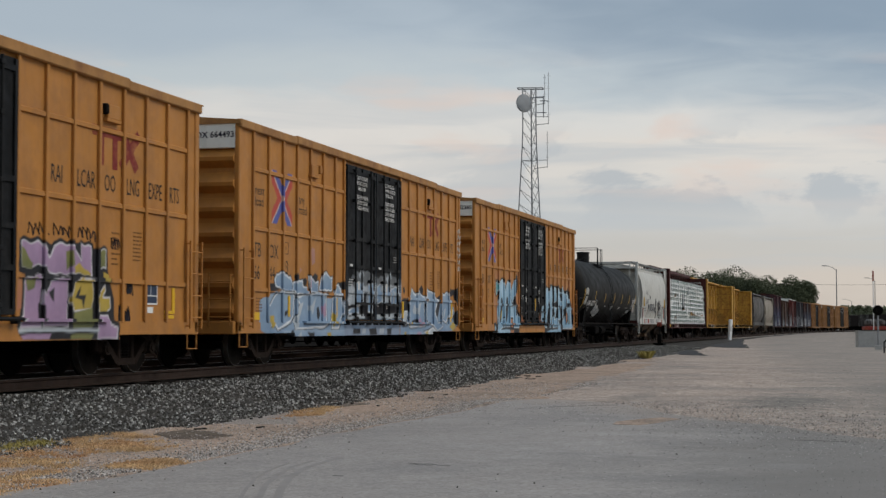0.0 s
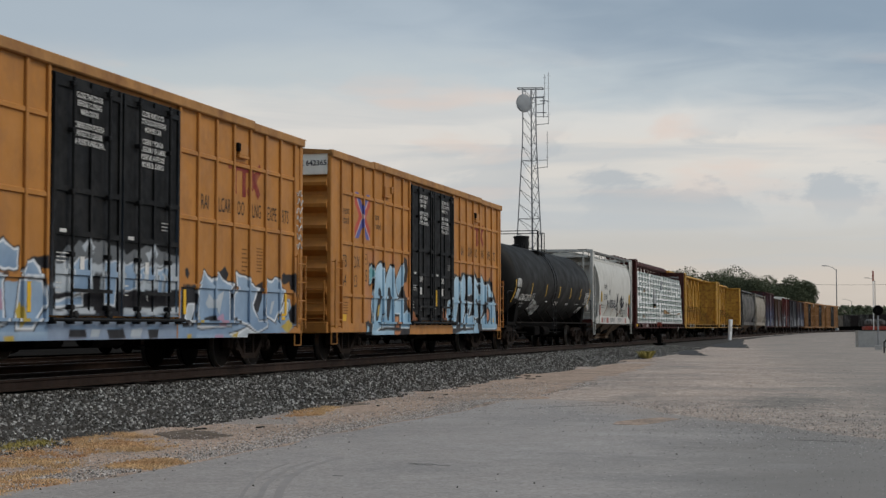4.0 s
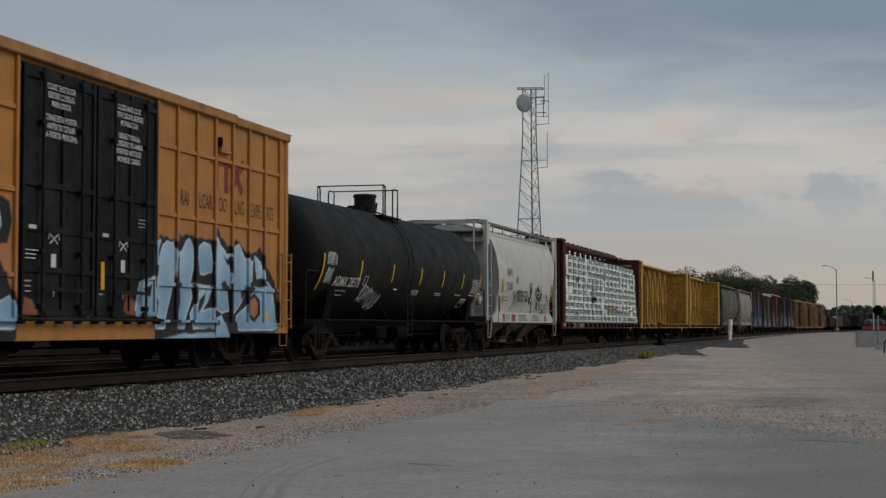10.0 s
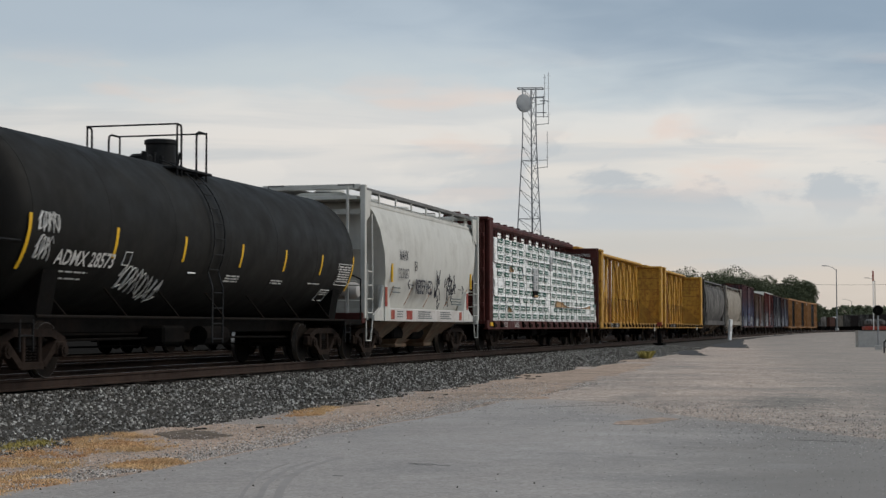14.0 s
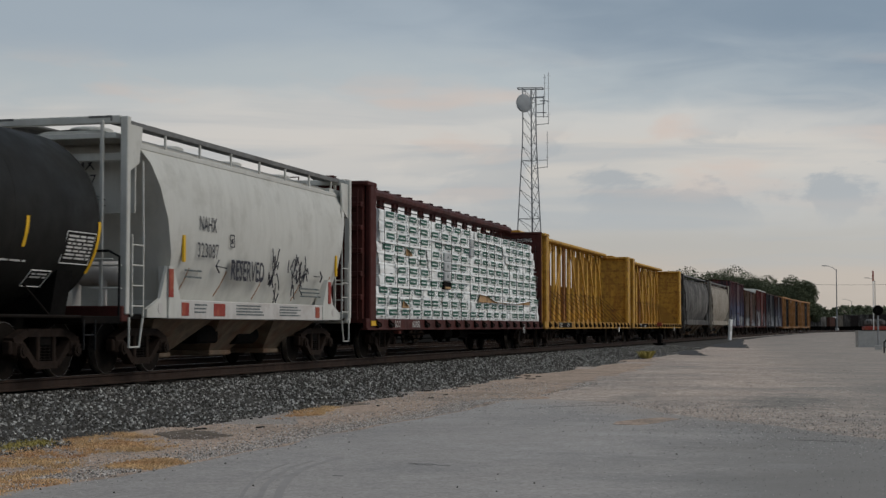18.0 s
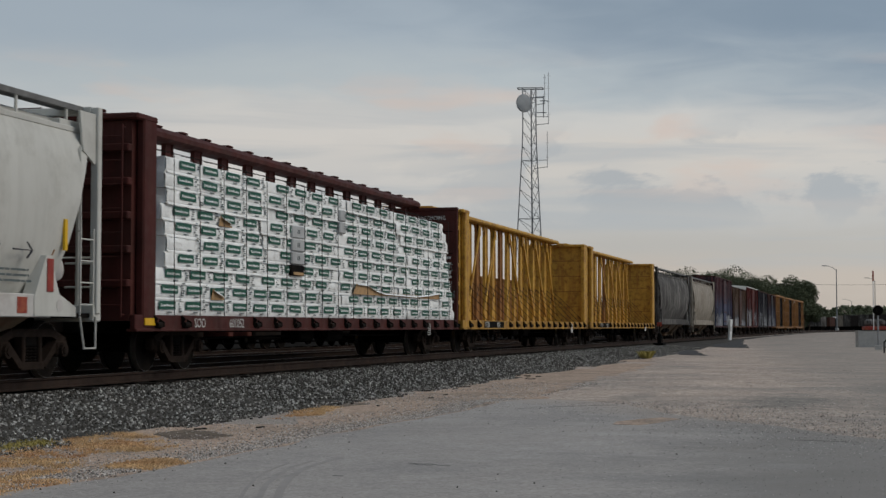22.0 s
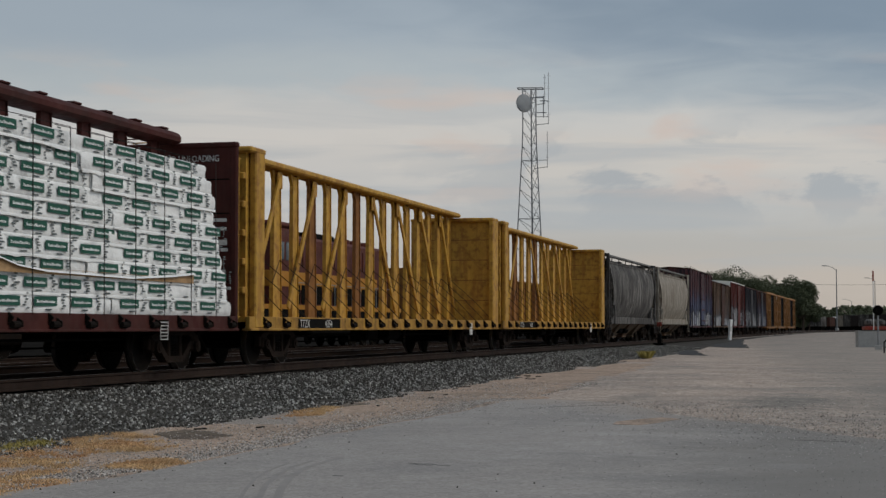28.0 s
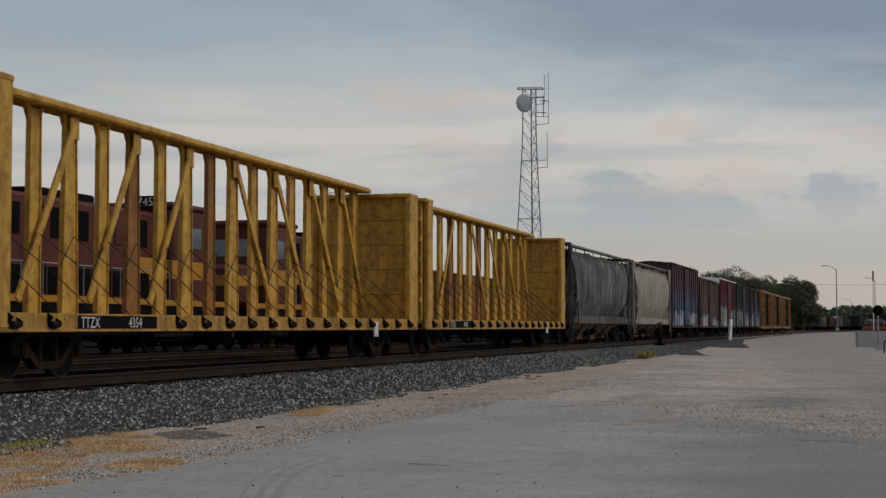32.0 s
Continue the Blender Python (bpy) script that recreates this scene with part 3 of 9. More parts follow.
def spread(mat, points, width, color, inward, amount=1.0):
    """Loose material carried over a border line: strongest on one side of the line, broken up by noise towards the other."""
    nn, ln = mat.node_tree.nodes, mat.node_tree.links
    bsdf = nn["Principled BSDF"]
    old = bsdf.inputs["Base Color"].links[0].from_socket
    co = nn.new("ShaderNodeTexCoord").outputs["Object"]
    (x0, y0), (x1, y1) = points
    l = math.hypot(x1 - x0, y1 - y0)
    nx, ny = (y1 - y0) / l, -(x1 - x0) / l
    dot = nn.new("ShaderNodeVectorMath")
    dot.operation = "DOT_PRODUCT"
    ln.new(co, dot.inputs[0])
    dot.inputs[1].default_value = (nx * inward, ny * inward, 0)
    d0 = (x0 * nx + y0 * ny) * inward
    total = None
    for scale_, gain_ in ((0.55, 2.4), (4.0, 1.1), (26.0, 0.8)):
        nz = nn.new("ShaderNodeTexNoise")
        ln.new(co, nz.inputs["Vector"])
        nz.inputs["Scale"].default_value, nz.inputs["Detail"].default_value = scale_, 4
        ad = nn.new("ShaderNodeMath")
        ad.operation = "MULTIPLY_ADD"
        ln.new(nz.outputs["Fac"], ad.inputs[0])
        ad.inputs[1].default_value = gain_ * width
        if total is None:
            ln.new(dot.outputs["Value"], ad.inputs[2])
        else:
            ln.new(total, ad.inputs[2])
        total = ad.outputs[0]
    fall = nn.new("ShaderNodeMapRange")
    fall.interpolation_type = "SMOOTHSTEP"
    ln.new(total, fall.inputs[0])
    mid = d0 + 2.15 * width
    fall.inputs[1].default_value, fall.inputs[2].default_value = mid - width * 0.8, mid + width * 0.8
    fall.inputs[3].default_value, fall.inputs[4].default_value = 0.0, amount
    mx = nn.new("ShaderNodeMix")
    mx.data_type = "RGBA"
    ln.new(fall.outputs[0], mx.inputs[0])
    ln.new(old, mx.inputs[6])
    mx.inputs[7].default_value = (*color, 1)
    ln.new(mx.outputs[2], bsdf.inputs["Base Color"])
    return mat


M_gravel = speckled(speckled(ground_material(), 4.5, 0.92, 1.06), 12.0, 0.76, 1.20)
spread(M_gravel, ((27.6, 4.9), (19.6, -0.5)), 1.2, (0.275, 0.252, 0.230), 1, 0.7)
M_asphalt = material("worn_asphalt", (0.318, 0.296, 0.276), 0.8, spec=0.4, vary=0.09, scale=0.45, bump=0.006, bump_scale=70, stain=(0.215, 0.205, 0.196), stain_amount=0.4, stain_scale=0.35)
speckled(speckled(speckled(M_asphalt, 2.2, 0.975, 1.025), 9.0, 0.95, 1.05), 34.0, 0.82, 1.16)
spread(M_asphalt, ((27.4, 4.6), (18.6, -1.2)), 0.8, (0.330, 0.285, 0.248), -1, 0.75)
spread(M_asphalt, ((24.0, 2.4), (10.0, 0.9)), 1.3, (0.185, 0.174, 0.160), -1, 0.8)
spread(M_gravel, ((40.0, 1.2), (24.0, -0.2)), 2.2, (0.225, 0.212, 0.192), -1, 0.5)
spread(M_asphalt, ((10.0, 6.95), (29.0, 6.55)), 0.10, (0.34, 0.29, 0.25), -1, 0.4)
M_sand = material("sandy_dirt", (0.425, 0.322, 0.250), 0.95, spec=0.15, vary=0.28, scale=7.0, bump=0.02, bump_scale=14, stain=(0.20, 0.165, 0.135), stain_amount=0.6, stain_scale=0.7)
speckled(M_sand, 18.0, 0.72, 1.22)
M_fan = material("dark_millings", (0.06, 0.06, 0.061), 0.9, vary=0.3, scale=4, bump=0.02, bump_scale=20)

# near-black so that gaps below the cars look shaded; the shade is in the colour
M_yard_shade = material("yard_cinders", (0.018, 0.017, 0.016), 1.0, spec=0.0, vary=0.4, scale=0.8)
gx = [-400, -150, -60, -20] + list(np.arange(0, 70, 2.0)) + list(np.arange(70, 200, 5.0)) + [220, 250, 300, 360, 450, 600, 900, 1500, 2600, 4200]
gy = [-2500, -1200, -500, -200, -80, -40, -20] + list(np.arange(-12, 14, 1.0)) + [16, 20, 28, 40, 80, 200, 500, 1200, 2500]
gv = [(x, y, rise(x) + (noise.noise((x * 0.2, y * 0.25, 0)) * 0.03 if abs(y) < 14 and 0 < x < 120 else 0)) for x in gx for y in gy]
gf = [(i * len(gy) + j, (i + 1) * len(gy) + j, (i + 1) * len(gy) + j + 1, i * len(gy) + j + 1) for i in range(len(gx) - 1) for j in range(len(gy) - 1)]
solid("ground", Mesh().add(gv, gf), M_gravel, "packed pale gravel ground of a rail yard", "ground", "", "structure", smooth=True)


def slab(name, pts, top, mat, label, category, seed, rough=0.25, step=0.5, thick=0.12, drop=0.0, kind="structure"):
    """A sheet with an uneven edge that follows the ground; top: its height over the ground."""
    out = []
    for (x0, y0), (x1, y1) in zip(pts, pts[1:] + pts[:1]):
        n = max(1, int(math.hypot(x1 - x0, y1 - y0) / step))
        if n > 200:
            n = 12
        for i in range(n):
            t = i / n
            x, y = x0 + (x1 - x0) * t, y0 + (y1 - y0) * t
            x += noise.noise((x * 0.8, y * 0.8, seed)) * rough + noise.noise((x * 3, y * 3, seed)) * rough * 0.4
            y += noise.noise((x * 0.8, y * 0.8, seed + 9)) * rough + noise.noise((x * 3, y * 3, seed + 9)) * rough * 0.4
            out.append((x, y))
    bm = bmesh.new()
    vs = [bm.verts.new((x, y, rise(x) + top - drop)) for x, y in out]
    face = bm.faces.new(vs)
    bmesh.ops.triangulate(bm, faces=[face])
    low = [bm.verts.new((x, y, rise(x) - thick)) for x, y in out]
    for i in range(len(vs)):
        j = (i + 1) % len(vs)
        bm.faces.new((vs[j], vs[i], low[i], low[j]))
    bmesh.ops.recalc_face_normals(bm, faces=bm.faces)
    me = bpy.data.meshes.new(name)
    bm.to_mesh(me)
    bm.free()
    me.materials.append(mat)
    return tagged(new(name, me), label, category, "", kind)


slab("sand_strip", [(8, 9.6), (14, 9.6), (18, 9.9), (24, 9.6), (34, 9.6), (44, 9.9), (56, 10.6), (66, 10.9), (72, 9.2), (60, 7.8), (44, 7.2), (34, 6.6), (26, 6.0), (18, 6.3), (8, 6.6)], 0.012, M_sand, "sandy dirt strip between ballast and asphalt", "dirt", 3, 0.5)
slab("asphalt_lot", [(-30, 7.6), (8, 7.25), (12.1, 7.1), (14.8, 6.8), (18.4, 6.7), (21.1, 6.8), (24, 6.6), (26.4, 6.5), (29.4, 6.8), (30.7, 6.3), (30.1, 5.1), (28.2, 3.9), (24.6, 2.3), (22.9, 1.0), (20.7, -0.2), (19, -3), (17, -7), (16, -12), (-30, -14)], 0.022, M_asphalt, "worn grey asphalt lot with a ragged edge", "asphalt", 1, 0.22)
# added ground sheet with painted shade, seen only through gaps under the cars
cx = [x for x in gx if -150 <= x <= 900]
cv, cf = [], []
for x in cx:
    near = float(np.interp(x, (-140, 200, 420, 700, 900), (26.5, 26.5, 18.0, -70.0, -130)))
    cv += [(x, near + (220 - near) * t + (noise.noise((x * 0.7, 2, 2)) * 0.6 if t == 0 else 0), rise(x) + (0.03 if t else -0.02)) for t in (0, 0.004, 0.25, 0.6, 1)]
cf = [(i * 5 + j, (i + 1) * 5 + j, (i + 1) * 5 + j + 1, i * 5 + j + 1) for i in range(len(cx) - 1) for j in range(4)]
solid("yard_cinders", Mesh().add(cv, cf), M_yard_shade, "yard ground behind the tracks, painted near-black as shade below parked cars", "cinders", "", "structure")
# ---------------------------------------------------------------- running gear shared by all cars
TRAIN, WHEELS = [], []
CARS = "cars of the freight train"
R_WHEEL = 0.457


def wheel_mesh():
    m = Mesh()
    for side in (-1, 1):
        c = side * 0.755
        flange = [(c - side * 0.07, 0.20), (c - side * 0.07, 0.485), (c - side * 0.035, 0.487), (c - side * 0.03, R_WHEEL)]
        m.lathe([(y, r) for y, r in flange], (0, 0, 0), "y", 28)
        m.slot = 1
        m.lathe([(c - side * 0.03, R_WHEEL - 0.001), (c + side * 0.065, R_WHEEL - 0.004)], (0, 0, 0), "y", 28)
        m.slot = 0
        m.lathe([(c + side * 0.066, R_WHEEL - 0.008), (c + side * 0.068, 0.38), (c + side * 0.02, 0.34), (c + side * 0.01, 0.20), (c + side * 0.07, 0.15), (c + side * 0.09, 0.09)], (0, 0, 0), "y", 28)
        for k in range(4):
            a = k * math.pi / 2
            m.rod((0.26 * math.cos(a), c + side * 0.012, 0.26 * math.sin(a)), (0.26 * math.cos(a), c + side * 0.03, 0.26 * math.sin(a)), 0.035, 6)
    m.rod((0, -1.06, 0), (0, 1.06, 0), 0.08, 10)
    return m.mesh("wheel_set", [M_wheel, M_tread], True)


M_castrust = material("rust_brown_casting", (0.023, 0.015, 0.011), 0.9, vary=0.4, scale=6, bump=0.004, spec=0.12, stain=(0.012, 0.010, 0.009), stain_amount=0.5)


def side_frame_mesh():
    m = Mesh()
    # arched top member, sloping lower member, columns and pedestal jaws
    top = [(-1.05, 0.60), (-0.62, 0.74), (0.62, 0.74), (1.05, 0.60)]
    for a, b in zip(top, top[1:]):
        m.beam((a[0], 0, a[1]), (b[0], 0, b[1]), 0.17, 0.13)
    low = [(-0.78, 0.56), (-0.36, 0.22), (0.36, 0.22), (0.78, 0.56)]
    for a, b in zip(low, low[1:]):
        m.beam((a[0], 0, a[1]), (b[0], 0, b[1]), 0.17, 0.12)
    for sx in (-1, 1):
        m.cbox(sx * 0.26 - 0.05, sx * 0.26 + 0.05, -0.08, 0.08, 0.24, 0.72, 0.02)
        m.cbox(sx * 0.89 - 0.17, sx * 0.89 + 0.17, -0.11, 0.11, 0.36, 0.62, 0.04)
        m.rod((sx * 0.89, -0.17, 0.457), (sx * 0.89, 0.10, 0.457), 0.115, 12)
        m.rod((sx * 0.89, -0.19, 0.457), (sx * 0.89, -0.16, 0.457), 0.07, 8)
        m.cbox(sx * 1.10 - 0.05, sx * 1.10 + 0.05, -0.07, 0.07, 0.40, 0.62, 0.02)
    return m.mesh("side_frame", M_castrust)


def spring_mesh():
    pts = [(0.052 * math.cos(k * 0.7854), 0.052 * math.sin(k * 0.7854), 0.27 + 0.24 * k / 40) for k in range(41)]
    return Mesh().path(pts, 0.014, 4).mesh("spring", M_iron)


WHEEL, FRAME, SPRING = wheel_mesh(), side_frame_mesh(), spring_mesh()
BOLSTER = Mesh().cbox(-0.21, 0.21, -1.05, 1.05, 0.50, 0.80, 0.04).box(-0.28, 0.28, -0.35, 0.35, 0.78, 0.93).beam((-0.95, -0.6, 0.42), (-0.95, 0.6, 0.42), 0.08, 0.1).beam((0.95, -0.6, 0.42), (0.95, 0.6, 0.42), 0.08, 0.1).mesh("truck", M_under)
COUPLER = Mesh().cbox(-0.55, 0.25, -0.09, 0.09, 0.74, 0.92, 0.02).cbox(0.2, 0.52, -0.17, 0.15, 0.66, 1.0, 0.05).cbox(0.42, 0.60, -0.02, 0.16, 0.70, 0.97, 0.04).rod((-0.1, -0.25, 0.72), (0.35, -0.28, 0.30), 0.03, 6).mesh("coupler", M_iron)


def running_gear(car, half_trucks, half_body, spin=True):
    for sx in (-1, 1):
        tk = part("truck", BOLSTER, M_under, car, "dark cast truck with steel wheels", at=pose(sx * half_trucks, 0, 0))
        for sy in (-1, 1):
            part("side_frame", FRAME, M_castrust, tk, "rusty cast side frame", at=pose(0, sy * 1.0, 0, 0, 0, 0 if sy < 0 else 180))
            for k in (-0.14, 0.0, 0.14):
                part("spring", SPRING, M_iron, tk, at=pose(k, sy * 1.0, 0))
        for wx in (-0.89, 0.89):
            w = part("wheel_set", WHEEL, M_wheel, tk, "steel wheels with polished treads", at=pose(wx, 0, R_WHEEL))
            if spin:
                WHEELS.append((w, wx))
        part("coupler", COUPLER, M_iron, car, "rusty knuckle coupler", at=pose(sx * (half_body + 0.35), 0, 0, 0, 0, 0 if sx > 0 else 180))
    m = Mesh().cbox(-half_body, half_body, -0.36, 0.36, 0.72, 1.02, 0.02)
    m.cbox(-1.9, -0.9, -0.95, -0.45, 0.50, 0.86, 0.05).rod((0.3, -0.7, 0.66), (1.5, -0.7, 0.66), 0.2, 12)
    m.path([(-half_trucks + 1.2, -0.55, 0.6), (-1.9, -0.6, 0.62)], 0.025).path([(1.5, -0.6, 0.62), (half_trucks - 1.2, -0.55, 0.6)], 0.025)
    m.path([(-half_trucks + 1.2, 0.5, 0.45), (half_trucks - 1.2, 0.5, 0.45)], 0.02)
    part("underframe", m, M_under, car, "black centre sill with brake gear")


def car(name, label, category, centre, half_trucks):
    ob = thing(name, label, category, CARS)
    TRAIN.append((ob, centre, half_trucks))
    return ob


def ladder(m, x0, x1, y, z0, z1, n, r=0.014, out=0.06, axis="x"):
    """Rails and rungs; axis x: on a side face, y: on an end face, where x0, x1 run across."""
    def at(u, d, z):
        return (u, y - d, z) if axis == "x" else (y - d, u, z)
    for u in (x0, x1):
        m.beam(at(u, out, z0), at(u, out, z1), 0.03, 0.03, (1, 0, 0))
        for z in (z0 + 0.05, z1 - 0.05):
            m.rod(at(u, 0, z), at(u, out, z), r, 6)
    for k in range(n):
        z = z0 + (z1 - z0) * (k + 0.5) / n
        m.rod(at(x0, out, z), at(x1, out, z), r, 6)
    return m


# ---------------------------------------------------------------- spray paint
GLYPHS = [
    [[(0.08, 0), (0.28, 1)], [(0.28, 1), (0.5, 0.25), (0.74, 1.02)], [(0.74, 1.02), (0.95, 0)]],
    [[(0.18, 0), (0.15, 1)], [(0.15, 0.95), (0.75, 0.8), (0.25, 0.52)], [(0.25, 0.5), (0.85, 0.28), (0.18, 0.03)]],
    [[(0.12, 0), (0.48, 1.05), (0.88, 0)], [(0.3, 0.32), (0.7, 0.34)]],
    [[(0.15, 1), (0.2, 0.15), (0.75, 0.08), (0.85, 1.0)]],
    [[(0.85, 0.95), (0.25, 0.88), (0.22, 0.52), (0.78, 0.46), (0.75, 0.1), (0.1, 0.03)]],
    [[(0.15, 0), (0.2, 1)], [(0.2, 0.95), (0.82, 0.05)], [(0.82, 0), (0.85, 1.1)]],
    [[(0.2, 0.05), (0.2, 0.95)], [(0.2, 0.9), (0.85, 0.95)], [(0.2, 0.5), (0.7, 0.55)], [(0.2, 0.08), (0.85, 0.05)]],
]


def seg_dist(x, z, a, b):
    ax, az, bx, bz = *a, *b
    dx, dz = bx - ax, bz - az
    t = np.clip(((x - ax) * dx + (z - az) * dz) / (dx * dx + dz * dz + 1e-9), 0, 1)
    return np.hypot(x - ax - t * dx, z - az - t * dz)


def throwup(cells, radius, fill, seed, outline=(0.012, 0.012, 0.014), light=(0.72, 0.74, 0.74), haze=None, edge=0.10):
    """Bulky letters without meaning: cells of (x0, x1, z0, z1, glyph, colour). Returns a function of x, z."""
    strokes, rng_ = [], random.Random(seed)
    for x0, x1, z0, z1, g, c in cells:
        flip, rise_ = rng_.random() < 0.5, rng_.random() < 0.6
        for poly in GLYPHS[g]:
            pts = [(x0 + (u if flip else 1 - u) * (x1 - x0) + rng_.uniform(-0.12, 0.12), z0 + (v if rise_ else 1 - v) * (z1 - z0) + rng_.uniform(-0.12, 0.12)) for u, v in poly]
            strokes.append((pts, radius * rng_.uniform(0.7, 1.3), c))
        # jagged spikes over and under the letter
        for q in range(2):
            u = rng_.uniform(x0, x1)
            strokes.append(([(u, z1 - 0.2), (u + rng_.uniform(-0.12, 0.12), z1 + rng_.uniform(0.05, 0.22))], radius * 0.45, c))

    def colour(x, z):
        best = np.full(x.shape, 9.0)
        col = np.zeros((len(x), 3))
        for pts, r, c in strokes:
            for a, b in zip(pts, pts[1:]):
                d = seg_dist(x, z, a, b) - r
                hit = d < best
                best = np.where(hit, d, best)
                col[hit] = fill[c]
        n1 = np.array([noise.noise((u * 2.3, v * 2.3, seed)) for u, v in zip(x, z)])
        n2 = np.array([noise.noise((u * 1.1, v * 0.8, seed + 20)) for u, v in zip(x, z)])
        col = col * (1 + 0.22 * n1[:, None])
        top = np.clip((z - 1.35) / 1.2, 0, 0.6)[:, None]
        col = col * (1 - top) + np.array(light) * top
        col = np.where((n2 > 0.25)[:, None], col * 0.55 + 0.45 * np.array(light), col)
        shadow = np.minimum(best + 0.05 * n1, 9)
        cov = np.zeros(len(x))
        cov = np.where(shadow < edge + 0.05, np.clip((edge + 0.05 - shadow) / 0.03, 0, 1), cov)
        out = np.where((best > 0.035)[:, None], np.array(outline), col)
        rim = (best > -0.035) & (best <= 0.035)
        out = np.where(rim[:, None], np.array(light), out)
        if haze:
            far = (best > edge + 0.02) & (best < 0.55)
            h = np.clip(0.55 - best, 0, 0.5) * np.clip(0.4 + n2 * 2, 0, 1)
            out = np.where(far[:, None], np.array(haze), out)
            cov = np.where(far, np.maximum(cov, h), cov)
        return out, cov
    return colour


def sprayed(me, paint, dx=0.0):
    """Stores the spray paint on a mesh whose x runs along the car."""
    n = len(me.vertices)
    co = np.empty(n * 3, np.float32)
    me.vertices.foreach_get("co", co)
    co = co.reshape(-1, 3)
    if paint is None:
        return me
    rgb, cov = paint(co[:, 0].astype(float) + dx, co[:, 2].astype(float))
    a = me.attributes.new("spray", "FLOAT_COLOR", "POINT")
    a.data.foreach_set("color", np.concatenate([rgb, np.ones((n, 1))], 1).astype(np.float32).ravel())
    c = me.attributes.new("cover", "FLOAT", "POINT")
    c.data.foreach_set("value", cov.astype(np.float32))
    return me


def plate_grid(m, x0, x1, z0, z1, y0, y1, step):
    """A plate with a finely divided front face at y0 (towards -y) and thickness to y1."""
    nx, nz = max(1, int((x1 - x0) / step)), max(1, int((z1 - z0) / step))
    v = [(x0 + (x1 - x0) * i / nx, y0, z0 + (z1 - z0) * k / nz) for i in range(nx + 1) for k in range(nz + 1)]
    f = [(i * (nz + 1) + k, (i + 1) * (nz + 1) + k, (i + 1) * (nz + 1) + k + 1, i * (nz + 1) + k + 1) for i in range(nx) for k in range(nz)]
    m.add(v, f)
    m.add([(x0, y0, z0), (x1, y0, z0), (x1, y0, z1), (x0, y0, z1), (x0, y1, z0), (x1, y1, z0), (x1, y1, z1), (x0, y1, z1)], [(0, 4, 5, 1), (1, 5, 6, 2), (2, 6, 7, 3), (3, 7, 4, 0), (4, 7, 6, 5)])
    return m


# ---------------------------------------------------------------- yellow boxcars with two black plug doors
M_logo_red = material("faded_red_emblem", (0.20, 0.030, 0.024), 0.6, vary=0.2, scale=6, stain=(0.36, 0.16, 0.06), stain_amount=0.3, stain_scale=3)
M_plate_white = material("dull_white_plate", (0.78, 0.78, 0.71), 0.5, vary=0.05, scale=2, streak=0.2, streak_color=(0.35, 0.34, 0.32))
M_faint = material("faded_stencil", (0.17, 0.078, 0.024), 0.6, vary=0.2, scale=9)
M_decal = material("dark_blue_decal", (0.03, 0.045, 0.08), 0.5, vary=0.2)


def bars(m, x, z, w, rows, y, h=0.035, gap=0.03, seed=1, words=3):
    """Unreadable lines of stencilling as short bars."""
    r = random.Random(seed)
    for k in range(rows):
        u = x
        end = x + w * r.uniform(0.75, 1.0)
        while u < end - 0.03:
            l = r.uniform(0.06, 0.06 + w / words)
            m.box(u, min(end, u + l), y - 0.003, y + 0.001, z - k * (h + gap) - h, z - k * (h + gap))
            u += l + 0.03
    return m


def hat(m, x, w, z0, z1, y):
    """An upright post with flat sides, finely divided along its height so that sprayed paint wraps round it."""
    n = int((z1 - z0) / 0.03)
    ring = ((x - w, y - 0.001), (x - w, y - 0.045), (x - w + 0.010, y - 0.055), (x, y - 0.055), (x + w - 0.010, y - 0.055), (x + w, y - 0.045), (x + w, y - 0.001))
    v = [(a, b, z0 + (z1 - z0) * k / n) for k in range(n + 1) for a, b in ring]
    f = [(k * 7 + i, k * 7 + i + 1, (k + 1) * 7 + i + 1, (k + 1) * 7 + i) for k in range(n) for i in range(6)]
    return m.add(v, f + [(6, 5, 4, 3, 2, 1, 0), tuple(n * 7 + i for i in range(7))])


def emblem_paint(x, z):
    """A crossed emblem, its arms split into blue and red."""
    u, v = np.abs((x + 6.76) / 0.64), np.abs((z - 3.66) / 0.58)
    d = np.abs(u - v)
    on = (d < 0.46) & (u < 1) & (v < 1)
    rgb = np.where((v > u)[:, None], np.array((0.05, 0.09, 0.33)), np.array((0.42, 0.045, 0.035)))
    rgb = np.where((d < 0.045)[:, None], np.array((0.55, 0.45, 0.40)), rgb)
    return rgb, on * 0.9


def both_paint(first, second):
    def colour(x, z):
        rgb, cov = first(x, z)
        if second:
            r2, c2 = second(x, z)
            rgb, cov = np.where((c2 > 0)[:, None], r2, rgb), np.maximum(cov, c2)
        return rgb, cov
    return colour


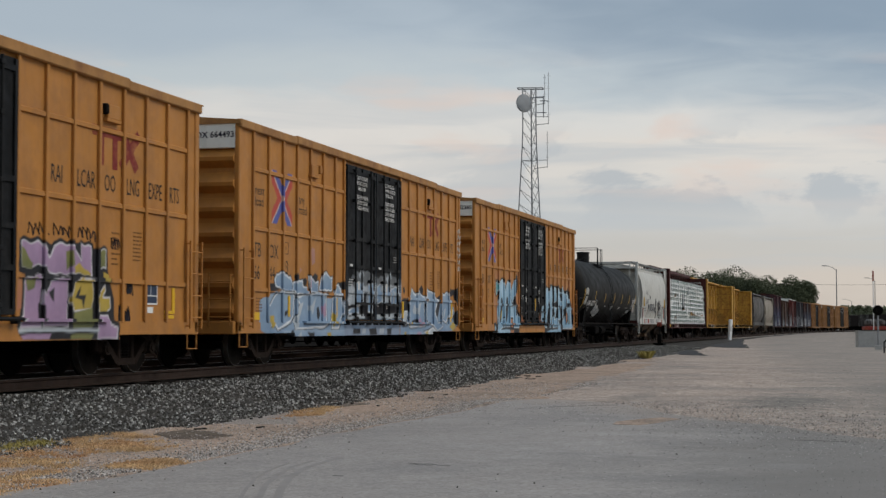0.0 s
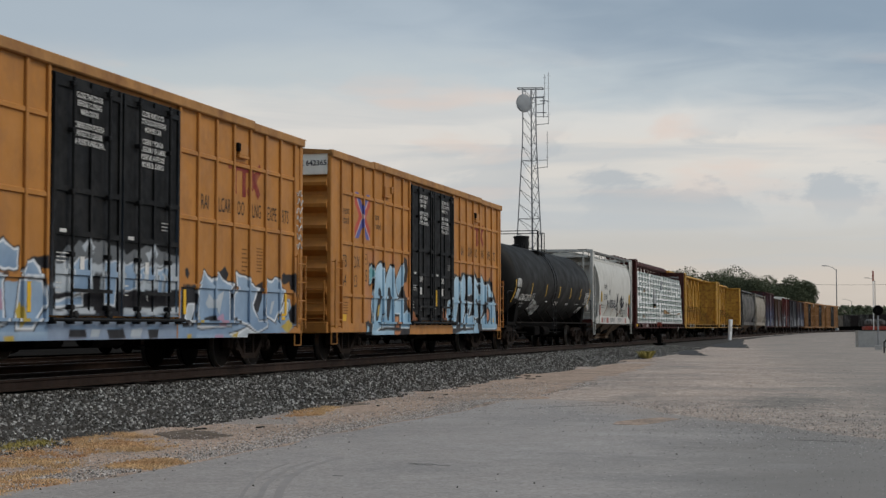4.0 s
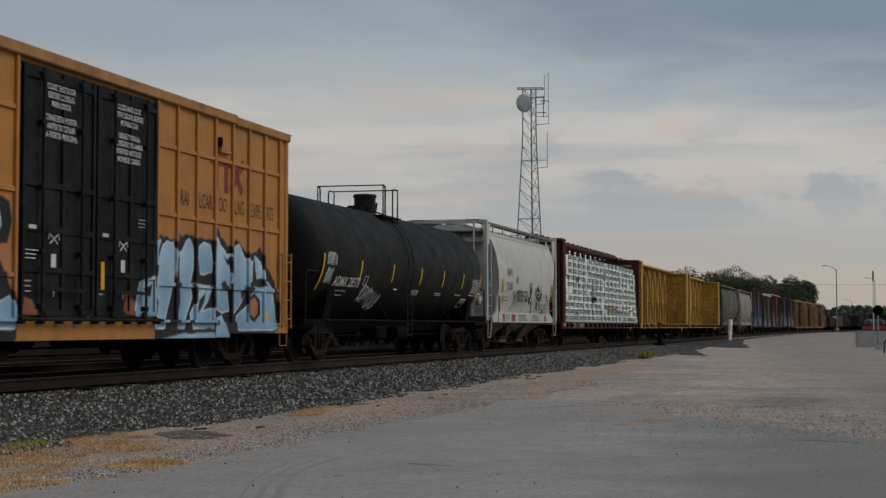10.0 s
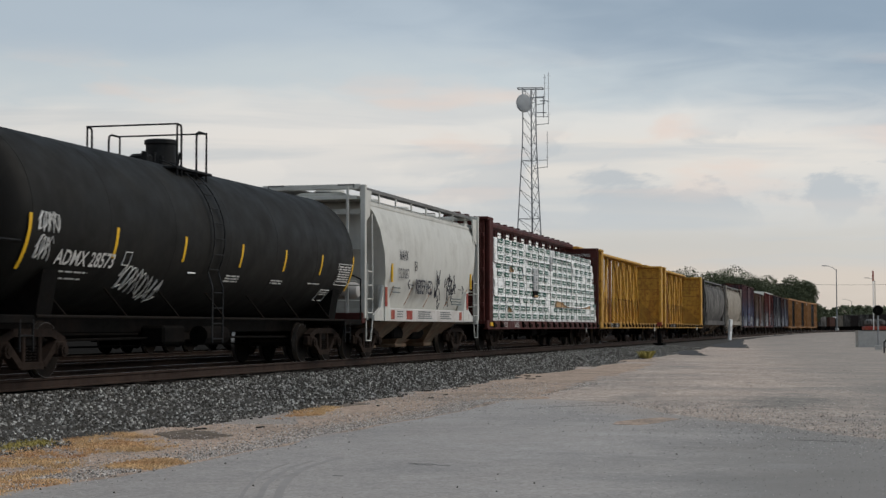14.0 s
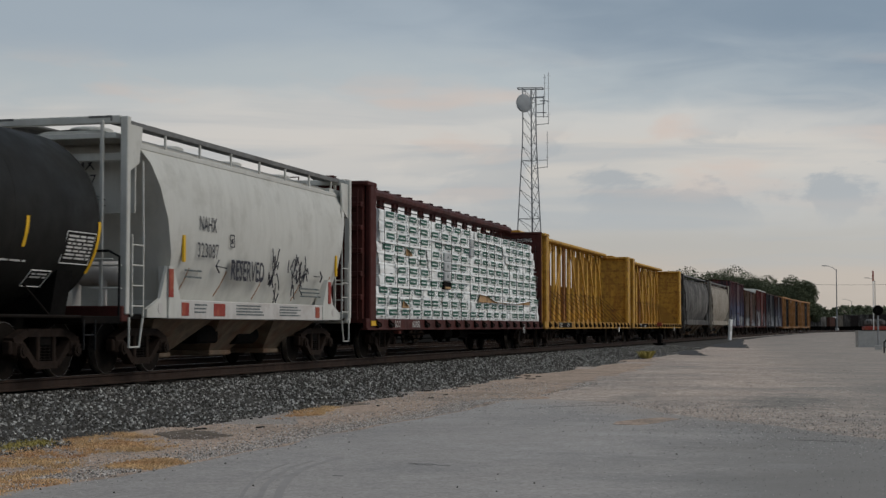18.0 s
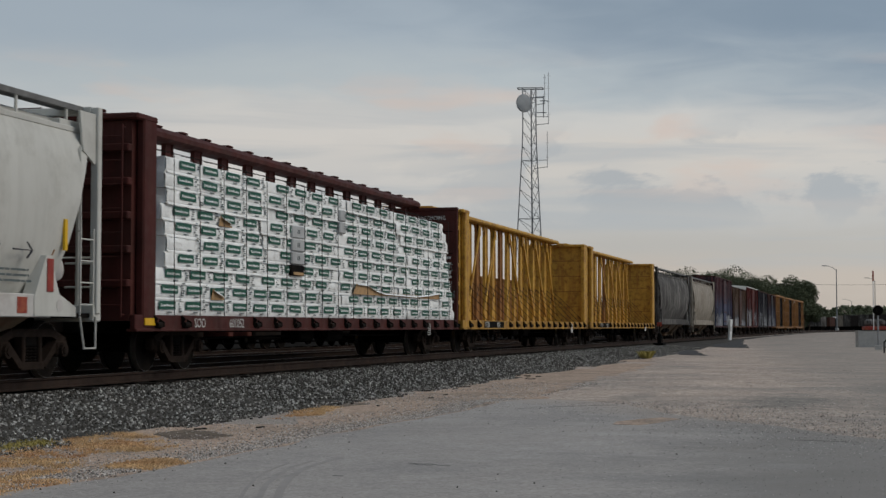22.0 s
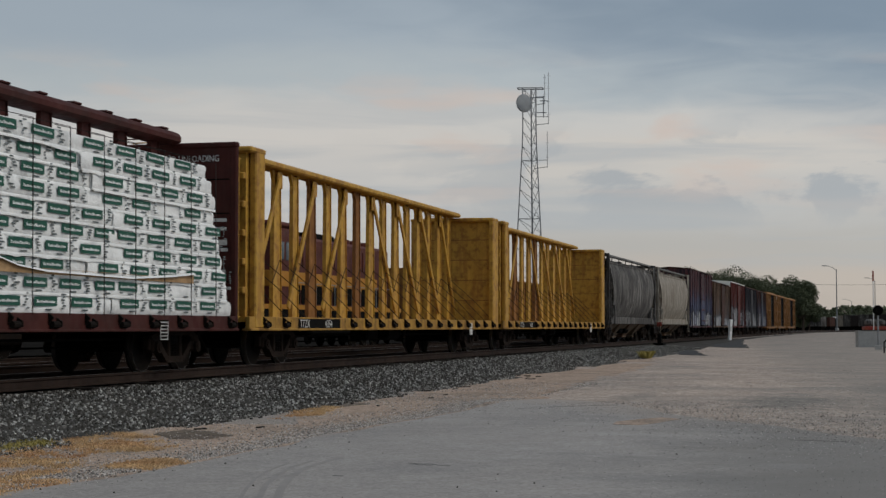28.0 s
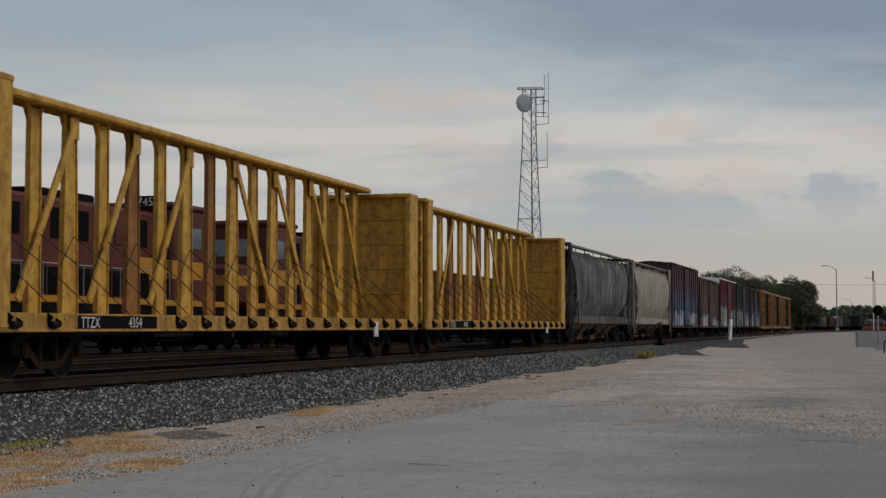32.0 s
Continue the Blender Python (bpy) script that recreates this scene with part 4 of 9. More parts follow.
def yellow_boxcar(centre, label, paint_left=None, paint_door=None, paint_right=None, mark=None, number=None, near=True, coat=None, strips=()):
    coat = coat or M_yellow
    bc = car("boxcar", label, "boxcar", centre, 7.05)
    L, F = 9.35, -1.43
    halves = ((-9.35, -2.42, paint_left), (2.46, 9.35, paint_right))
    m = Mesh().box(-L + 0.12, L - 0.12, F + 0.025, 1.43, 0.98, 5.02)
    part("body", m, coat, bc, "yellow steel side and floor sheets")
    # far side posts
    m = Mesh()
    for i in range(17):
        m.box(-9.2 + i * 1.15, -9.08 + i * 1.15, 1.43, 1.5, 0.95, 4.94)
    part("far_side_posts", m, coat, bc)
    step = 0.018 if near else 0.5
    for x0, x1, paint in halves:
        lo = plate_grid(Mesh(), x0 + 0.1, x1 - 0.02, 0.90, 2.80, F, F + 0.022, step if paint else 0.5).mesh("lower_panel", coat)
        part("lower_panel", sprayed(lo, paint), coat, bc, "yellow side panel with spray paint" if paint else "")
        left = x0 < 0
        up = plate_grid(Mesh(), x0 + 0.1, x1 - 0.02, 2.80, 4.99, F, F + 0.022, 0.03 if left and near else 0.8).mesh("upper_panel", coat)
        part("upper_panel", sprayed(up, emblem_paint if left and near else None), coat, bc)
        posts = [-8.55 + 0.9 * i for i in range(7)] + [-2.47] if left else [2.52] + [3.4 + 0.9 * i for i in range(7)]
        for x in posts:
            pm = Mesh()
            wide = 0.042
            if paint and near:
                hat(pm, x, wide, 0.92, 4.97, F)
            else:
                pm.cbox(x - wide, x + wide, F - 0.055, F - 0.001, 0.92, 4.97, 0.012)
            part("side_post", sprayed(pm.mesh("side_post", coat), both_paint(paint, emblem_paint if left else None) if paint and near else None), coat, bc)
        for z in (4.17, 2.92, 1.63):
            for a, b in zip(posts, posts[1:]):
                sm = Mesh()
                if paint and near and z < 2:
                    plate_grid(sm, a + 0.055, b - 0.055, z - 0.045, z + 0.03, F - 0.04, F - 0.001, 0.025)
                else:
                    sm.prism([(F - 0.001, z - 0.06), (F - 0.04, z - 0.045), (F - 0.04, z + 0.02), (F - 0.001, z + 0.045)], a + 0.055, b - 0.055)
                part("stiffener", sprayed(sm.mesh("stiffener", coat), paint if z < 2 and near else None), coat, bc)
    # side sill, deeper between the trucks
    sill = Mesh()
    plate_grid(sill, -L, -6.0, 0.70, 0.93, F - 0.03, F + 0.15, 0.03)
    plate_grid(sill, -6.0, 6.0, 0.62, 0.93, F - 0.03, F + 0.15, 0.03)
    plate_grid(sill, 6.0, L, 0.70, 0.93, F - 0.03, F + 0.15, 0.03)

    def along(x, z):
        outs = [(p, (x >= a) & (x <= b)) for p, a, b in ((paint_left, -L, -2.42), (paint_door, -2.42, 2.46), (paint_right, 2.46, L)) if p]
        rgb, cov = np.zeros((len(x), 3)), np.zeros(len(x))
        for p, w in outs:
            c, v = p(x, z)
            rgb[w], cov[w] = c[w], v[w]
        return rgb, cov
    part("side_sill", sprayed(sill.mesh("side_sill", coat), along if (paint_left or paint_right) else None), coat, bc, "sprayed lower side sill" if paint_left else "")
    part("far_side_sill", Mesh().box(-L, L, 1.30, 1.46, 0.68, 0.95), coat, bc)
    # roof with a low pitch, its edge rails, and cross seams
    part("roof", Mesh().prism([(-1.50, 5.02), (-1.49, 5.10), (0, 5.22), (1.49, 5.10), (1.50, 5.02)], -L - 0.03, L + 0.03), M_roofedge, bc, "weathered galvanised roof")
    m = Mesh()
    for i in range(14):
        x = -L + 0.6 + i * 1.4
        m.prism([(-1.49, 5.105), (-1.47, 5.13), (0, 5.25), (1.47, 5.13), (1.49, 5.105)], x - 0.04, x + 0.04)
    part("roof_seam", m, M_roofedge, bc)
    part("top_chord", Mesh().cbox(-L, -6.0, F - 0.085, F + 0.05, 4.94, 5.12, 0.02).cbox(-6.0, 6.2, F - 0.10, F + 0.05, 4.96, 5.15, 0.02).cbox(6.2, L, F - 0.085, F + 0.05, 4.94, 5.12, 0.02), M_roofedge, bc, "rust-stained top chord")
    # ends with horizontal corrugations
    prof = [(0.0, 0.95)]
    zc = 0.95
    while zc < 4.45:
        prof += [(0.0, zc + 0.05), (-0.16, zc + 0.18), (-0.17, zc + 0.26), (-0.03, zc + 0.47)]
        zc += 0.52
    prof = [p for p in prof if p[1] < 4.5] + [(0.0, 4.52), (0.12, 4.52), (0.12, 0.95)]
    for sx in (-1, 1):
        em = Mesh().prism([(sx * (L - 0.12 - p[0] * 1.25), p[1]) for p in prof], -1.36, 1.36, "y")
        part("end_wall", em, coat, bc, "corrugated yellow end wall")
        part("end_plate", Mesh().cbox(sx * (L - 0.06) - 0.06, sx * (L - 0.06) + 0.06, -1.38, 1.38, 4.52, 5.06, 0.01), M_plate_white, bc, "dull white end panel")
        for sy in (-1, 1):
            part("corner_post", Mesh().cbox(sx * (L - 0.09) - 0.09, sx * (L - 0.09) + 0.09, sy * 1.40 - 0.06, sy * 1.40 + 0.06, 0.72, 5.03, 0.02), coat, bc)
        part("end_sill", Mesh().cbox(sx * (L + 0.02) - 0.10, sx * (L + 0.02) + 0.10, -1.40, 1.40, 0.68, 0.95, 0.02), coat, bc)
        lm = Mesh()
        a, b = (sx * 9.29, sx * 8.76)
        ladder(lm, min(a, b), max(a, b), F - 0.02, 0.80, 2.46, 4, out=0.10)
        part("side_ladder", lm, coat, bc, "yellow side ladder")
        lm = Mesh()
        ladder(lm, -1.32, -0.85, sx * L if sx < 0 else L + 0.12, 0.85, 1.95, 3, axis="y", out=0.12)
        lm.path([(sx * (L + 0.13), -0.6, 2.35), (sx * (L + 0.13), 1.2, 2.35)], 0.015)
        part("end_ladder", lm, coat, bc, "yellow end ladder and grab iron")
        st = Mesh().path([(sx * 9.28, F - 0.02, 0.70), (sx * 9.28, F - 0.02, 0.42), (sx * 8.85, F - 0.02, 0.42), (sx * 8.85, F - 0.02, 0.70)], 0.016)
        part("stirrup_step", st, coat, bc)
    # roof-line brackets
    for x in (-4.95, 5.45):
        bm_ = Mesh().cbox(x - 0.05, x + 0.40, F - 0.08, F, 4.36, 4.60, 0.01).cbox(x - 0.10, x + 0.44, F - 0.09, F, 4.30, 4.36, 0.01)
        if x < 0:
            bm_.cbox(x + 0.40, x + 0.52, F - 0.14, F, 4.42, 4.62, 0.02)
        part("door_stop", bm_, coat, bc)
        if x > 0:
            part("stop_socket", Mesh().cbox(x - 0.16, x - 0.06, F - 0.11, F, 4.42, 4.60, 0.02), M_iron, bc, "dark square socket")
    # doors
    for k, (x0, x1) in enumerate(((-2.38, 0.0), (0.06, 2.42))):
        dm = Mesh()
        plate_grid(dm, x0, x1, 1.02, 2.80, F - 0.05, F + 0.02, 0.022 if near and paint_door else 0.6)
        dm.box(x0, x1, F - 0.05, F + 0.02, 2.80, 4.88)
        door = part("door", sprayed(dm.mesh("door", M_black), paint_door), M_black, bc, "black steel plug door")
        fm = Mesh()
        for z in (1.06, 1.72, 2.35, 3.05, 4.72):
            plate_grid(fm, x0 + 0.05, x1 - 0.05, z - 0.045, z + 0.045, F - 0.085, F - 0.05, 0.04 if near and paint_door else 0.5)
        for x in (x0 + 0.05, (x0 + x1) / 2 + 0.1, x1 - 0.05):
            plate_grid(fm, x - 0.04, x + 0.04, 1.02, 4.86, F - 0.088, F - 0.05, 0.04 if near and paint_door else 0.5)
        part("door_rib", sprayed(fm.mesh("door_rib", M_black), paint_door), M_black, door)
        for x in (x0 + 0.55, x1 - 0.55):
            rm = Mesh().rod((x, F - 0.13, 0.98), (x, F - 0.13, 4.86), 0.026, 8)
            for z in (1.15, 2.0, 3.0, 4.0, 4.75):
                rm.cbox(x - 0.06, x + 0.06, F - 0.16, F - 0.05, z - 0.04, z + 0.04, 0.01)
            part("lock_rod", rm, M_black, door, "vertical lock rod")
        hm = Mesh().rod((x1 - 0.62, F - 0.17, 1.30), (x1 - 0.62, F - 0.17, 1.72), 0.02, 6).beam((x0 + 0.5, F - 0.17, 1.42), (x1 - 0.5, F - 0.17, 1.42), 0.03, 0.06)
        part("door_handle", hm, M_black, door)
        lines = (("CLOSE THIS DOOR\nBEFORE CLOSING\nMAIN DOOR", "CIERRE ESTA PUERTA\nANTES DE CERRAR\nLA PUERTA PRINCIPAL"), ("CLOSE AND LOCK\nBOTH DOORS BEFORE\nMOVING CAR", "CIERRE Y PONGA\nEL SEGURO EN AMBAS\nPUERTAS ANTES DE\nMOVER EL CARRO"))[k]
        for txt, z in zip(lines, (4.56, 4.07)):
            lettering(txt, 0.135, M_letter_white, door, (x0 + x1) / 2 - 0.02, F - 0.092, z, align="CENTER", label="white door lettering", stretch=0.80, bold=0.002)
        sm = Mesh()
        if near:
            # a white card, a small plate, lines of print and a chalked crossed mark
            bars(sm, x0 + (0.10 if k == 0 else 1.55), 2.02 if k == 0 else 2.72, 0.42, 3, F - 0.089, 0.018, 0.045, seed=k)
            bars(sm, x0 + 0.15, 1.55, 0.22, 3, F - 0.056, 0.02, 0.06, seed=k + 7)
            sm.box(x0 + 0.95, x0 + 1.10, F - 0.062, F - 0.056, 1.76, 1.98).box(x0 + 0.20, x0 + 0.42, F - 0.092, F - 0.086, 2.34, 2.40)
            sm.box(x0 + 1.02, x0 + 1.05, F - 0.062, F - 0.056, 1.30, 1.42)
            if not (paint_door and len(strips) > 1):
                for q in (-1, 1):
                    sm.path([(x0 + 1.03 - q * 0.14, F - 0.058, 2.30), (x0 + 1.03 + q * 0.12, F - 0.058, 2.14)], 0.014, 4)
                    sm.path([(x0 + 1.03 - q * 0.14, F - 0.060, 2.30), (x0 + 1.03 - q * 0.17, F - 0.060, 2.20)], 0.012, 4)
        tagged(part("stencil", sm, M_letter_white, door, "small white stencils"), kind="stuff")
    gm = Mesh().rod((-2.5, F - 0.15, 0.95), (2.55, F - 0.15, 0.95), 0.03, 8)
    for x in np.arange(-2.4, 2.5, 0.6):
        gm.cbox(x - 0.04, x + 0.04, F - 0.16, F, 0.88, 0.99, 0.01)
    for x in (-1.7, -0.5, 0.6, 1.8):
        gm.lathe([(F - 0.17, 0.05), (F - 0.15, 0.08), (F - 0.12, 0.08)], (x, 0, 1.02), "y", 10)
    part("door_track", gm, M_black, bc, "black lower door track")
    for x0, x1 in ((-5.4, -2.52), (2.57, 5.5)):
        em_ = plate_grid(Mesh(), x0, x1, 0.915, 0.965, F - 0.10, F - 0.002, 0.025 if near else 0.5)
        part("door_track_end", sprayed(em_.mesh("door_track_end", coat), along if (paint_left or paint_right) and near else None), coat, bc, "yellow end of the door track")
    # emblems and stencils
    y = F - 0.004
    for txt, x, z in (("next", -8.40, 3.64), ("load", -8.40, 3.40), ("any", -5.70, 3.64), ("road", -5.70, 3.40)):
        lettering(txt, 0.30, M_letter_black, bc, x, y, z, label="dark lower-case lettering")
    if mark:
        for txt, x, z in ((mark[0][:2], -8.46, 2.32), (mark[0][2:], -7.56, 2.32), (mark[1][:2], -8.46, 1.84), (mark[1][2:4], -7.56, 1.84), (mark[1][4:], -6.72, 2.00)):
            lettering(txt, 0.44, M_letter_black, bc, x, y, z, label="dark reporting mark", stretch=0.85)
        lettering(mark[0] + " " + mark[1], 0.18, M_stencil, bc, -L - 0.006, -0.27, 4.74, turn=-90, label="dark end number", stretch=1.0, bold=0.004)
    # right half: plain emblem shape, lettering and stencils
    x = 4.98
    em = Mesh().box(x, x + 1.12, y, F + 0.001, 4.04, 4.22).box(x + 0.22, x + 0.42, y, F + 0.001, 3.56, 4.04).box(x + 0.74, x + 0.93, y, F + 0.001, 3.52, 4.04)
    for a, b in (((x + 1.12, 4.22), (x + 1.68, 3.58)), ((x + 1.76, 4.22), (x + 1.04, 3.58))):
        d = Vector((b[0] - a[0], 0, b[1] - a[1])).normalized()
        nrm = Vector((d.z, 0, -d.x)) * 0.10
        p, q = Vector((a[0], y, a[1])), Vector((b[0], y, b[1]))
        em.add([p - nrm, p + nrm, q + nrm, q - nrm], [(0, 1, 2, 3)])
        y -= 0.002
    part("emblem", em, M_logo_red, bc, "faded red emblem")
    for txt, x in (("RAI", 3.58), ("LCAR", 4.45), ("OO", 5.42), ("LNG", 6.26), ("EXPE", 7.14), ("RTS", 8.04)):
        lettering(txt, 0.42, M_letter_black, bc, x, F - 0.005, 3.13, label="dark capital lettering", stretch=0.62)
    sm = Mesh()
    painted_over = paint_door and len(strips) == 1
    if not painted_over:
        bars(sm, 5.72, 2.45, 0.32, 7, F - 0.003, 0.028, 0.060, seed=4, words=6)
        bars(sm, 6.55, 2.5, 0.36, 8, F - 0.003, 0.024, 0.045, seed=5, words=6)
    bars(sm, -8.3, 1.45, 0.40, 5, F - 0.003, 0.022, 0.045, seed=6, words=6)
    tagged(part("stencil", sm, M_faint, bc, "small faded stencils"), kind="stuff")
    if near:
        if not paint_door:
            part("decal_frame", Mesh().cbox(6.99, 7.55, F - 0.010, F, 1.23, 1.62, 0.003).cbox(7.09, 7.37, F - 0.010, F, 1.08, 1.19, 0.003), M_white, bc, "white decal frame")
            part("decal", Mesh().cbox(7.02, 7.26, F - 0.014, F - 0.010, 1.40, 1.59, 0.001).cbox(7.28, 7.52, F - 0.014, F - 0.010, 1.40, 1.59, 0.001).cbox(7.02, 7.52, F - 0.014, F - 0.010, 1.26, 1.38, 0.001), M_decal, bc, "dark service decal")
        part("yellow_placard", Mesh().cbox(7.85, 8.27, F - 0.014, F, 0.985, 1.05, 0.003).cbox(7.85, 8.27, F - 0.014, F, 1.07, 1.13, 0.003), M_stripe, bc, "bright yellow placard")
        part("yellow_placard", Mesh().cbox(-8.45, -8.1, F - 0.014, F, 0.98, 1.14, 0.003), M_stripe, bc, "bright yellow placard")
        if paint_left:
            # a small square stencil frame with a letter in it
            fx, fz = -6.50, 2.58
            part("stencil_frame", Mesh().box(fx - 0.14, fx + 0.14, F - 0.004, F, fz + 0.12, fz + 0.135).box(fx - 0.14, fx + 0.14, F - 0.004, F, fz - 0.135, fz - 0.12).box(fx - 0.14, fx - 0.125, F - 0.004, F, fz - 0.12, fz + 0.12).box(fx + 0.125, fx + 0.14, F - 0.004, F, fz - 0.12, fz + 0.12), M_letter_black, bc, "small square stencil frame")
            lettering("F", 0.16, M_letter_black, bc, fx - 0.04, F - 0.005, fz - 0.07, label="dark stencil letter")
        for x, z in strips:
            d = 0.10 if abs(x) < 2.4 else 0.012
            part("reflector", Mesh().cbox(x - 0.06, x + 0.06, F - d - 0.004, F - d + 0.012 if d > 0.05 else F, z, z + 0.47, 0.003), M_stripe, bc, "yellow reflector strip")
    running_gear(bc, 7.05, 9.35)
    return bc


LILAC = ((0.33, 0.22, 0.36), (0.30, 0.28, 0.10), (0.40, 0.28, 0.42), (0.38, 0.26, 0.40))


def row_of(x0, x1, n, z0, z1, seed, sizes=0.1):
    r = random.Random(seed)
    w = (x1 - x0) / n
    return [(x0 + (i - 0.12) * w, x0 + (i + 1.12) * w, z0 + r.uniform(-0.05, 0.05), z1 + r.uniform(-sizes, sizes), r.randrange(7), r.randrange(4)) for i in range(n)]


PAINTS = {
    "black": ((0.011, 0.011, 0.013), (0.014, 0.013, 0.015)), "lilac": ((0.36, 0.24, 0.37), (0.30, 0.20, 0.31)), "olive": ((0.20, 0.20, 0.06), (0.13, 0.14, 0.05)),
    "yellow": ((0.46, 0.32, 0.05), (0.36, 0.27, 0.05)), "pink": ((0.40, 0.25, 0.36), (0.34, 0.20, 0.26)), "sky": ((0.36, 0.52, 0.63), (0.19, 0.33, 0.45)),
    "teal": ((0.10, 0.30, 0.32), (0.16, 0.36, 0.40)), "orange": ((0.42, 0.19, 0.08), (0.40, 0.15, 0.08)), "pale": ((0.46, 0.49, 0.51), (0.36, 0.41, 0.45)), "blue": ((0.27, 0.36, 0.46), (0.17, 0.26, 0.38)),
}


class Mural:
    """Sprayed blocks laid over one another: each is filled from its top colour to its bottom colour, rimmed and outlined."""

    def __init__(self, seed, rim=(0.66, 0.70, 0.72), haze=None, rim_w=0.035, outline=0.07):
        self.seed, self.rim, self.haze, self.rim_w, self.outline, self.shapes = seed, np.array(rim), haze, rim_w, outline, []

    def block(self, paint, *pts, rim=True, cover=1.0):
        self.shapes.append((paint, pts, rim and paint not in ("black", "orange"), cover))
        return self

    def __call__(self, x, z):
        n1 = np.array([noise.noise((u * 2.1, v * 1.6, self.seed)) for u, v in zip(x, z)])
        n2 = np.array([noise.noise((u * 9, v * 9, self.seed + 3)) for u, v in zip(x, z)])
        n3 = np.array([noise.noise((u * 4.5, 3.0, self.seed)) for u in x])
        xx, zz = x + 0.05 * n1 + 0.015 * n2, z + 0.03 * n1 + 0.07 * n3 * np.clip((z - 1.2) / 0.8, 0, 1)
        rgb, cov = np.zeros((len(x), 3)), np.zeros(len(x))
        nearest = np.full(len(x), 9.0)
        for paint, pts, rim, cover in self.shapes:
            d = np.full(len(x), 9.0)
            inside = np.zeros(len(x), bool)
            for (ax, az), (bx, bz) in zip(pts, pts[1:] + pts[:1]):
                d = np.minimum(d, seg_dist(xx, zz, (ax, az), (bx, bz)))
                if az != bz:
                    inside ^= ((az > zz) != (bz > zz)) & (xx < (bx - ax) * (zz - az) / (bz - az) + ax)
            z0, z1 = min(p[1] for p in pts), max(p[1] for p in pts)
            t = np.clip((zz - z0) / (z1 - z0) + 0.35 * n1, 0, 1)[:, None]
            top, low = (np.array(c) for c in PAINTS[paint])
            col = (low + (top - low) * t) * (1 + 0.12 * n1 + 0.08 * n2)[:, None]
            sd = np.where(inside, -d, d)
            coats = [(col, sd, cover)]
            if rim:
                k = np.clip((self.rim_w * (0.8 + 0.8 * n1) - d) / 0.02 + 0.5, 0, 1)[:, None]
                coats = [(np.broadcast_to(np.array(PAINTS["black"][0]), col.shape), sd - self.outline * (1 + 0.5 * n1), 1.0), (col * (1 - k) + self.rim * k, sd, cover)]
            for c_, e_, amount in coats:
                w = np.clip(0.5 - e_ / 0.026, 0, 1)
                mixw = np.where(cov < 0.02, (w > 0) * 1.0, w)[:, None]
                rgb = rgb * (1 - mixw) + c_ * mixw
                cov = np.maximum(cov, amount * w)
            nearest = np.minimum(nearest, np.where(inside, 0, d))
        if self.haze is not None:
            h = (nearest > 0.02) & (nearest < 0.6) & (cov < 0.5)
            amount = np.clip(0.6 - nearest, 0, 0.5) * np.clip(0.5 + n1 * 1.8, 0, 1)
            rgb[h], cov[h] = self.haze, amount[h]
        return rgb, cov


def tags(parent, x0, x1, z, h, n, seed):
    """Small dark scrawls over a piece."""
    r = random.Random(seed)
    m = Mesh()
    w = (x1 - x0) / n
    for i in range(n):
        x = x0 + i * w
        for k in range(4):
            u = x + w * 0.2 * k
            pts = [(u, -1.436, z + h * r.uniform(0.1, 0.3)), (u + w * r.uniform(-0.02, 0.08), -1.436, z + h * r.uniform(0.75, 1.0)), (u + w * 0.14, -1.436, z + h * r.uniform(0.4, 0.7)), (u + w * r.uniform(0.1, 0.24), -1.436, z + h * r.uniform(0.0, 0.25))]
            m.path(pts, 0.011, 4)
    tagged(part("scribble", m, M_stencil, parent, "small dark spray scrawls"), kind="stuff")


C1, C2, C3 = 18.95, 39.70, 60.42
p1r = Mural(5, rim=(0.62, 0.60, 0.62), rim_w=0.026, outline=0.05)
p1r.block("black", (2.68, 2.18), (3.05, 2.23), (3.49, 2.21), (3.67, 2.16), (3.95, 2.23), (4.23, 2.24), (4.52, 2.18), (5.01, 2.23), (5.12, 2.14), (5.57, 2.14), (5.6, 1.78), (5.69, 1.54), (5.82, 1.3), (5.87, 0.97), (6.02, 0.92), (5.94, 0.61), (3.09, 0.63), (2.66, 0.72), (2.58, 0.87), (2.71, 0.99), (2.76, 1.6), (2.55, 1.76))
p1r.block("orange", (2.51, 1.55), (2.74, 1.6), (2.74, 1.12), (2.49, 1.08))
p1r.block("lilac", (2.71, 2.13), (3.23, 2.16), (3.4, 2.15), (3.62, 1.96), (3.77, 2.15), (4.1, 2.21), (4.42, 2.11), (4.62, 1.91), (4.62, 2.19), (5.01, 2.21), (5.05, 1.69), (4.53, 1.69), (3.78, 1.66), (3.6, 1.68), (3.41, 1.78), (2.76, 1.73))
p1r.block("olive", (2.73, 2.04), (2.89, 1.95), (3.06, 1.82), (3.03, 1.74), (2.76, 1.73), rim=False)
p1r.block("olive", (4.12, 2.09), (4.29, 2.05), (4.34, 1.83), (4.13, 1.75), rim=False)
p1r.block("yellow", (4.3, 1.78), (4.57, 1.85), (4.98, 1.74), (4.99, 1.69), (4.43, 1.7), rim=False)
p1r.block("olive", (5.24, 2.11), (5.53, 2.12), (5.54, 1.8), (5.27, 1.79))
p1r.block("yellow", (5.43, 1.73), (5.64, 1.73), (5.62, 1.59), (5.44, 1.58), rim=False)
p1r.block("lilac", (2.81, 1.58), (3.21, 1.63), (3.31, 1.51), (3.33, 0.82), (2.68, 0.82), (2.71, 0.94), (2.82, 1.03))
p1r.block("olive", (2.84, 1.56), (3.14, 1.58), (3.11, 1.42), (2.9, 1.38), rim=False)
p1r.block("lilac", (3.33, 1.39), (3.44, 1.34), (3.57, 1.44), (3.65, 1.58), (4.17, 1.62), (4.19, 0.84), (3.37, 0.84))
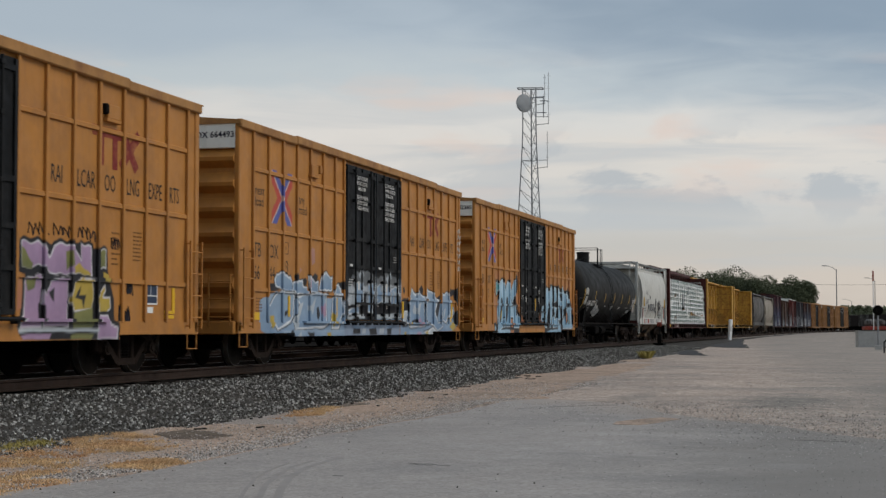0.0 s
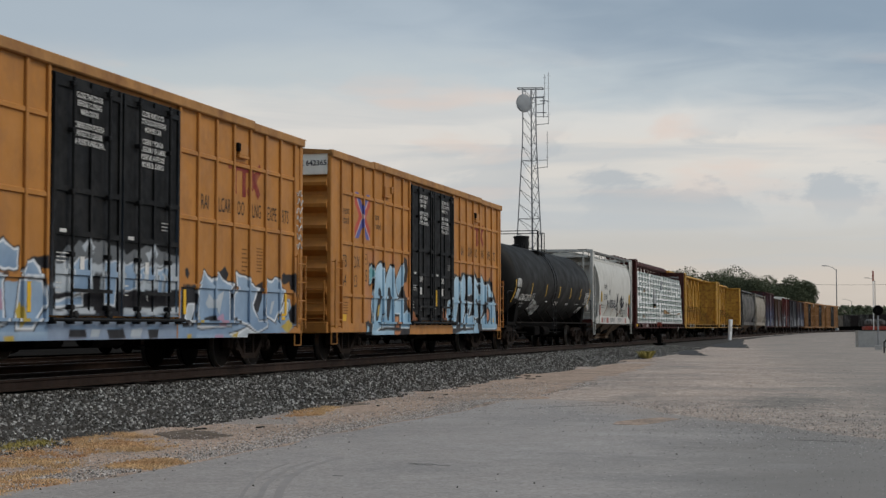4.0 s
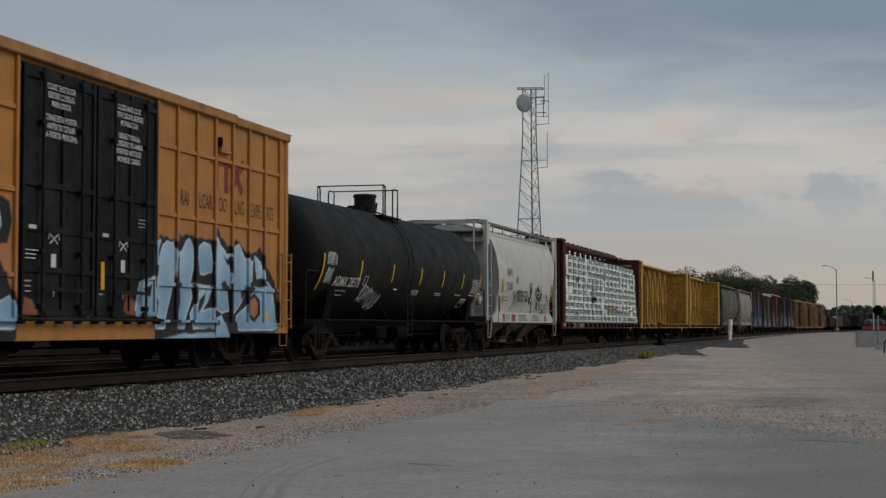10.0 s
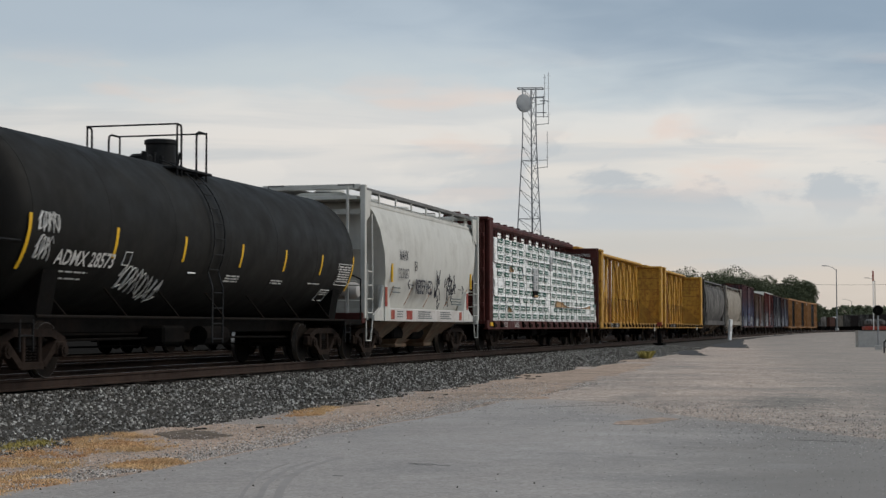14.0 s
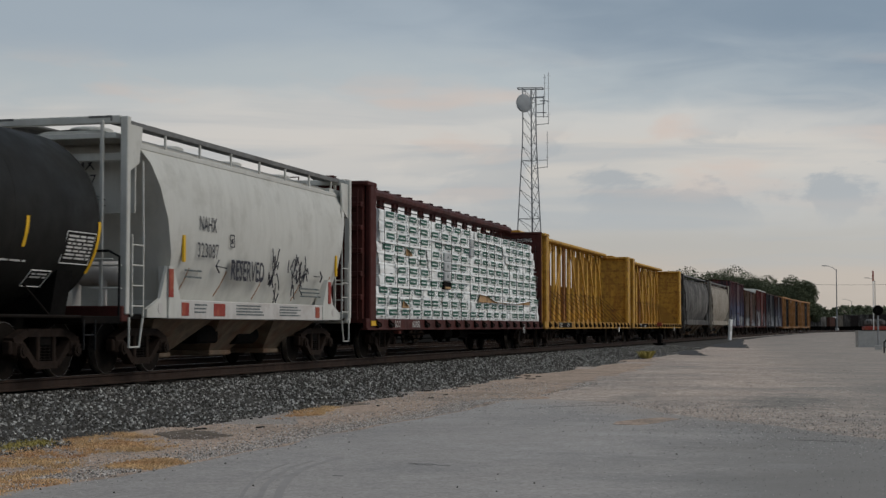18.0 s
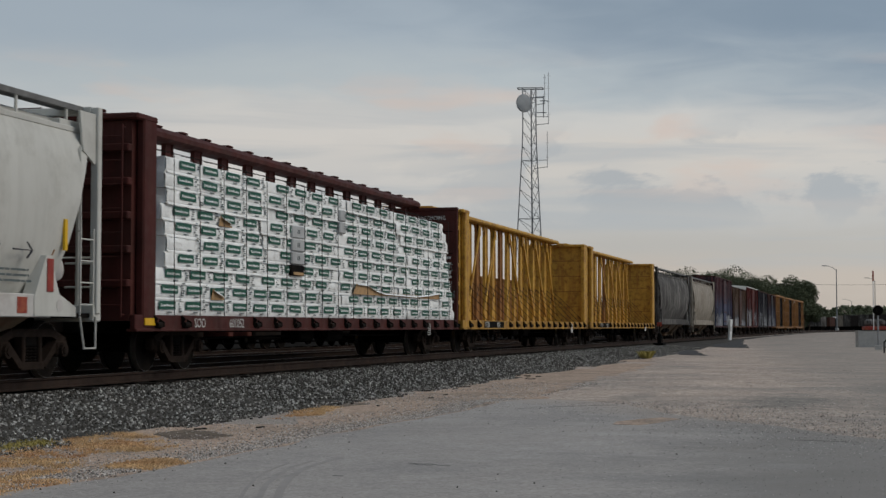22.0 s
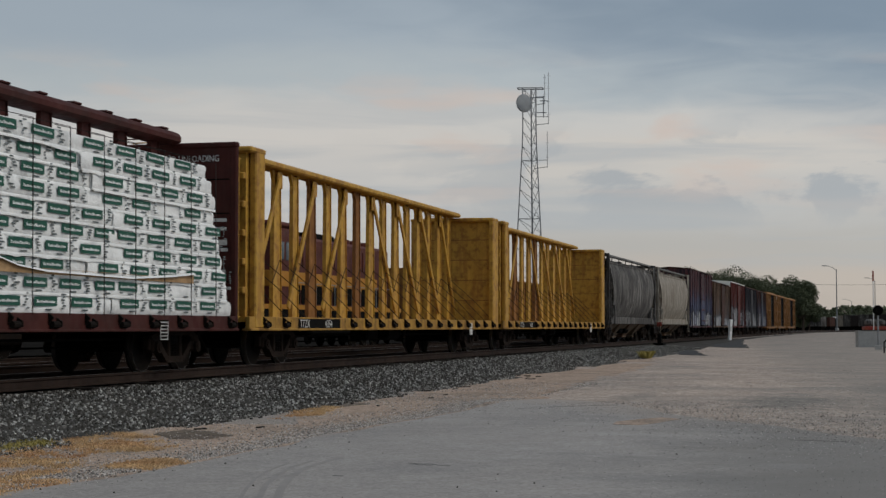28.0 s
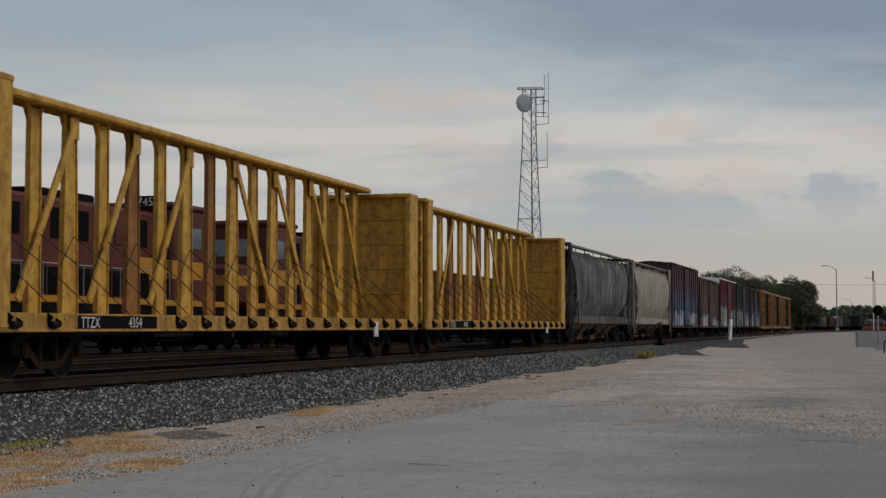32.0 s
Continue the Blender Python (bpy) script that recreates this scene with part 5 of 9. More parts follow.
p1r.block("black", (3.57, 1.37), (3.76, 1.46), (3.75, 1.22), (3.68, 1.27))
p1r.block("black", (3.25, 1.21), (3.41, 1.18), (3.42, 0.96), (3.28, 0.91))
p1r.block("yellow", (4.34, 1.53), (4.63, 1.64), (5.05, 1.63), (5.07, 1.29), (5, 1.12), (4.32, 1.08), (4.27, 1.19), (4.2, 1.23), (4.27, 1.39))
p1r.block("olive", (4.32, 1.07), (5.04, 1.14), (5.06, 0.87), (4.95, 0.81), (4.36, 0.81), rim=False)
p1r.block("black", (4.46, 1.32), (4.65, 1.51), (4.6, 1.35), (4.81, 1.36), (4.74, 1.14), (4.68, 1.28))
p1r.block("yellow", (5.17, 1.35), (5.34, 1.43), (5.5, 1.54), (5.54, 1.44), (5.46, 1.35), (5.69, 1.35), (5.72, 1.16), (5.59, 1.07), (5.18, 1.07))
p1r.block("lilac", (5.22, 1.04), (5.64, 1.05), (5.7, 0.9), (5.98, 0.84), (5.94, 0.63), (5.19, 0.62))
p1r.block("pale", (2.61, 0.82), (5.25, 0.8), (5.25, 0.75), (2.65, 0.76), rim=False)
p1r.block("lilac", (2.68, 0.72), (3.62, 0.72), (3.53, 0.63), (2.78, 0.64), rim=False)
p1r.block("olive", (4.27, 0.71), (5.05, 0.71), (4.95, 0.62), (4.27, 0.62), rim=False)
yb = yellow_boxcar(C1, "yellow boxcar with black doors and lilac and green graffiti", throwup(row_of(-8, -2.6, 6, 0.8, 1.9, 8), 0.17, LILAC, 6), None, p1r, ("TBOX", "661128"), strips=((8.24, 1.08),))
tags(yb, 2.9, 5.3, 2.24, 0.24, 3, 3)
tags(yb, 5.7, 6.1, 2.14, 0.24, 1, 4)
tags(yb, 6.0, 6.5, 0.80, 0.42, 2, 5)
tags(yb, 6.3, 6.6, 1.35, 0.30, 1, 6)

p2l = Mural(7, rim=(0.66, 0.69, 0.71), rim_w=0.05, outline=0.03)
p2l.block("blue", (-8.1, 1.40), (-7.2, 1.60), (-2.4, 1.50), (-2.35, 0.60), (-7.4, 0.60), (-8.1, 0.75), rim=False)
p2l.block("black", (-7.55, 1.77), (-7.2, 1.8), (-6.95, 1.69), (-7.07, 1.62), (-7.54, 1.6))
p2l.block("black", (-5.98, 1.96), (-5.85, 2.05), (-5.61, 1.98), (-5.67, 1.86), (-5.89, 1.86))
p2l.block("black", (-5.4, 1.92), (-5.22, 1.98), (-5.09, 1.91), (-5.15, 1.8), (-5.33, 1.77))
p2l.block("black", (-4.74, 2.01), (-4.55, 2.09), (-4.32, 2.03), (-4.45, 1.87), (-4.74, 1.77))
p2l.block("black", (-2.94, 1.9), (-2.44, 1.97), (-2.4, 1.76), (-2.88, 1.78))
p2l.block("lilac", (-4.95, 2.64), (-4.79, 2.7), (-4.56, 2.66), (-4.55, 2.34), (-4.75, 2.26), (-4.93, 2.34), rim=False, cover=0.4)
p2l.block("lilac", (-5.61, 2.15), (-5.54, 2.19), (-5.47, 2.14), (-5.54, 2.06), rim=False, cover=0.4)
p2l.block("blue", (-7.2, 1.87), (-7.08, 2), (-6.67, 2.04), (-6.2, 1.97), (-6.02, 1.74), (-6.06, 1.62), (-6.83, 1.62), (-6.91, 1.69), (-7.14, 1.71))
p2l.block("blue", (-6.07, 1.83), (-5.4, 1.91), (-5.37, 1.77), (-5.12, 1.75), (-5.05, 1.58), (-5.93, 1.55), (-6.06, 1.65))
p2l.block("blue", (-4.15, 1.92), (-4.05, 2.14), (-3.9, 2.03), (-3.74, 2.18), (-3.58, 2.06), (-3.27, 2.03), (-3.31, 1.7), (-4.29, 1.68))
p2l.block("blue", (-5.02, 2.05), (-4.69, 1.95), (-4.54, 1.86), (-4.3, 1.92), (-4.34, 1.63), (-4.97, 1.62))
p2l.block("pink", (-4.96, 1.98), (-4.75, 1.93), (-4.82, 1.74), (-4.98, 1.76), rim=False, cover=0.5)
p2l.block("blue", (-3.26, 1.6), (-3.1, 1.82), (-2.83, 1.88), (-2.6, 1.79), (-2.52, 1.58))
p2l.block("blue", (-7.54, 1.26), (-7.23, 1.5), (-6.95, 1.61), (-6.06, 1.61), (-5.91, 1.52), (-5.97, 1.36), (-6.03, 1.05), (-6.18, 0.95), (-7.05, 0.76), (-7.21, 0.88), (-7.52, 0.82))
p2l.block("black", (-6.69, 1.07), (-6.48, 1.2), (-6.36, 1.2), (-6.4, 1.11), (-6.56, 1.06))
p2l.block("blue", (-5.89, 1.53), (-4.44, 1.62), (-3.66, 1.61), (-3.73, 1.49), (-3.64, 0.89), (-3.97, 0.82), (-5.96, 0.77), (-6.03, 0.97), (-5.57, 1.34))
p2l.block("pale", (-5.55, 1.36), (-5.34, 1.39), (-5.74, 0.82), (-5.96, 0.79), (-6, 0.95), rim=False)
p2l.block("black", (-4.43, 1.27), (-4.28, 1.31), (-4.16, 1.14), (-4.26, 0.98), (-4.4, 1.09))
p2l.block("pale", (-5.06, 1.33), (-4.79, 1.31), (-4.49, 1.52), (-4.67, 1.13), (-5.06, 1.22), rim=False)
p2l.block("pink", (-4.13, 1.32), (-3.78, 1.4), (-3.72, 1.1), (-4.03, 1.07), rim=False, cover=0.6)
p2l.block("blue", (-3.4, 0.79), (-3.26, 1.55), (-2.52, 1.59), (-2.45, 1.18), (-2.69, 0.94), (-2.86, 0.79))
p2l.block("yellow", (-3.35, 1.08), (-3.25, 1.22), (-3.03, 0.94), (-3.24, 0.82), rim=False)
p2l.block("black", (-3.14, 1.13), (-3.04, 1.42), (-2.92, 1.1))
p2l.block("yellow", (-7.49, 1.06), (-7.22, 1.09), (-7.17, 0.92), (-7.37, 0.78), (-7.49, 0.88), rim=False)
p2l.block("blue", (-6.72, 0.76), (-2.41, 0.77), (-2.41, 0.57), (-6.72, 0.57), rim=False)
p2l.block("black", (-6.34, 0.59), (-6.22, 0.73), (-6.09, 0.78), (-5.91, 0.62), (-5.95, 0.57))
p2l.block("black", (-5.14, 0.71), (-4.66, 0.7), (-4.66, 0.61), (-4.95, 0.57))
p2l.block("yellow", (-3.76, 0.68), (-3.45, 0.7), (-3.45, 0.58), (-3.66, 0.57), rim=False)
p2l.block("pale", (-5.86, 0.57), (-5.55, 0.73), (-5.46, 0.59), rim=False)
p2d = Mural(8, rim=(0.60, 0.63, 0.65), rim_w=0.035, outline=0.02)
p2d.block("blue", (-2.45, 0.98), (2.5, 0.98), (2.5, 0.60), (-2.45, 0.60), rim=False, cover=0.9).block("black", (-1.7, 0.86), (-1.2, 0.88), (-1.1, 0.66), (-1.75, 0.64)).block("black", (-0.4, 0.84), (0.2, 0.82), (0.3, 0.62), (-0.3, 0.62)).block("black", (1.2, 0.9), (1.7, 0.86), (1.6, 0.62), (1.3, 0.62)).block("pale", (-0.9, 0.86), (-0.6, 0.84), (-0.7, 0.66), (-1.0, 0.66), rim=False).block("pale", (0.6, 0.86), (1.0, 0.8), (0.9, 0.64), (0.5, 0.66), rim=False)
p2d.block("black", (-2.3, 1.85), (2.4, 2.0), (2.4, 1.05), (-2.3, 1.02), cover=0.9)
p2d.block("pale", (-2.32, 1.87), (-1.8, 2.14), (-0.69, 2.29), (0.23, 2.1), (1.2, 2.3), (2.47, 2.1), (2.48, 1.53), (-2.31, 1.38), rim=False, cover=0.28)
p2d.block("pale", (-1.38, 2.14), (-1.14, 2.28), (-0.88, 2.16), (-1.07, 1.99), (-0.92, 2.07), (-1.13, 2.2), (-1.25, 2.04), rim=False)
p2d.block("pale", (1.06, 2.13), (1.32, 2.29), (1.57, 2.15), (1.42, 1.98), (1.32, 2.2), (1.18, 2), rim=False)
p2d.block("blue", (-1.65, 1.9), (-1.07, 1.96), (-1.11, 1.4), (-1.64, 1.34))
p2d.block("blue", (-0.56, 1.94), (-0.08, 1.95), (-0.13, 1.18), (-0.55, 1.21))
p2d.block("blue", (0.2, 1.91), (0.59, 1.98), (0.68, 1.49), (0.13, 1.4))
p2d.block("blue", (0.78, 1.87), (1.29, 1.95), (1.38, 1.66), (0.79, 1.61))
p2d.block("blue", (1.54, 1.89), (2.05, 1.94), (2.14, 1.45), (1.55, 1.41))
p2d.block("black", (-1, 1.71), (-0.68, 1.75), (-0.74, 1.25), (-0.95, 1.25))
p2d.block("pale", (-1.97, 1.86), (-1.79, 1.89), (-1.88, 1.44), (-2.42, 1.45), (-2.39, 1.52), (-2.02, 1.53), rim=False)
p2d.block("pale", (0.95, 1.82), (1.1, 1.75), (1, 1.42), (0.86, 1.41), rim=False)
p2d.block("pale", (1.76, 1.82), (1.91, 1.74), (1.83, 1.45), (1.68, 1.44), rim=False)
p2d.block("pale", (-2.42, 1.11), (-0.93, 1.16), (-0.92, 1.05), (-2.42, 1.01), rim=False, cover=0.7)
p2d.block("blue", (-2.25, 1.28), (-1.3, 1.35), (-1.3, 1.17), (-2.25, 1.14))
p2d.block("pale", (0.11, 1.15), (2.49, 1.21), (2.49, 1.08), (0.11, 1.04), rim=False, cover=0.7)
p2d.block("black", (1, 1.42), (2.33, 1.47), (2.33, 1.3), (1.08, 1.25))
p2d.block("blue", (-2.41, 0.99), (2.49, 1.04), (2.49, 0.81), (-2.41, 0.79), rim=False, cover=0.75)
p2d.block("black", (-0.67, 1.13), (-0.02, 1.13), (-0.02, 1), (-0.67, 0.97))
p2r = Mural(9, rim=(0.66, 0.69, 0.71), rim_w=0.05, outline=0.03)
p2r.block("blue", (2.6, 1.5), (5.0, 1.62), (8.6, 1.45), (8.9, 0.85), (8.4, 0.72), (6.4, 0.60), (2.5, 0.60), rim=False)
p2r.block("black", (2.69, 1.62), (3.33, 1.64), (3.44, 1.49), (3.19, 0.82), (2.73, 0.84))
p2r.block("black", (4.53, 1.9), (4.82, 2.05), (5.02, 1.92), (4.88, 1.73), (4.68, 1.8))
p2r.block("black", (5.18, 1.53), (5.28, 1.75), (5.52, 1.71))
p2r.block("black", (6.49, 1.71), (6.92, 1.8), (6.87, 1.43), (6.65, 1.13), (6.43, 1.18))
p2r.block("black", (7.97, 1.91), (8.21, 2.03), (8.66, 1.99), (9.18, 2.09), (9.34, 1.85), (9.22, 1.48), (8.66, 1.62), (8.53, 1.83), (8.15, 1.76))
p2r.block("black", (8.48, 1.15), (8.93, 1.42), (9.22, 1.32), (9.17, 0.89), (8.68, 0.87))
p2r.block("black", (2.87, 1.92), (2.99, 1.96), (3.1, 1.86), (3, 1.74), (2.89, 1.8))
p2r.block("pale", (2.87, 1.01), (2.99, 1.27), (3.34, 1.29), (3.3, 1.14), (3.05, 0.84))
p2r.block("blue", (3.64, 1.71), (3.77, 1.95), (4.15, 1.75), (4.43, 1.92), (4.73, 1.77), (5.25, 1.72), (5.11, 1.58), (5.11, 0.84), (4.55, 0.82), (3.4, 0.82), (3.35, 1.06), (3.47, 1.4), (3.38, 1.53), (3.55, 1.65))
p2r.block("pale", (3.84, 1.28), (4.02, 1.47), (4.25, 1.38), (4.78, 1.55), (4.55, 1.07), (4.31, 1.2), (3.98, 1.19), rim=False)
p2r.block("black", (3.8, 1.02), (4.26, 1.05), (4.32, 0.92), (3.87, 0.95))
p2r.block("black", (4.26, 1.18), (4.43, 1.2), (4.41, 1.11))
p2r.block("yellow", (3.39, 0.99), (3.61, 1.04), (3.57, 0.88), (3.4, 0.86), rim=False)
p2r.block("pink", (4.38, 1), (4.74, 1.1), (4.85, 0.83), (4.48, 0.85), rim=False, cover=0.6)
p2r.block("blue", (5.18, 1.49), (5.51, 1.59), (5.41, 1.94), (6.12, 1.87), (6.18, 1.73), (6.7, 1.67), (6.59, 1.52), (6.41, 1.3), (6.52, 1.16), (6.69, 0.94), (7.21, 0.99), (7.15, 0.82), (6.53, 0.69), (6.09, 0.84), (5.66, 0.93), (5.19, 1))
p2r.block("yellow", (6.12, 1.36), (6.26, 1.39), (6.26, 1.22), (6.12, 1.17), rim=False)
p2r.block("black", (5.3, 1.03), (5.55, 1.05), (5.53, 0.96), (5.33, 0.96))
p2r.block("blue", (7.02, 1.43), (7.13, 1.91), (7.31, 1.84), (7.84, 1.91), (7.97, 1.71), (8.24, 1.64), (8.16, 1.4), (7.68, 0.94), (6.97, 1.08))
p2r.block("pale", (7.32, 1.11), (7.43, 1.37), (7.61, 1.39), (7.44, 1.09), rim=False)
p2r.block("pale", (7.92, 1.07), (8.29, 1.46), (8.54, 1.36), (8.42, 1.1), (8.07, 0.99))
p2r.block("yellow", (7.93, 0.84), (8.55, 1), (8.7, 0.84), (8.43, 0.71), rim=False)
p2r.block("pale", (4.95, 0.68), (5.98, 0.82), (6.47, 0.69), (6.09, 0.6), (5.46, 0.57))
p2r.block("yellow", (5.1, 0.66), (5.51, 0.75), (5.41, 0.6), rim=False)
p2r.block("blue", (3.36, 0.69), (4.95, 0.68), (5.25, 0.58), (3.36, 0.58), rim=False)
p2r.block("pink", (4.27, 0.67), (4.7, 0.68), (4.71, 0.58), (4.27, 0.58), rim=False)
p2r.block("yellow", (2.92, 0.68), (3.11, 0.69), (3.1, 0.58), (2.94, 0.58), rim=False)
yb = yellow_boxcar(C2, "yellow boxcar with black doors and pale blue graffiti", p2l, p2d, p2r, ("TBOX", "664493"), strips=((-6.31, 1.06), (-2.98, 1.06), (2.84, 1.07), (8.30, 1.10)))

m, r = Mesh(), random.Random(14)
for k in range(7):
    z = 3.95 - k * 0.20
    m.path([(8.93 + 0.34 * t + r.uniform(-0.03, 0.03), -1.470, z - 0.16 * (0.5 + 0.5 * math.sin(9 * t + k))) for t in (0, 0.2, 0.4, 0.6, 0.8, 1.0)], 0.014, 4)
tagged(part("scribble", m, M_letter_white, yb, "white spray scrawl on the corner"), kind="stuff")
p3l = Mural(10, rim=(0.66, 0.74, 0.78), haze=(0.44, 0.19, 0.11), rim_w=0.028, outline=0.05)
p3l.block("black", (-6.2, 2.54), (-5.92, 2.51), (-5.67, 2.34), (-5.33, 2.57), (-5.07, 2.61), (-4.76, 2.53), (-4.65, 2.3), (-4.28, 2.54), (-3.95, 2.53), (-3.72, 2.19), (-3.2, 2.42), (-2.97, 2.8), (-2.61, 2.72), (-2.54, 2.41), (-2.66, 2.09), (-3.08, 2.02), (-2.77, 1.72), (-2.27, 1.04), (-2.07, 0.83), (-2.57, 0.57), (-6.48, 0.58), (-6.58, 0.92), (-6.21, 1.01), (-6.02, 0.92), (-5.9, 1.95), (-6.24, 1.91))
p3l.block("teal", (-6.17, 2.42), (-5.96, 2.46), (-5.77, 2.24), (-6, 1.99), (-6.17, 1.98))
p3l.block("sky", (-5.23, 2.53), (-5.04, 2.52), (-4.84, 2.33), (-4.75, 2.09), (-4.83, 1.75), (-4.72, 1.58), (-4.78, 1.29), (-5.13, 0.83), (-6.06, 0.61), (-5.95, 0.83), (-5.87, 1.11), (-5.97, 1.39), (-5.89, 1.81), (-5.8, 2.14), (-5.52, 2.41))
p3l.block("black", (-5.59, 1.16), (-5.43, 1.49), (-5.36, 1.83), (-5.21, 1.89), (-5.07, 1.74), (-5.2, 1.4), (-5.34, 1.02), (-5.52, 0.99))
p3l.block("yellow", (-5.37, 1.38), (-5.23, 1.43), (-5.29, 1.16), (-5.42, 1.11), rim=False)
p3l.block("sky", (-4.73, 1.94), (-4.63, 2.19), (-4.27, 2.51), (-4, 2.4), (-3.88, 2.08), (-3.65, 1.89), (-3.59, 1.64), (-3.98, 1.53), (-3.97, 0.83), (-5.11, 0.81), (-5.02, 1.12), (-4.71, 1.32))
p3l.block("black", (-4.57, 1.12), (-4.55, 1.61), (-4.45, 1.89), (-4.3, 1.93), (-4.18, 1.67), (-4.25, 1.32), (-4.39, 1), (-4.51, 1))
p3l.block("sky", (-3.77, 2.09), (-3.49, 2.31), (-2.95, 2.75), (-2.84, 2.34), (-3.08, 2.07), (-3.31, 1.83), (-3.48, 1.69), (-3.65, 1.84))
p3l.block("sky", (-3.48, 1.59), (-3.07, 1.6), (-2.94, 1.19), (-2.58, 1.3), (-2.33, 0.93), (-2.45, 0.8), (-3.29, 0.8), (-3.35, 1.19), (-3.97, 1.2), (-4.04, 1.53))
p3l.block("orange", (-3.75, 1.13), (-3.41, 1.13), (-3.46, 0.83), (-3.8, 0.83))
p3l.block("yellow", (-3.07, 1.55), (-2.95, 1.55), (-3, 1.11), (-3.08, 1.14), rim=False)
p3l.block("sky", (-6.51, 0.61), (-6.4, 0.88), (-6.25, 0.81), (-6.3, 0.67), rim=False)
p3l.block("sky", (-5.97, 0.74), (-3.96, 0.73), (-3.96, 0.58), (-5.87, 0.59), rim=False)
p3l.block("orange", (-3.91, 0.72), (-3.28, 0.72), (-3.51, 0.58), (-3.91, 0.58))
p3d = Mural(11, haze=None)
p3d.block("sky", (1.75, 1.62), (2.35, 1.75), (2.46, 1.02), (1.55, 1.02)).block("black", (1.9, 1.5), (2.3, 1.6), (2.2, 1.35)).block("orange", (1.2, 1.45), (1.6, 1.3), (1.5, 1.02), (1.1, 1.05), cover=0.6).block("orange", (-2.3, 1.3), (-2.0, 1.25), (-1.7, 1.02), (-2.35, 1.02), cover=0.6)
p3r = Mural(12, rim=(0.66, 0.74, 0.78), haze=(0.44, 0.19, 0.11), rim_w=0.028, outline=0.05)
p3r.block("black", (2.26, 2.42), (2.74, 2.5), (3.16, 2.45), (3.54, 2.42), (3.59, 2.62), (3.82, 2.56), (4.51, 2.55), (5.23, 2.54), (5.41, 2.87), (5.6, 2.59), (6.12, 2.43), (6.38, 2.61), (6.92, 2.39), (7.48, 2.39), (7.7, 2.57), (8.07, 2.16), (8.6, 1.77), (8.84, 1.24), (8.7, 0.74), (6.15, 0.58), (2.38, 0.59), (1.32, 0.6), (1.31, 0.92), (1.58, 1.43), (2.26, 1.52), (2.5, 1.79), (2.2, 1.92))
p3r.block("sky", (2.32, 2.39), (2.62, 2.45), (2.77, 2.4), (2.53, 1.99), (2.3, 1.98))
p3r.block("sky", (2.85, 2.36), (3.27, 2.43), (3.41, 2.21), (3.34, 1.72), (3.14, 1.32), (2.89, 0.8), (2.48, 0.81), (2.59, 1.31), (2.38, 1.49), (2.65, 2.03))
p3r.block("sky", (3.6, 2.27), (3.99, 2.51), (4.22, 2.31), (4.23, 1.95), (4.06, 1.64), (4.18, 1.39), (3.75, 0.8), (3.42, 0.8), (3.59, 1.23), (3.58, 1.77))
p3r.block("sky", (4.46, 2.37), (4.74, 2.5), (5.05, 2.42), (5.15, 2.09), (5.09, 1.89), (4.54, 1.83), (4.47, 2.11))
p3r.block("sky", (4.2, 1.67), (4.88, 1.64), (5.1, 1.56), (4.89, 1.3), (4.65, 1.15), (5.17, 1.2), (5.18, 0.8), (4.2, 0.8), (4.1, 1.11), (4.53, 1.52))
p3r.block("black", (4.51, 1.34), (4.86, 1.53), (4.71, 1.27), (4.44, 1.07))
p3r.block("sky", (5.24, 2.44), (5.41, 2.63), (5.67, 2.4), (6.12, 2.28), (5.99, 2.07), (6.13, 1.75), (5.88, 1.58), (6.01, 1.15), (5.63, 1.1), (5.28, 1.2), (5.2, 1.88))
p3r.block("black", (5.52, 1.65), (5.81, 1.77), (5.98, 1.58), (5.62, 1.55))
p3r.block("black", (5.71, 2.25), (6.1, 2.24), (6.02, 2.08))
p3r.block("sky", (6.25, 2.41), (6.51, 2.55), (6.86, 2.27), (7.32, 2.24), (7.28, 1.84), (6.94, 1.61), (6.67, 1.33), (6.28, 1.1), (6.16, 1.59), (6.2, 2.03))
p3r.block("black", (6.61, 1.54), (6.87, 1.69), (7.05, 1.64), (6.67, 1.38))
p3r.block("sky", (7.37, 2.31), (7.77, 2.25), (8, 1.86), (8.5, 1.63), (8.67, 0.77), (6.44, 0.75), (6.37, 1.05), (6.94, 1.27), (7.52, 1.79))
p3r.block("black", (7.28, 1.77), (7.78, 1.9), (8.2, 1.71), (7.38, 1.66))
p3r.block("black", (6.98, 1.43), (7.36, 1.52), (7.75, 1.41), (7.75, 1.1), (7.37, 0.92), (6.99, 1.04))
p3r.block("orange", (7.11, 1.36), (7.36, 1.43), (7.59, 1.33), (7.56, 1.11), (7.37, 1.01), (7.13, 1.1))
p3r.block("sky", (1.37, 0.6), (1.47, 1.15), (1.72, 1.41), (2.11, 1.44), (2.36, 1.25), (2.43, 0.81), (2.08, 0.59))
p3r.block("sky", (2.6, 0.59), (3.75, 0.72), (5.2, 0.71), (5.27, 0.59), (3.97, 0.59), rim=False)
p3r.block("sky", (5.27, 0.64), (5.32, 1.01), (5.63, 1.07), (6.02, 0.61), rim=False)
yellow_boxcar(C3, "yellow boxcar with black doors and sky-blue graffiti letters", p3l, p3d, p3r, ("TBOX", "642365"), strips=((0.25, 1.45),))
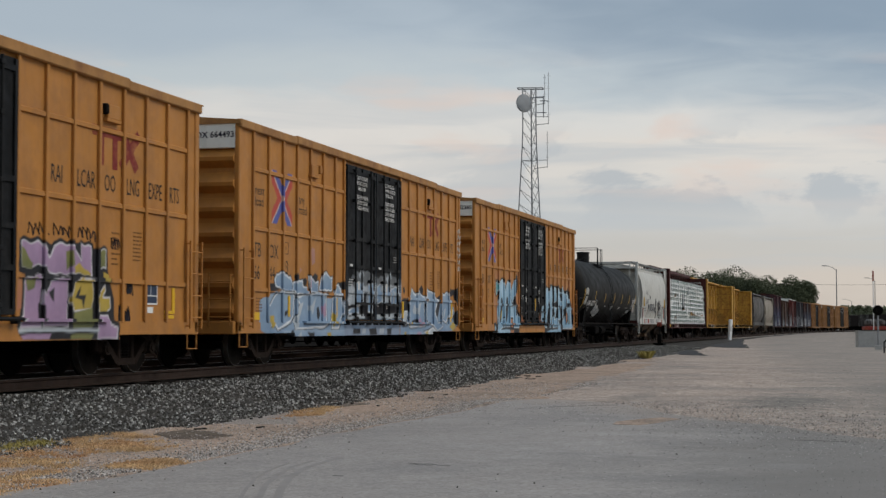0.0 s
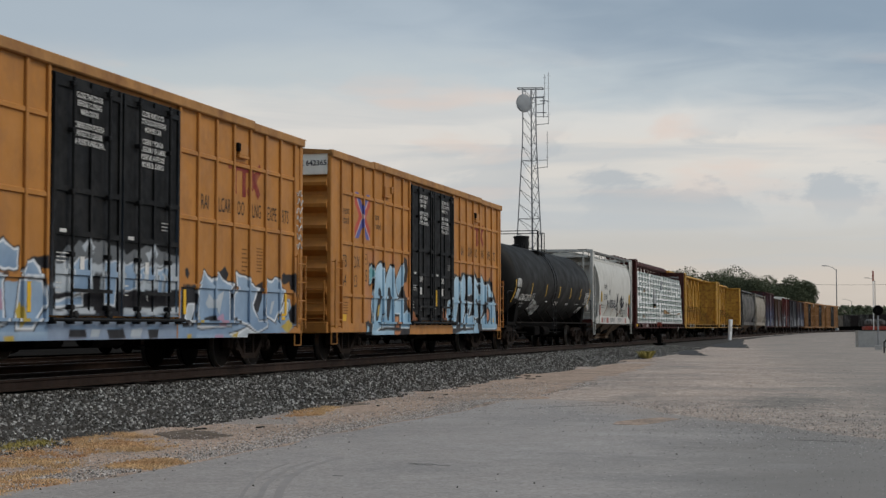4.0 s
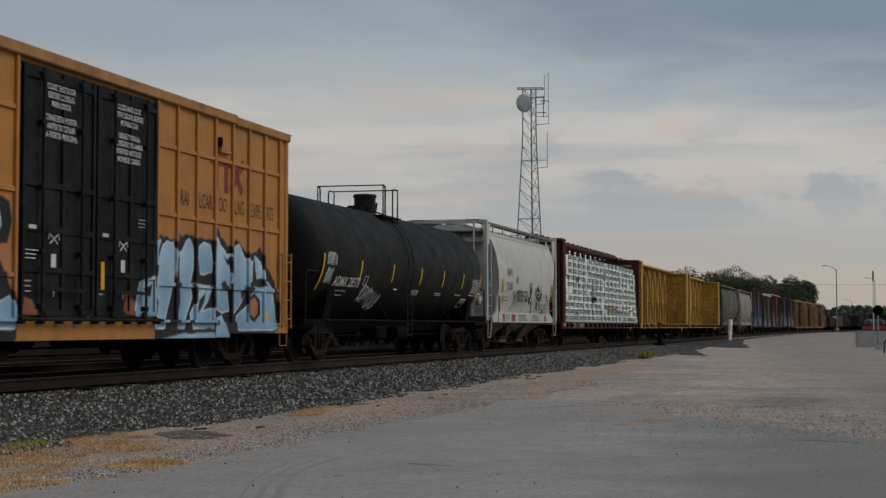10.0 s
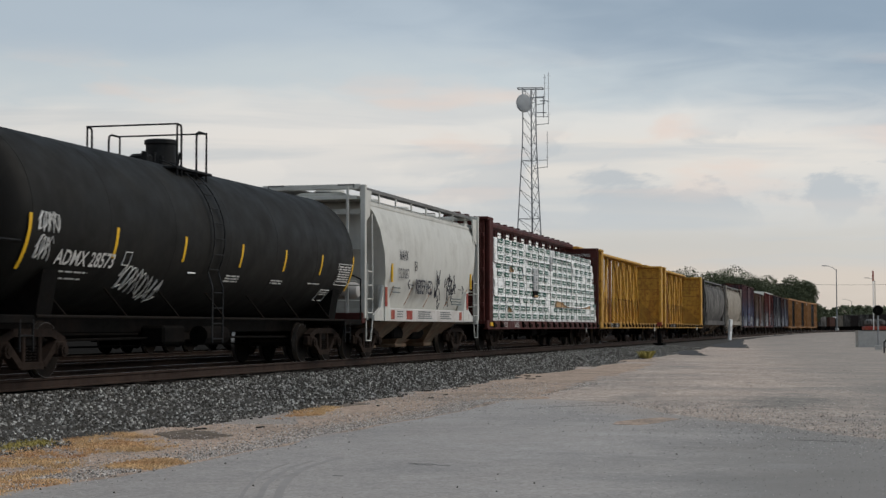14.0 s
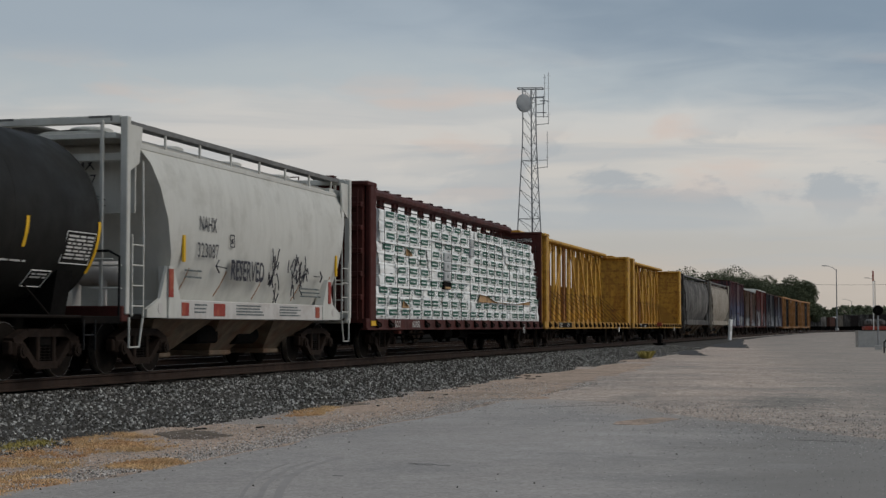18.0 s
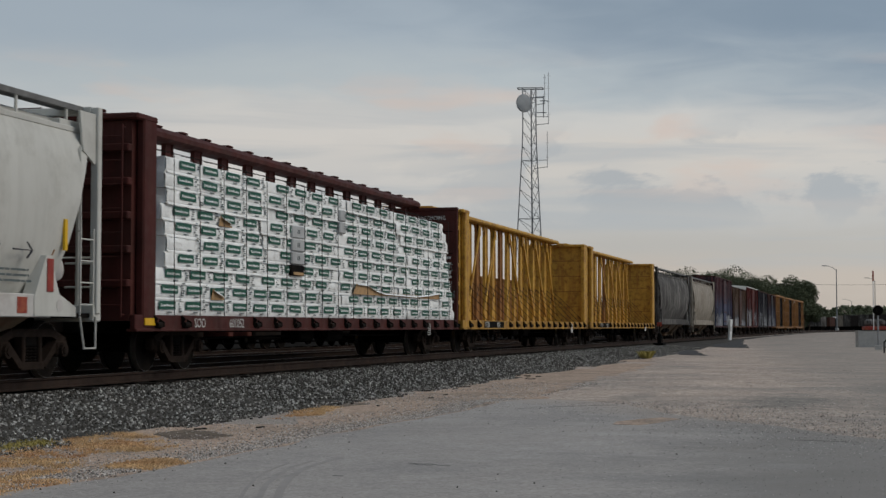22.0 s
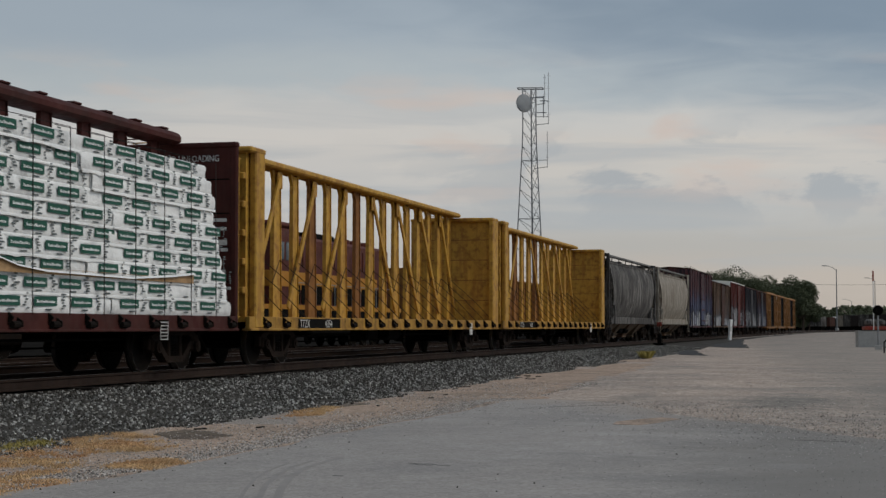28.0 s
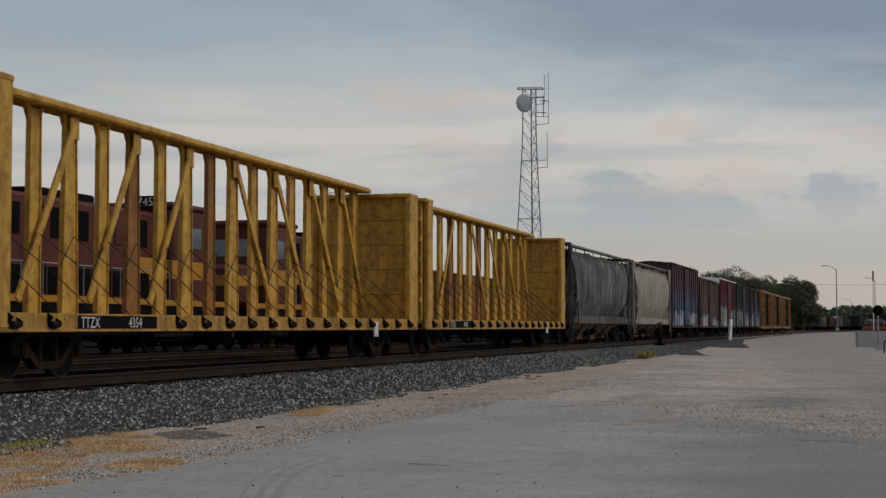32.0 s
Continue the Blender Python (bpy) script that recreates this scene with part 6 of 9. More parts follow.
# ---------------------------------------------------------------- black tank car
def tank_car(centre):
    tk = car("tank_car", "dull black tank car with white stencils and yellow marks", "tank car", centre, 7.1)
    R, zc, half = 1.53, 2.58, 7.95
    prof = [(-half - 0.62, 0.02)]
    for k in range(1, 9):
        a = k / 8 * math.pi / 2
        prof.append((-half - 0.62 * math.cos(a), R * math.sin(a)))
    prof += [(x, R) for x in (-5.3, -2.65, 0.0, 2.65, 5.3)]
    prof += [(-x, r) for x, r in prof[8::-1]]
    part("tank_shell", Mesh().lathe(prof, (0, 0, zc), "x", 64), M_tank, tk, "dull black tank shell", smooth=True)
    for x in (-half, -5.3, -2.65, 0.0, 2.65, 5.3, half):
        m = Mesh().lathe([(x - 0.012, R - 0.01), (x - 0.008, R + 0.002), (x + 0.008, R + 0.002), (x + 0.012, R - 0.01)], (0, 0, zc), "x", 64)
        part("weld_seam", m, M_tank, tk, smooth=True)

    def on_shell(ang, out=0.004):
        """Point across the shell; ang in degrees from the horizontal on the camera side."""
        a = radians(ang)
        return -(R + out) * math.cos(a), zc + (R + out) * math.sin(a)

    def strip(m, x0, x1, a0, a1, out=0.006, lean=0.0, n=6):
        v, f = [], []
        for i in range(n + 1):
            t = i / n
            y, z = on_shell(a0 + (a1 - a0) * t, out)
            v += [(x0 + lean * t, y, z), (x1 + lean * t, y, z)]
        for i in range(n):
            f.append((2 * i, 2 * i + 1, 2 * i + 3, 2 * i + 2))
        return m.add(v, f)

    for x, a0, a1 in ((-8.02, -34, 0), (-5.05, -22, -2), (-2.2, -20, -2), (0.65, -20, -2), (3.2, -20, -2), (5.65, -20, -2), (8.0, -34, 0)):
        part("reflector", strip(Mesh(), x - 0.048, x + 0.048, a0, a1), M_stripe, tk, "yellow reflector strip")
    # stencils follow the shell
    for txt, x, ang, size in (("ADMX 28573", -7.02, -29, 0.37),):
        y, z = on_shell(ang)
        ob = lettering(txt, size, M_letter_white, tk, x, y - 0.03, z, label="white reporting mark", stretch=0.98, bold=0.005)
        ob.matrix_basis = pose(x, y - 0.03, z, 90 - ang - 6, 0, 0)
    m = Mesh()
    r = random.Random(3)
    for x, a, w, rows in ((-7.15, -33, 1.45, 1), (-7.1, -38, 1.3, 1), (-7.1, -43, 0.25, 1), (0.15, -27, 0.7, 3), (2.7, -28, 0.7, 2), (5.1, -28, 0.8, 1), (7.0, -10, 0.85, 7), (6.3, -36, 0.5, 2)):
        for k in range(rows):
            u = x
            while u < x + w:
                l = r.uniform(0.08, 0.35)
                strip(m, u, min(x + w, u + l), a - k * 2.3 - 1.2, a - k * 2.3, n=1)
                u += l + 0.05
    tagged(part("stencil", m, M_letter_white, tk, "small white stencils"), kind="stuff")
    m = Mesh()
    r = random.Random(9)
    # looping letters that climb and fall along the shell
    for x0, w, a0, a1, n in ((-4.55, 0.29, -44, -24, 7), (-7.82, 0.17, -10, 2, 4), (-7.75, 0.16, -27, -12, 3)):
        for k in range(n):
            xa = x0 + k * w
            tilt = -2.0 * k if n == 7 else 0
            for q in range(2):
                pts = []
                for j in range(9):
                    t = j / 8
                    x = xa + w * (0.15 + 0.9 * t) + 0.06 * math.sin(6.3 * t + k + q)
                    a = a0 + tilt + (a1 - a0) * (0.5 + 0.5 * math.sin(5.5 * t + 1.7 * k + 2.6 * q) * r.uniform(0.75, 1.1))
                    y, z = on_shell(a, 0.008)
                    pts.append((x, y, z))
                m.path(pts, 0.011, 4)
    for xa, xb, aa, ab in ((-4.62, -4.36, -17, -26), (6.93, 7.90, -8, -28), (6.22, 6.85, -34, -46)):
        ring_ = [(xa, *on_shell(aa, 0.008)), (xb, *on_shell(aa, 0.008)), (xb, *on_shell(ab, 0.008)), (xa, *on_shell(ab, 0.008)), (xa, *on_shell(aa, 0.008))]
        m.path(ring_, 0.012, 4)
    tagged(part("scribble", m, M_letter_white, tk, "white spray scribbles"), kind="stuff")
    part("placard_plate", Mesh().cbox(-1.75, -1.4, -1.36, -1.33, 1.85, 2.15, 0.005), M_white, tk)
    # manway and platform
    part("manway", Mesh().lathe([(4.02, 0.34), (4.08, 0.31), (4.54, 0.31), (4.55, 0.34), (4.62, 0.34), (4.64, 0.30), (4.66, 0.1)], (-0.05, 0, 0), "z", 24), M_black, tk, "black manway housing", smooth=True)
    m = Mesh().lathe([(4.0, 0.26), (4.20, 0.26), (4.25, 0.20)], (-0.95, 0, 0), "z", 16)
    for k in range(7):
        m.rod((-1.3 + k * 0.12, -0.25 + 0.1 * (k % 3), 4.05), (-1.3 + k * 0.12, -0.25 + 0.1 * (k % 3), 4.26 + 0.03 * (k % 2)), 0.045, 8)
    m.rod((0.28, -0.2, 4.1), (0.36, -0.24, 4.42), 0.03, 6)
    part("valve", m, M_black, tk, smooth=True)
    for sy in (-1, 1):
        m = Mesh().cbox(-1.5, 0.25, min(sy * 1.0, sy * 0.55), max(sy * 1.0, sy * 0.55), 3.90, 3.95, 0.01)
        for x in (-1.4, -0.6, 0.1):
            m.beam((x, sy * 0.98, 3.70), (x, sy * 0.6, 3.92), 0.05, 0.05)
        part("platform", m, M_black, tk, "black grating platform")
    # two bent hoops across the tank, before and behind the manway
    for x, back, z in ((-1.40, 0.20, 4.78), (0.03, -0.50, 4.75)):
        W = 0.96
        m = Mesh().path([(x, -W, 3.72), (x, -W, z), (x, W, z), (x, W, 3.72)], 0.024, 8)
        for sy in (-1, 1):
            m.path([(x, sy * W, z - 0.01), (x + back * 0.75, sy * W, z - 0.01), (x + back * 0.95, sy * W, z - 0.05), (x + back, sy * W, z - 0.16), (x + back, sy * W, 3.72)], 0.022, 8)
        part("handrail", m, M_black, tk, "bent black handrail hoop")
    # ladder down the camera side
    m = Mesh()
    for x in (-1.0, -0.48):
        pts = [(x, *on_shell(a, 0.07)) for a in range(75, -31, -10)]
        pts.append((x, -1.55, 1.6))
        pts.append((x, -1.55, 0.52))
        for a, b in zip(pts, pts[1:]):
            m.beam(a, b, 0.05, 0.02, (0, 1, 0))
    for a in range(65, -31, -11):
        y, z = on_shell(a, 0.07)
        m.rod((-1.0, y, z), (-0.48, y, z), 0.013, 6)
    for z in (1.5, 1.2, 0.9, 0.6):
        m.rod((-1.0, -1.55, z), (-0.48, -1.55, z), 0.013, 6)
    part("ladder", m, M_black, tk, "black side ladder")
    # long side rail, its brackets, saddles and end platforms
    m = Mesh().rod((-7.6, -1.40, 1.0), (7.6, -1.40, 1.0), 0.028, 8)
    part("side_rail", m, M_wheel, tk, "thin steel side rail")
    for x in np.arange(-6.6, 6.7, 2.2):
        part("rail_bracket", Mesh().rod((x, -1.40, 1.0), (x - 0.35, -1.12, 1.5), 0.02, 6), M_iron, tk)
    for sx in (-1, 1):
        m = Mesh().prism([(-1.25, 0.98), (-1.38, 1.75), (-1.0, 1.42), (0, 1.12), (1.0, 1.42), (1.38, 1.75), (1.25, 0.98)], sx * 7.1 - 0.25, sx * 7.1 + 0.25)
        part("saddle", m, M_under, tk)
        part("end_platform", Mesh().cbox(sx * 8.4 - 0.75, sx * 8.4 + 0.75, -1.42, 1.42, 0.88, 1.02, 0.02), M_under, tk)
        m = Mesh().path([(sx * 9.0, -1.4, 0.95), (sx * 9.0, -1.4, 2.05), (sx * 8.85, -1.4, 2.15), (sx * 8.0, -1.4, 2.15)] if sx < 0 else [(sx * 9.0, -1.4, 0.95), (sx * 9.0, -1.4, 2.05), (sx * 9.0, -1.2, 2.15), (sx * 9.0, 1.2, 2.15)], 0.022, 8)
        m.path([(sx * 9.0, -1.2, 2.15), (sx * 9.0, 1.2, 2.15), (sx * 9.0, 1.4, 0.95)], 0.022, 8)
        ladder(m, min(sx * 8.1, sx * 7.7), max(sx * 8.1, sx * 7.7), -1.36, 0.45, 0.95, 1, out=0.05)
        part("grab_iron", m, M_black, tk)
    running_gear(tk, 7.1, 9.0)


tank_car(80.1)


# ---------------------------------------------------------------- covered hoppers
M_scribble = material("dark_spray_line", (0.03, 0.03, 0.04), 0.6, vary=0.2)
M_chute = material("rusty_chute", (0.22, 0.165, 0.115), 0.8, vary=0.3, scale=3, stain=RUST, stain_amount=0.5)


M_rustline = material("orange_rust_run", (0.30, 0.15, 0.07), 0.8, vary=0.3, scale=6)
M_board = material("dull_grating", (0.16, 0.16, 0.155), 0.7, vary=0.2, scale=5, stain=(0.08, 0.075, 0.07), stain_amount=0.5)


def covered_hopper(centre, half, half_trucks, label, mat, ztop=4.08, dirt=None, detail=True, cut=1.35, bays=3, shift=0.0):
    hp = car("covered_hopper", label, "hopper car", centre, half_trucks)
    e = half - 0.35
    side = [(1.32, 1.20), (1.70, 1.36), (2.2, 1.48), (2.8, 1.53), (3.4, 1.49), (3.8, 1.40), (ztop, 1.27)]
    roofz = [(ztop + 0.18, 0.95), (ztop + 0.30, 0.55), (ztop + 0.33, 0.0)]

    def ends(z):
        t = max(0.0, min(1.0, (ztop - z) / (ztop - 1.32)))
        return e - 0.15 - cut * t ** 0.7
    v, f = [], []
    prof = [(-y, z) for z, y in side] + [(-y, z) for z, y in roofz] + [(y, z) for z, y in roofz[-2::-1]] + [(y, z) for z, y in side[::-1]]
    n, nx = len(prof), 14
    for i in range(nx + 1):
        for y, z in prof:
            x = -1 + 2 * i / nx
            v.append((x * ends(min(z, ztop)) + shift, y, z))
    for i in range(nx):
        for k in range(n - 1):
            f.append((i * n + k, (i + 1) * n + k, (i + 1) * n + k + 1, i * n + k + 1))
        f.append((i * n + n - 1, (i + 1) * n + n - 1, (i + 1) * n, i * n))
    for i in (0, nx):
        for k in range(n // 2):
            a, b = i * n + k, i * n + n - 1 - k
            if b - a > 2:
                f.append((a, a + 1, b - 1, b))
    part("hopper_body", Mesh().add(v, f), mat, hp, "rounded sheet steel hopper body", smooth=True)
    # top edge bead, side sill with its end sheets
    part("eave_bead", Mesh().cbox(-e + 0.05, e - 0.05, -1.31, -1.24, ztop - 0.06, ztop + 0.04, 0.015).cbox(-e + 0.05, e - 0.05, 1.24, 1.31, ztop - 0.06, ztop + 0.04, 0.015), mat, hp)
    for sy in (-1, 1):
        a, b = (-1.50, -1.36) if sy < 0 else (1.36, 1.50)
        part("side_sill", Mesh().cbox(-half + 1.75, half - 1.75, a, b, 0.98, 1.34, 0.015), M_sillwhite if detail else mat, hp, "pale side sill")
    part("floor_sheet", Mesh().box(-e + cut, e - cut, -1.36, 1.36, 1.05, 1.33), mat, hp)
    for sx in (-1, 1):
        # triangular bolster sheet and jacking pad
        prism = [(sx * (half - 1.75), 1.0), (sx * (half - 1.75), 1.95), (sx * (half - 1.95), 1.95), (sx * (half - 2.3), 1.3), (sx * (half - 2.3), 1.0)]
        part("bolster_sheet", Mesh().prism(prism, -1.515, -1.30, "y"), mat, hp)
        part("bolster_sheet", Mesh().prism(prism, 1.30, 1.515, "y"), mat, hp)
        web = [(sx * (half - 1.75), 1.0), (sx * (half - 0.9), 1.0), (sx * (half - 0.9), 1.15), (sx * (half - 1.45), 1.35), (sx * (half - 1.75), 1.95)]
        part("end_sheet", Mesh().prism(web, -1.48, -1.42, "y"), mat, hp)
        # end frame: corner posts, roof platform, ladder, crossover
        for y in (-1.42, 1.42):
            part("corner_post", Mesh().cbox(sx * (half - 0.12) - 0.07, sx * (half - 0.12) + 0.07, y - 0.07, y + 0.07, 1.05, ztop + 0.42, 0.015), mat, hp, "upright corner post")
        part("end_beam", Mesh().cbox(sx * (half - 0.12) - 0.06, sx * (half - 0.12) + 0.06, -1.34, 1.34, ztop + 0.30, ztop + 0.44, 0.015), mat, hp)
        part("end_sill", Mesh().cbox(sx * (half - 0.1) - 0.14, sx * (half - 0.1) + 0.14, -1.45, 1.45, 0.92, 1.20, 0.02), M_maroon if detail and sx < 0 else mat, hp, "maroon end sill" if detail and sx < 0 else "")
        m = Mesh()
        ladder(m, min(sx * (half - 0.75), sx * (half - 0.3)), max(sx * (half - 0.75), sx * (half - 0.3)), -1.42, 1.02, 2.45, 4, out=0.05)
        m.rod((sx * (half - 0.75), -1.47, 2.4), (sx * (half - 0.75), -1.45, ztop - 0.3), 0.02, 6)
        m.path([(sx * (half - 0.2), -1.47, 1.0), (sx * (half - 0.2), -1.47, 0.48), (sx * (half - 0.6), -1.47, 0.48), (sx * (half - 0.75), -1.47, 1.0)], 0.02)
        part("side_ladder", m, mat, hp)
        m = Mesh()
        m.cbox(sx * half - 0.03, sx * half + 0.03, -1.06, -1.0, 1.1, ztop + 0.35, 0.01)
        m.path([(sx * half, -1.42, 1.5), (sx * half, -0.8, 1.5)], 0.018).path([(sx * half, -1.42, 1.9), (sx * half, -0.8, 1.9)], 0.018)
        m.path([(sx * (half + 0.1), -1.3, 2.0), (sx * (half + 0.1), 1.3, 2.0)], 0.018).path([(sx * (half + 0.1), -0.5, 1.5), (sx * (half + 0.1), 1.3, 1.5)], 0.018)
        part("end_ladder", m, mat, hp)
        # end floor, centre brace, brake cylinder
        part("end_floor", Mesh().box(min(sx * half, sx * (e - cut)), max(sx * half, sx * (e - cut)), -1.38, 1.38, 0.98, 1.06), M_under, hp)
        m = Mesh().beam((sx * (half - 0.15), -0.35, 1.1), (sx * (half - 0.35), -0.25, 3.6), 0.12, 0.08).beam((sx * (half - 0.15), 0.35, 1.1), (sx * (half - 0.35), 0.25, 3.6), 0.12, 0.08)
        part("end_brace", m, mat, hp)
        part("brake_gear", Mesh().lathe([(-1.12, 0.08), (-1.08, 0.18), (-1.0, 0.22), (-0.3, 0.22), (-0.22, 0.18), (-0.18, 0.08)], (sx * (half - 0.75), 0, 1.78), "y", 16).cbox(sx * (half - 0.8) - 0.25, sx * (half - 0.8) + 0.2, -0.15, 0.35, 1.1, 1.7, 0.03).rod((sx * (half - 0.6), -0.8, 1.1), (sx * (half - 0.6), -0.8, 1.65), 0.05, 8), M_sillwhite if detail else mat, hp, "brake reservoir and rigging", smooth=True)
        # roof sheet that reaches out over the end, its cross beam, and the gusset of the corner post
        a_, b_ = sorted((sx * (half - 0.05), sx * (e - 0.75)))
        part("end_roof", Mesh().cbox(a_, b_, -1.26, 1.26, ztop + 0.04, ztop + 0.14, 0.01), mat, hp, "roof sheet over the end")
        part("upper_end_sheet", Mesh().cbox(sx * (half - 0.90) - 0.02, sx * (half - 0.90) + 0.02, -1.24, 1.24, ztop - 1.22, ztop + 0.04, 0.01), mat, hp, "upright upper end sheet")
        part("end_crossbeam", Mesh().cbox(sx * (half - 0.42) - 0.05, sx * (half - 0.42) + 0.05, -1.30, 1.30, ztop - 0.32, ztop - 0.18, 0.01), mat, hp)
        part("gusset", Mesh().prism([(sx * (half - 0.05), ztop + 0.3), (sx * (half - 0.75), ztop + 0.3), (sx * (half - 0.62), ztop - 0.35), (sx * (half - 0.2), ztop - 0.55)], -1.44, -1.40, "y"), mat, hp, "gusset plate of the corner post")
        if detail:
            part("paint_disc", Mesh().lathe([(-1.488, 0.10), (-1.484, 0.10)], (sx * (half - 1.45), 0, 1.17), "y", 20), M_sillwhite, hp, "pale painted disc")
            part("red_plate", Mesh().cbox(sx * (half - 1.83) - 0.10, sx * (half - 1.83) + 0.10, -1.53, -1.515, 1.38, 1.90, 0.004), M_red, hp, "red reflective plate")
    # hopper bays under the sill
    w = 2 * (e - cut) / bays
    for i in range(bays):
        x = -(e - cut) + (i + 0.5) * w
        m = Mesh()
        top, low = 0.48 * w, 0.16 * w
        m.add([(x - top, -1.25, 1.06), (x + top, -1.25, 1.06), (x + top, 1.25, 1.06), (x - top, 1.25, 1.06), (x - low, -0.55, 0.32), (x + low, -0.55, 0.32), (x + low, 0.55, 0.32), (x - low, 0.55, 0.32)], [(0, 1, 5, 4), (1, 2, 6, 5), (2, 3, 7, 6), (3, 0, 4, 7), (4, 5, 6, 7), (3, 2, 1, 0)])
        m.cbox(x - low - 0.08, x + low + 0.08, -0.62, 0.62, 0.24, 0.34, 0.02)
        part("discharge_chute", m, M_chute, hp, "rust-brown discharge chute")
    # running boards on the roof
    for y in (-0.95, 0.95):
        m = Mesh().cbox(-half + 0.05, half - 0.05, y - 0.22, y + 0.22, ztop + 0.40, ztop + 0.44, 0.008)
        m.cbox(-half + 0.05, half - 0.05, y - 0.24 if y < 0 else y + 0.2, y - 0.2 if y < 0 else y + 0.24, ztop + 0.34, ztop + 0.44, 0.008)
        part("running_board", m, M_board, hp, "grating running board")
        for k in range(8):
            x = -half + 0.7 + k * (2 * half - 1.4) / 7
            part("board_bracket", Mesh().cbox(x - 0.025, x + 0.025, y * 1.22 - 0.02, y * 1.22 + 0.02, ztop + 0.02, ztop + 0.40, 0.006), mat, hp)
    for k in range(4):
        x = -half + 1.6 + k * (2 * half - 3.2) / 3
        part("roof_hatch", Mesh().lathe([(ztop + 0.30, 0.40), (ztop + 0.40, 0.40), (ztop + 0.43, 0.34)], (x, 0, 0), "z", 16), mat, hp)
    if detail:
        F = -1.535
        for txt, x, z, s in (("NAHX", -3.28, 2.68, 0.41), ("323087", -3.38, 2.17, 0.41)):
            lettering(txt, s, M_stencil, hp, x, F - 0.006, z, label="dark reporting mark", stretch=0.72 if txt == "NAHX" else 0.86)
        ob = lettering("RESERVED", 0.56, M_scribble, hp, -1.72, F - 0.006, 1.80, label="scrawled dark graffiti", stretch=0.72, bold=0.006)
        over = lettering("RESERVED", 0.60, M_scribble, hp, -1.75, F - 0.009, 1.77, label="second coat of scrawled graffiti", stretch=0.70)
        over.data.transform(Matrix(((1, 0.10, 0, 0), (0, 1, 0, 0), (0, 0, 1, 0), (0, 0, 0, 1))))
        ob.data.transform(Matrix(((1, 0.22, 0, 0), (0, 1, 0, 0), (0, 0, 1, 0), (0, 0, 0, 1))))
        r = random.Random(5)
        m = Mesh()
        y = F - 0.004
        for x0, x1, z0, z1, n in ((0.50, 1.0, 1.6, 2.2, 14), (1.65, 2.75, 1.75, 2.25, 26)):
            for k in range(n):
                x, z = r.uniform(x0, x1), r.uniform(z0, z1)
                pts = []
                for j in range(3):
                    pts.append((x, y + max(0, (2.2 - z)) * 0.10, z))
                    x, z = x + r.uniform(-0.1, 0.2), z + r.uniform(-0.28, 0.28)
                m.path(pts, 0.012, 4)
        m.path([(-1.92, y, 2.0), (-2.45, y, 2.03), (-2.3, y, 2.15)], 0.016, 4).path([(-2.45, y, 2.03), (-2.3, y, 1.90)], 0.016, 4)
        m.path([(3.35, y, 2.0), (3.92, y, 2.0), (3.77, y, 2.12)], 0.016, 4).path([(3.92, y, 2.0), (3.77, y, 1.88)], 0.016, 4)
        tagged(part("scribble", m, M_scribble, hp, "dark spray scrawl with arrows"), kind="stuff")
        for x in (-4.0, 4.95):
            part("reflector", Mesh().cbox(x, x + 0.09, F - 0.005, F + 0.04, 2.05, 2.55, 0.003), M_stripe, hp, "yellow reflector strip")
        for x, l in ((-4.0, 0.34), (-2.47, 0.58), (3.55, 0.3)):
            part("red_patch", Mesh().cbox(x, x + l, -1.506, -1.495, 1.04, 1.29, 0.003), M_red, hp, "red paint patch on the sill")
        # a framed stencil square and drips of rust below the seam
        part("stencil_frame", Mesh().box(-1.72, -1.50, F - 0.006, F, 2.67, 2.69).box(-1.72, -1.50, F - 0.006, F, 2.43, 2.45).box(-1.72, -1.70, F - 0.006, F, 2.45, 2.67).box(-1.52, -1.50, F - 0.006, F, 2.45, 2.67).box(-1.64, -1.58, F - 0.006, F, 2.50, 2.60), M_stencil, hp, "small framed stencil")
        for x, z0, z1, lean in ((-3.75, 1.42, 1.95, 0.25), (-1.95, 1.45, 1.95, 0.30), (0.15, 1.42, 1.95, 0.25), (2.55, 1.42, 1.80, 0.20), (4.55, 1.45, 2.05, 0.22)):
            pts = []
            for k in range(6):
                z = z1 + (z0 - z1) * k / 5
                pts.append((x + lean * (z - z0) / (z1 - z0), -float(np.interp(z, [q[0] for q in side], [q[1] for q in side])) - 0.002, z))
            part("rust_run", Mesh().path(pts, 0.014, 4), M_rustline, hp, "thin orange rust run")
        # dark end lettering
        lettering("NAHX\n323087", 0.28, M_stencil, hp, -half + 0.85, 0.35, ztop - 0.42, turn=-90, label="dark end number")
        sm = Mesh()
        for k in range(5):
            sm.box(-half + 0.85, -half + 0.86, -0.55 - 0.12 * (k % 2), 0.30, ztop - 0.92 - 0.055 * k, ztop - 0.90 - 0.055 * k)
        tagged(part("stencil", sm, M_ink, hp, "fine end stencilling"), kind="stuff")
        tagged(part("stencil", bars(bars(bars(Mesh(), -3.4, 1.27, 0.6, 3, -1.502, 0.03, 0.04, 2), -1.3, 1.28, 1.7, 4, -1.502, 0.03, 0.03, 3), 1.2, 1.28, 1.4, 4, -1.502, 0.03, 0.03, 4), M_ink, hp), kind="stuff")
        tagged(part("stencil", bars(bars(Mesh(), -3.8, 1.92, 1.0, 2, -1.47, 0.035, 0.09, 7), 2.7, 1.72, 1.6, 3, -1.44, 0.035, 0.05, 8), M_ink, hp), kind="stuff")
    running_gear(hp, half_trucks, half)
    return hp


covered_hopper(95.5, 6.35, 4.8, "pale grey covered hopper with dark stencils and scrawls", M_grey, shift=0.38)
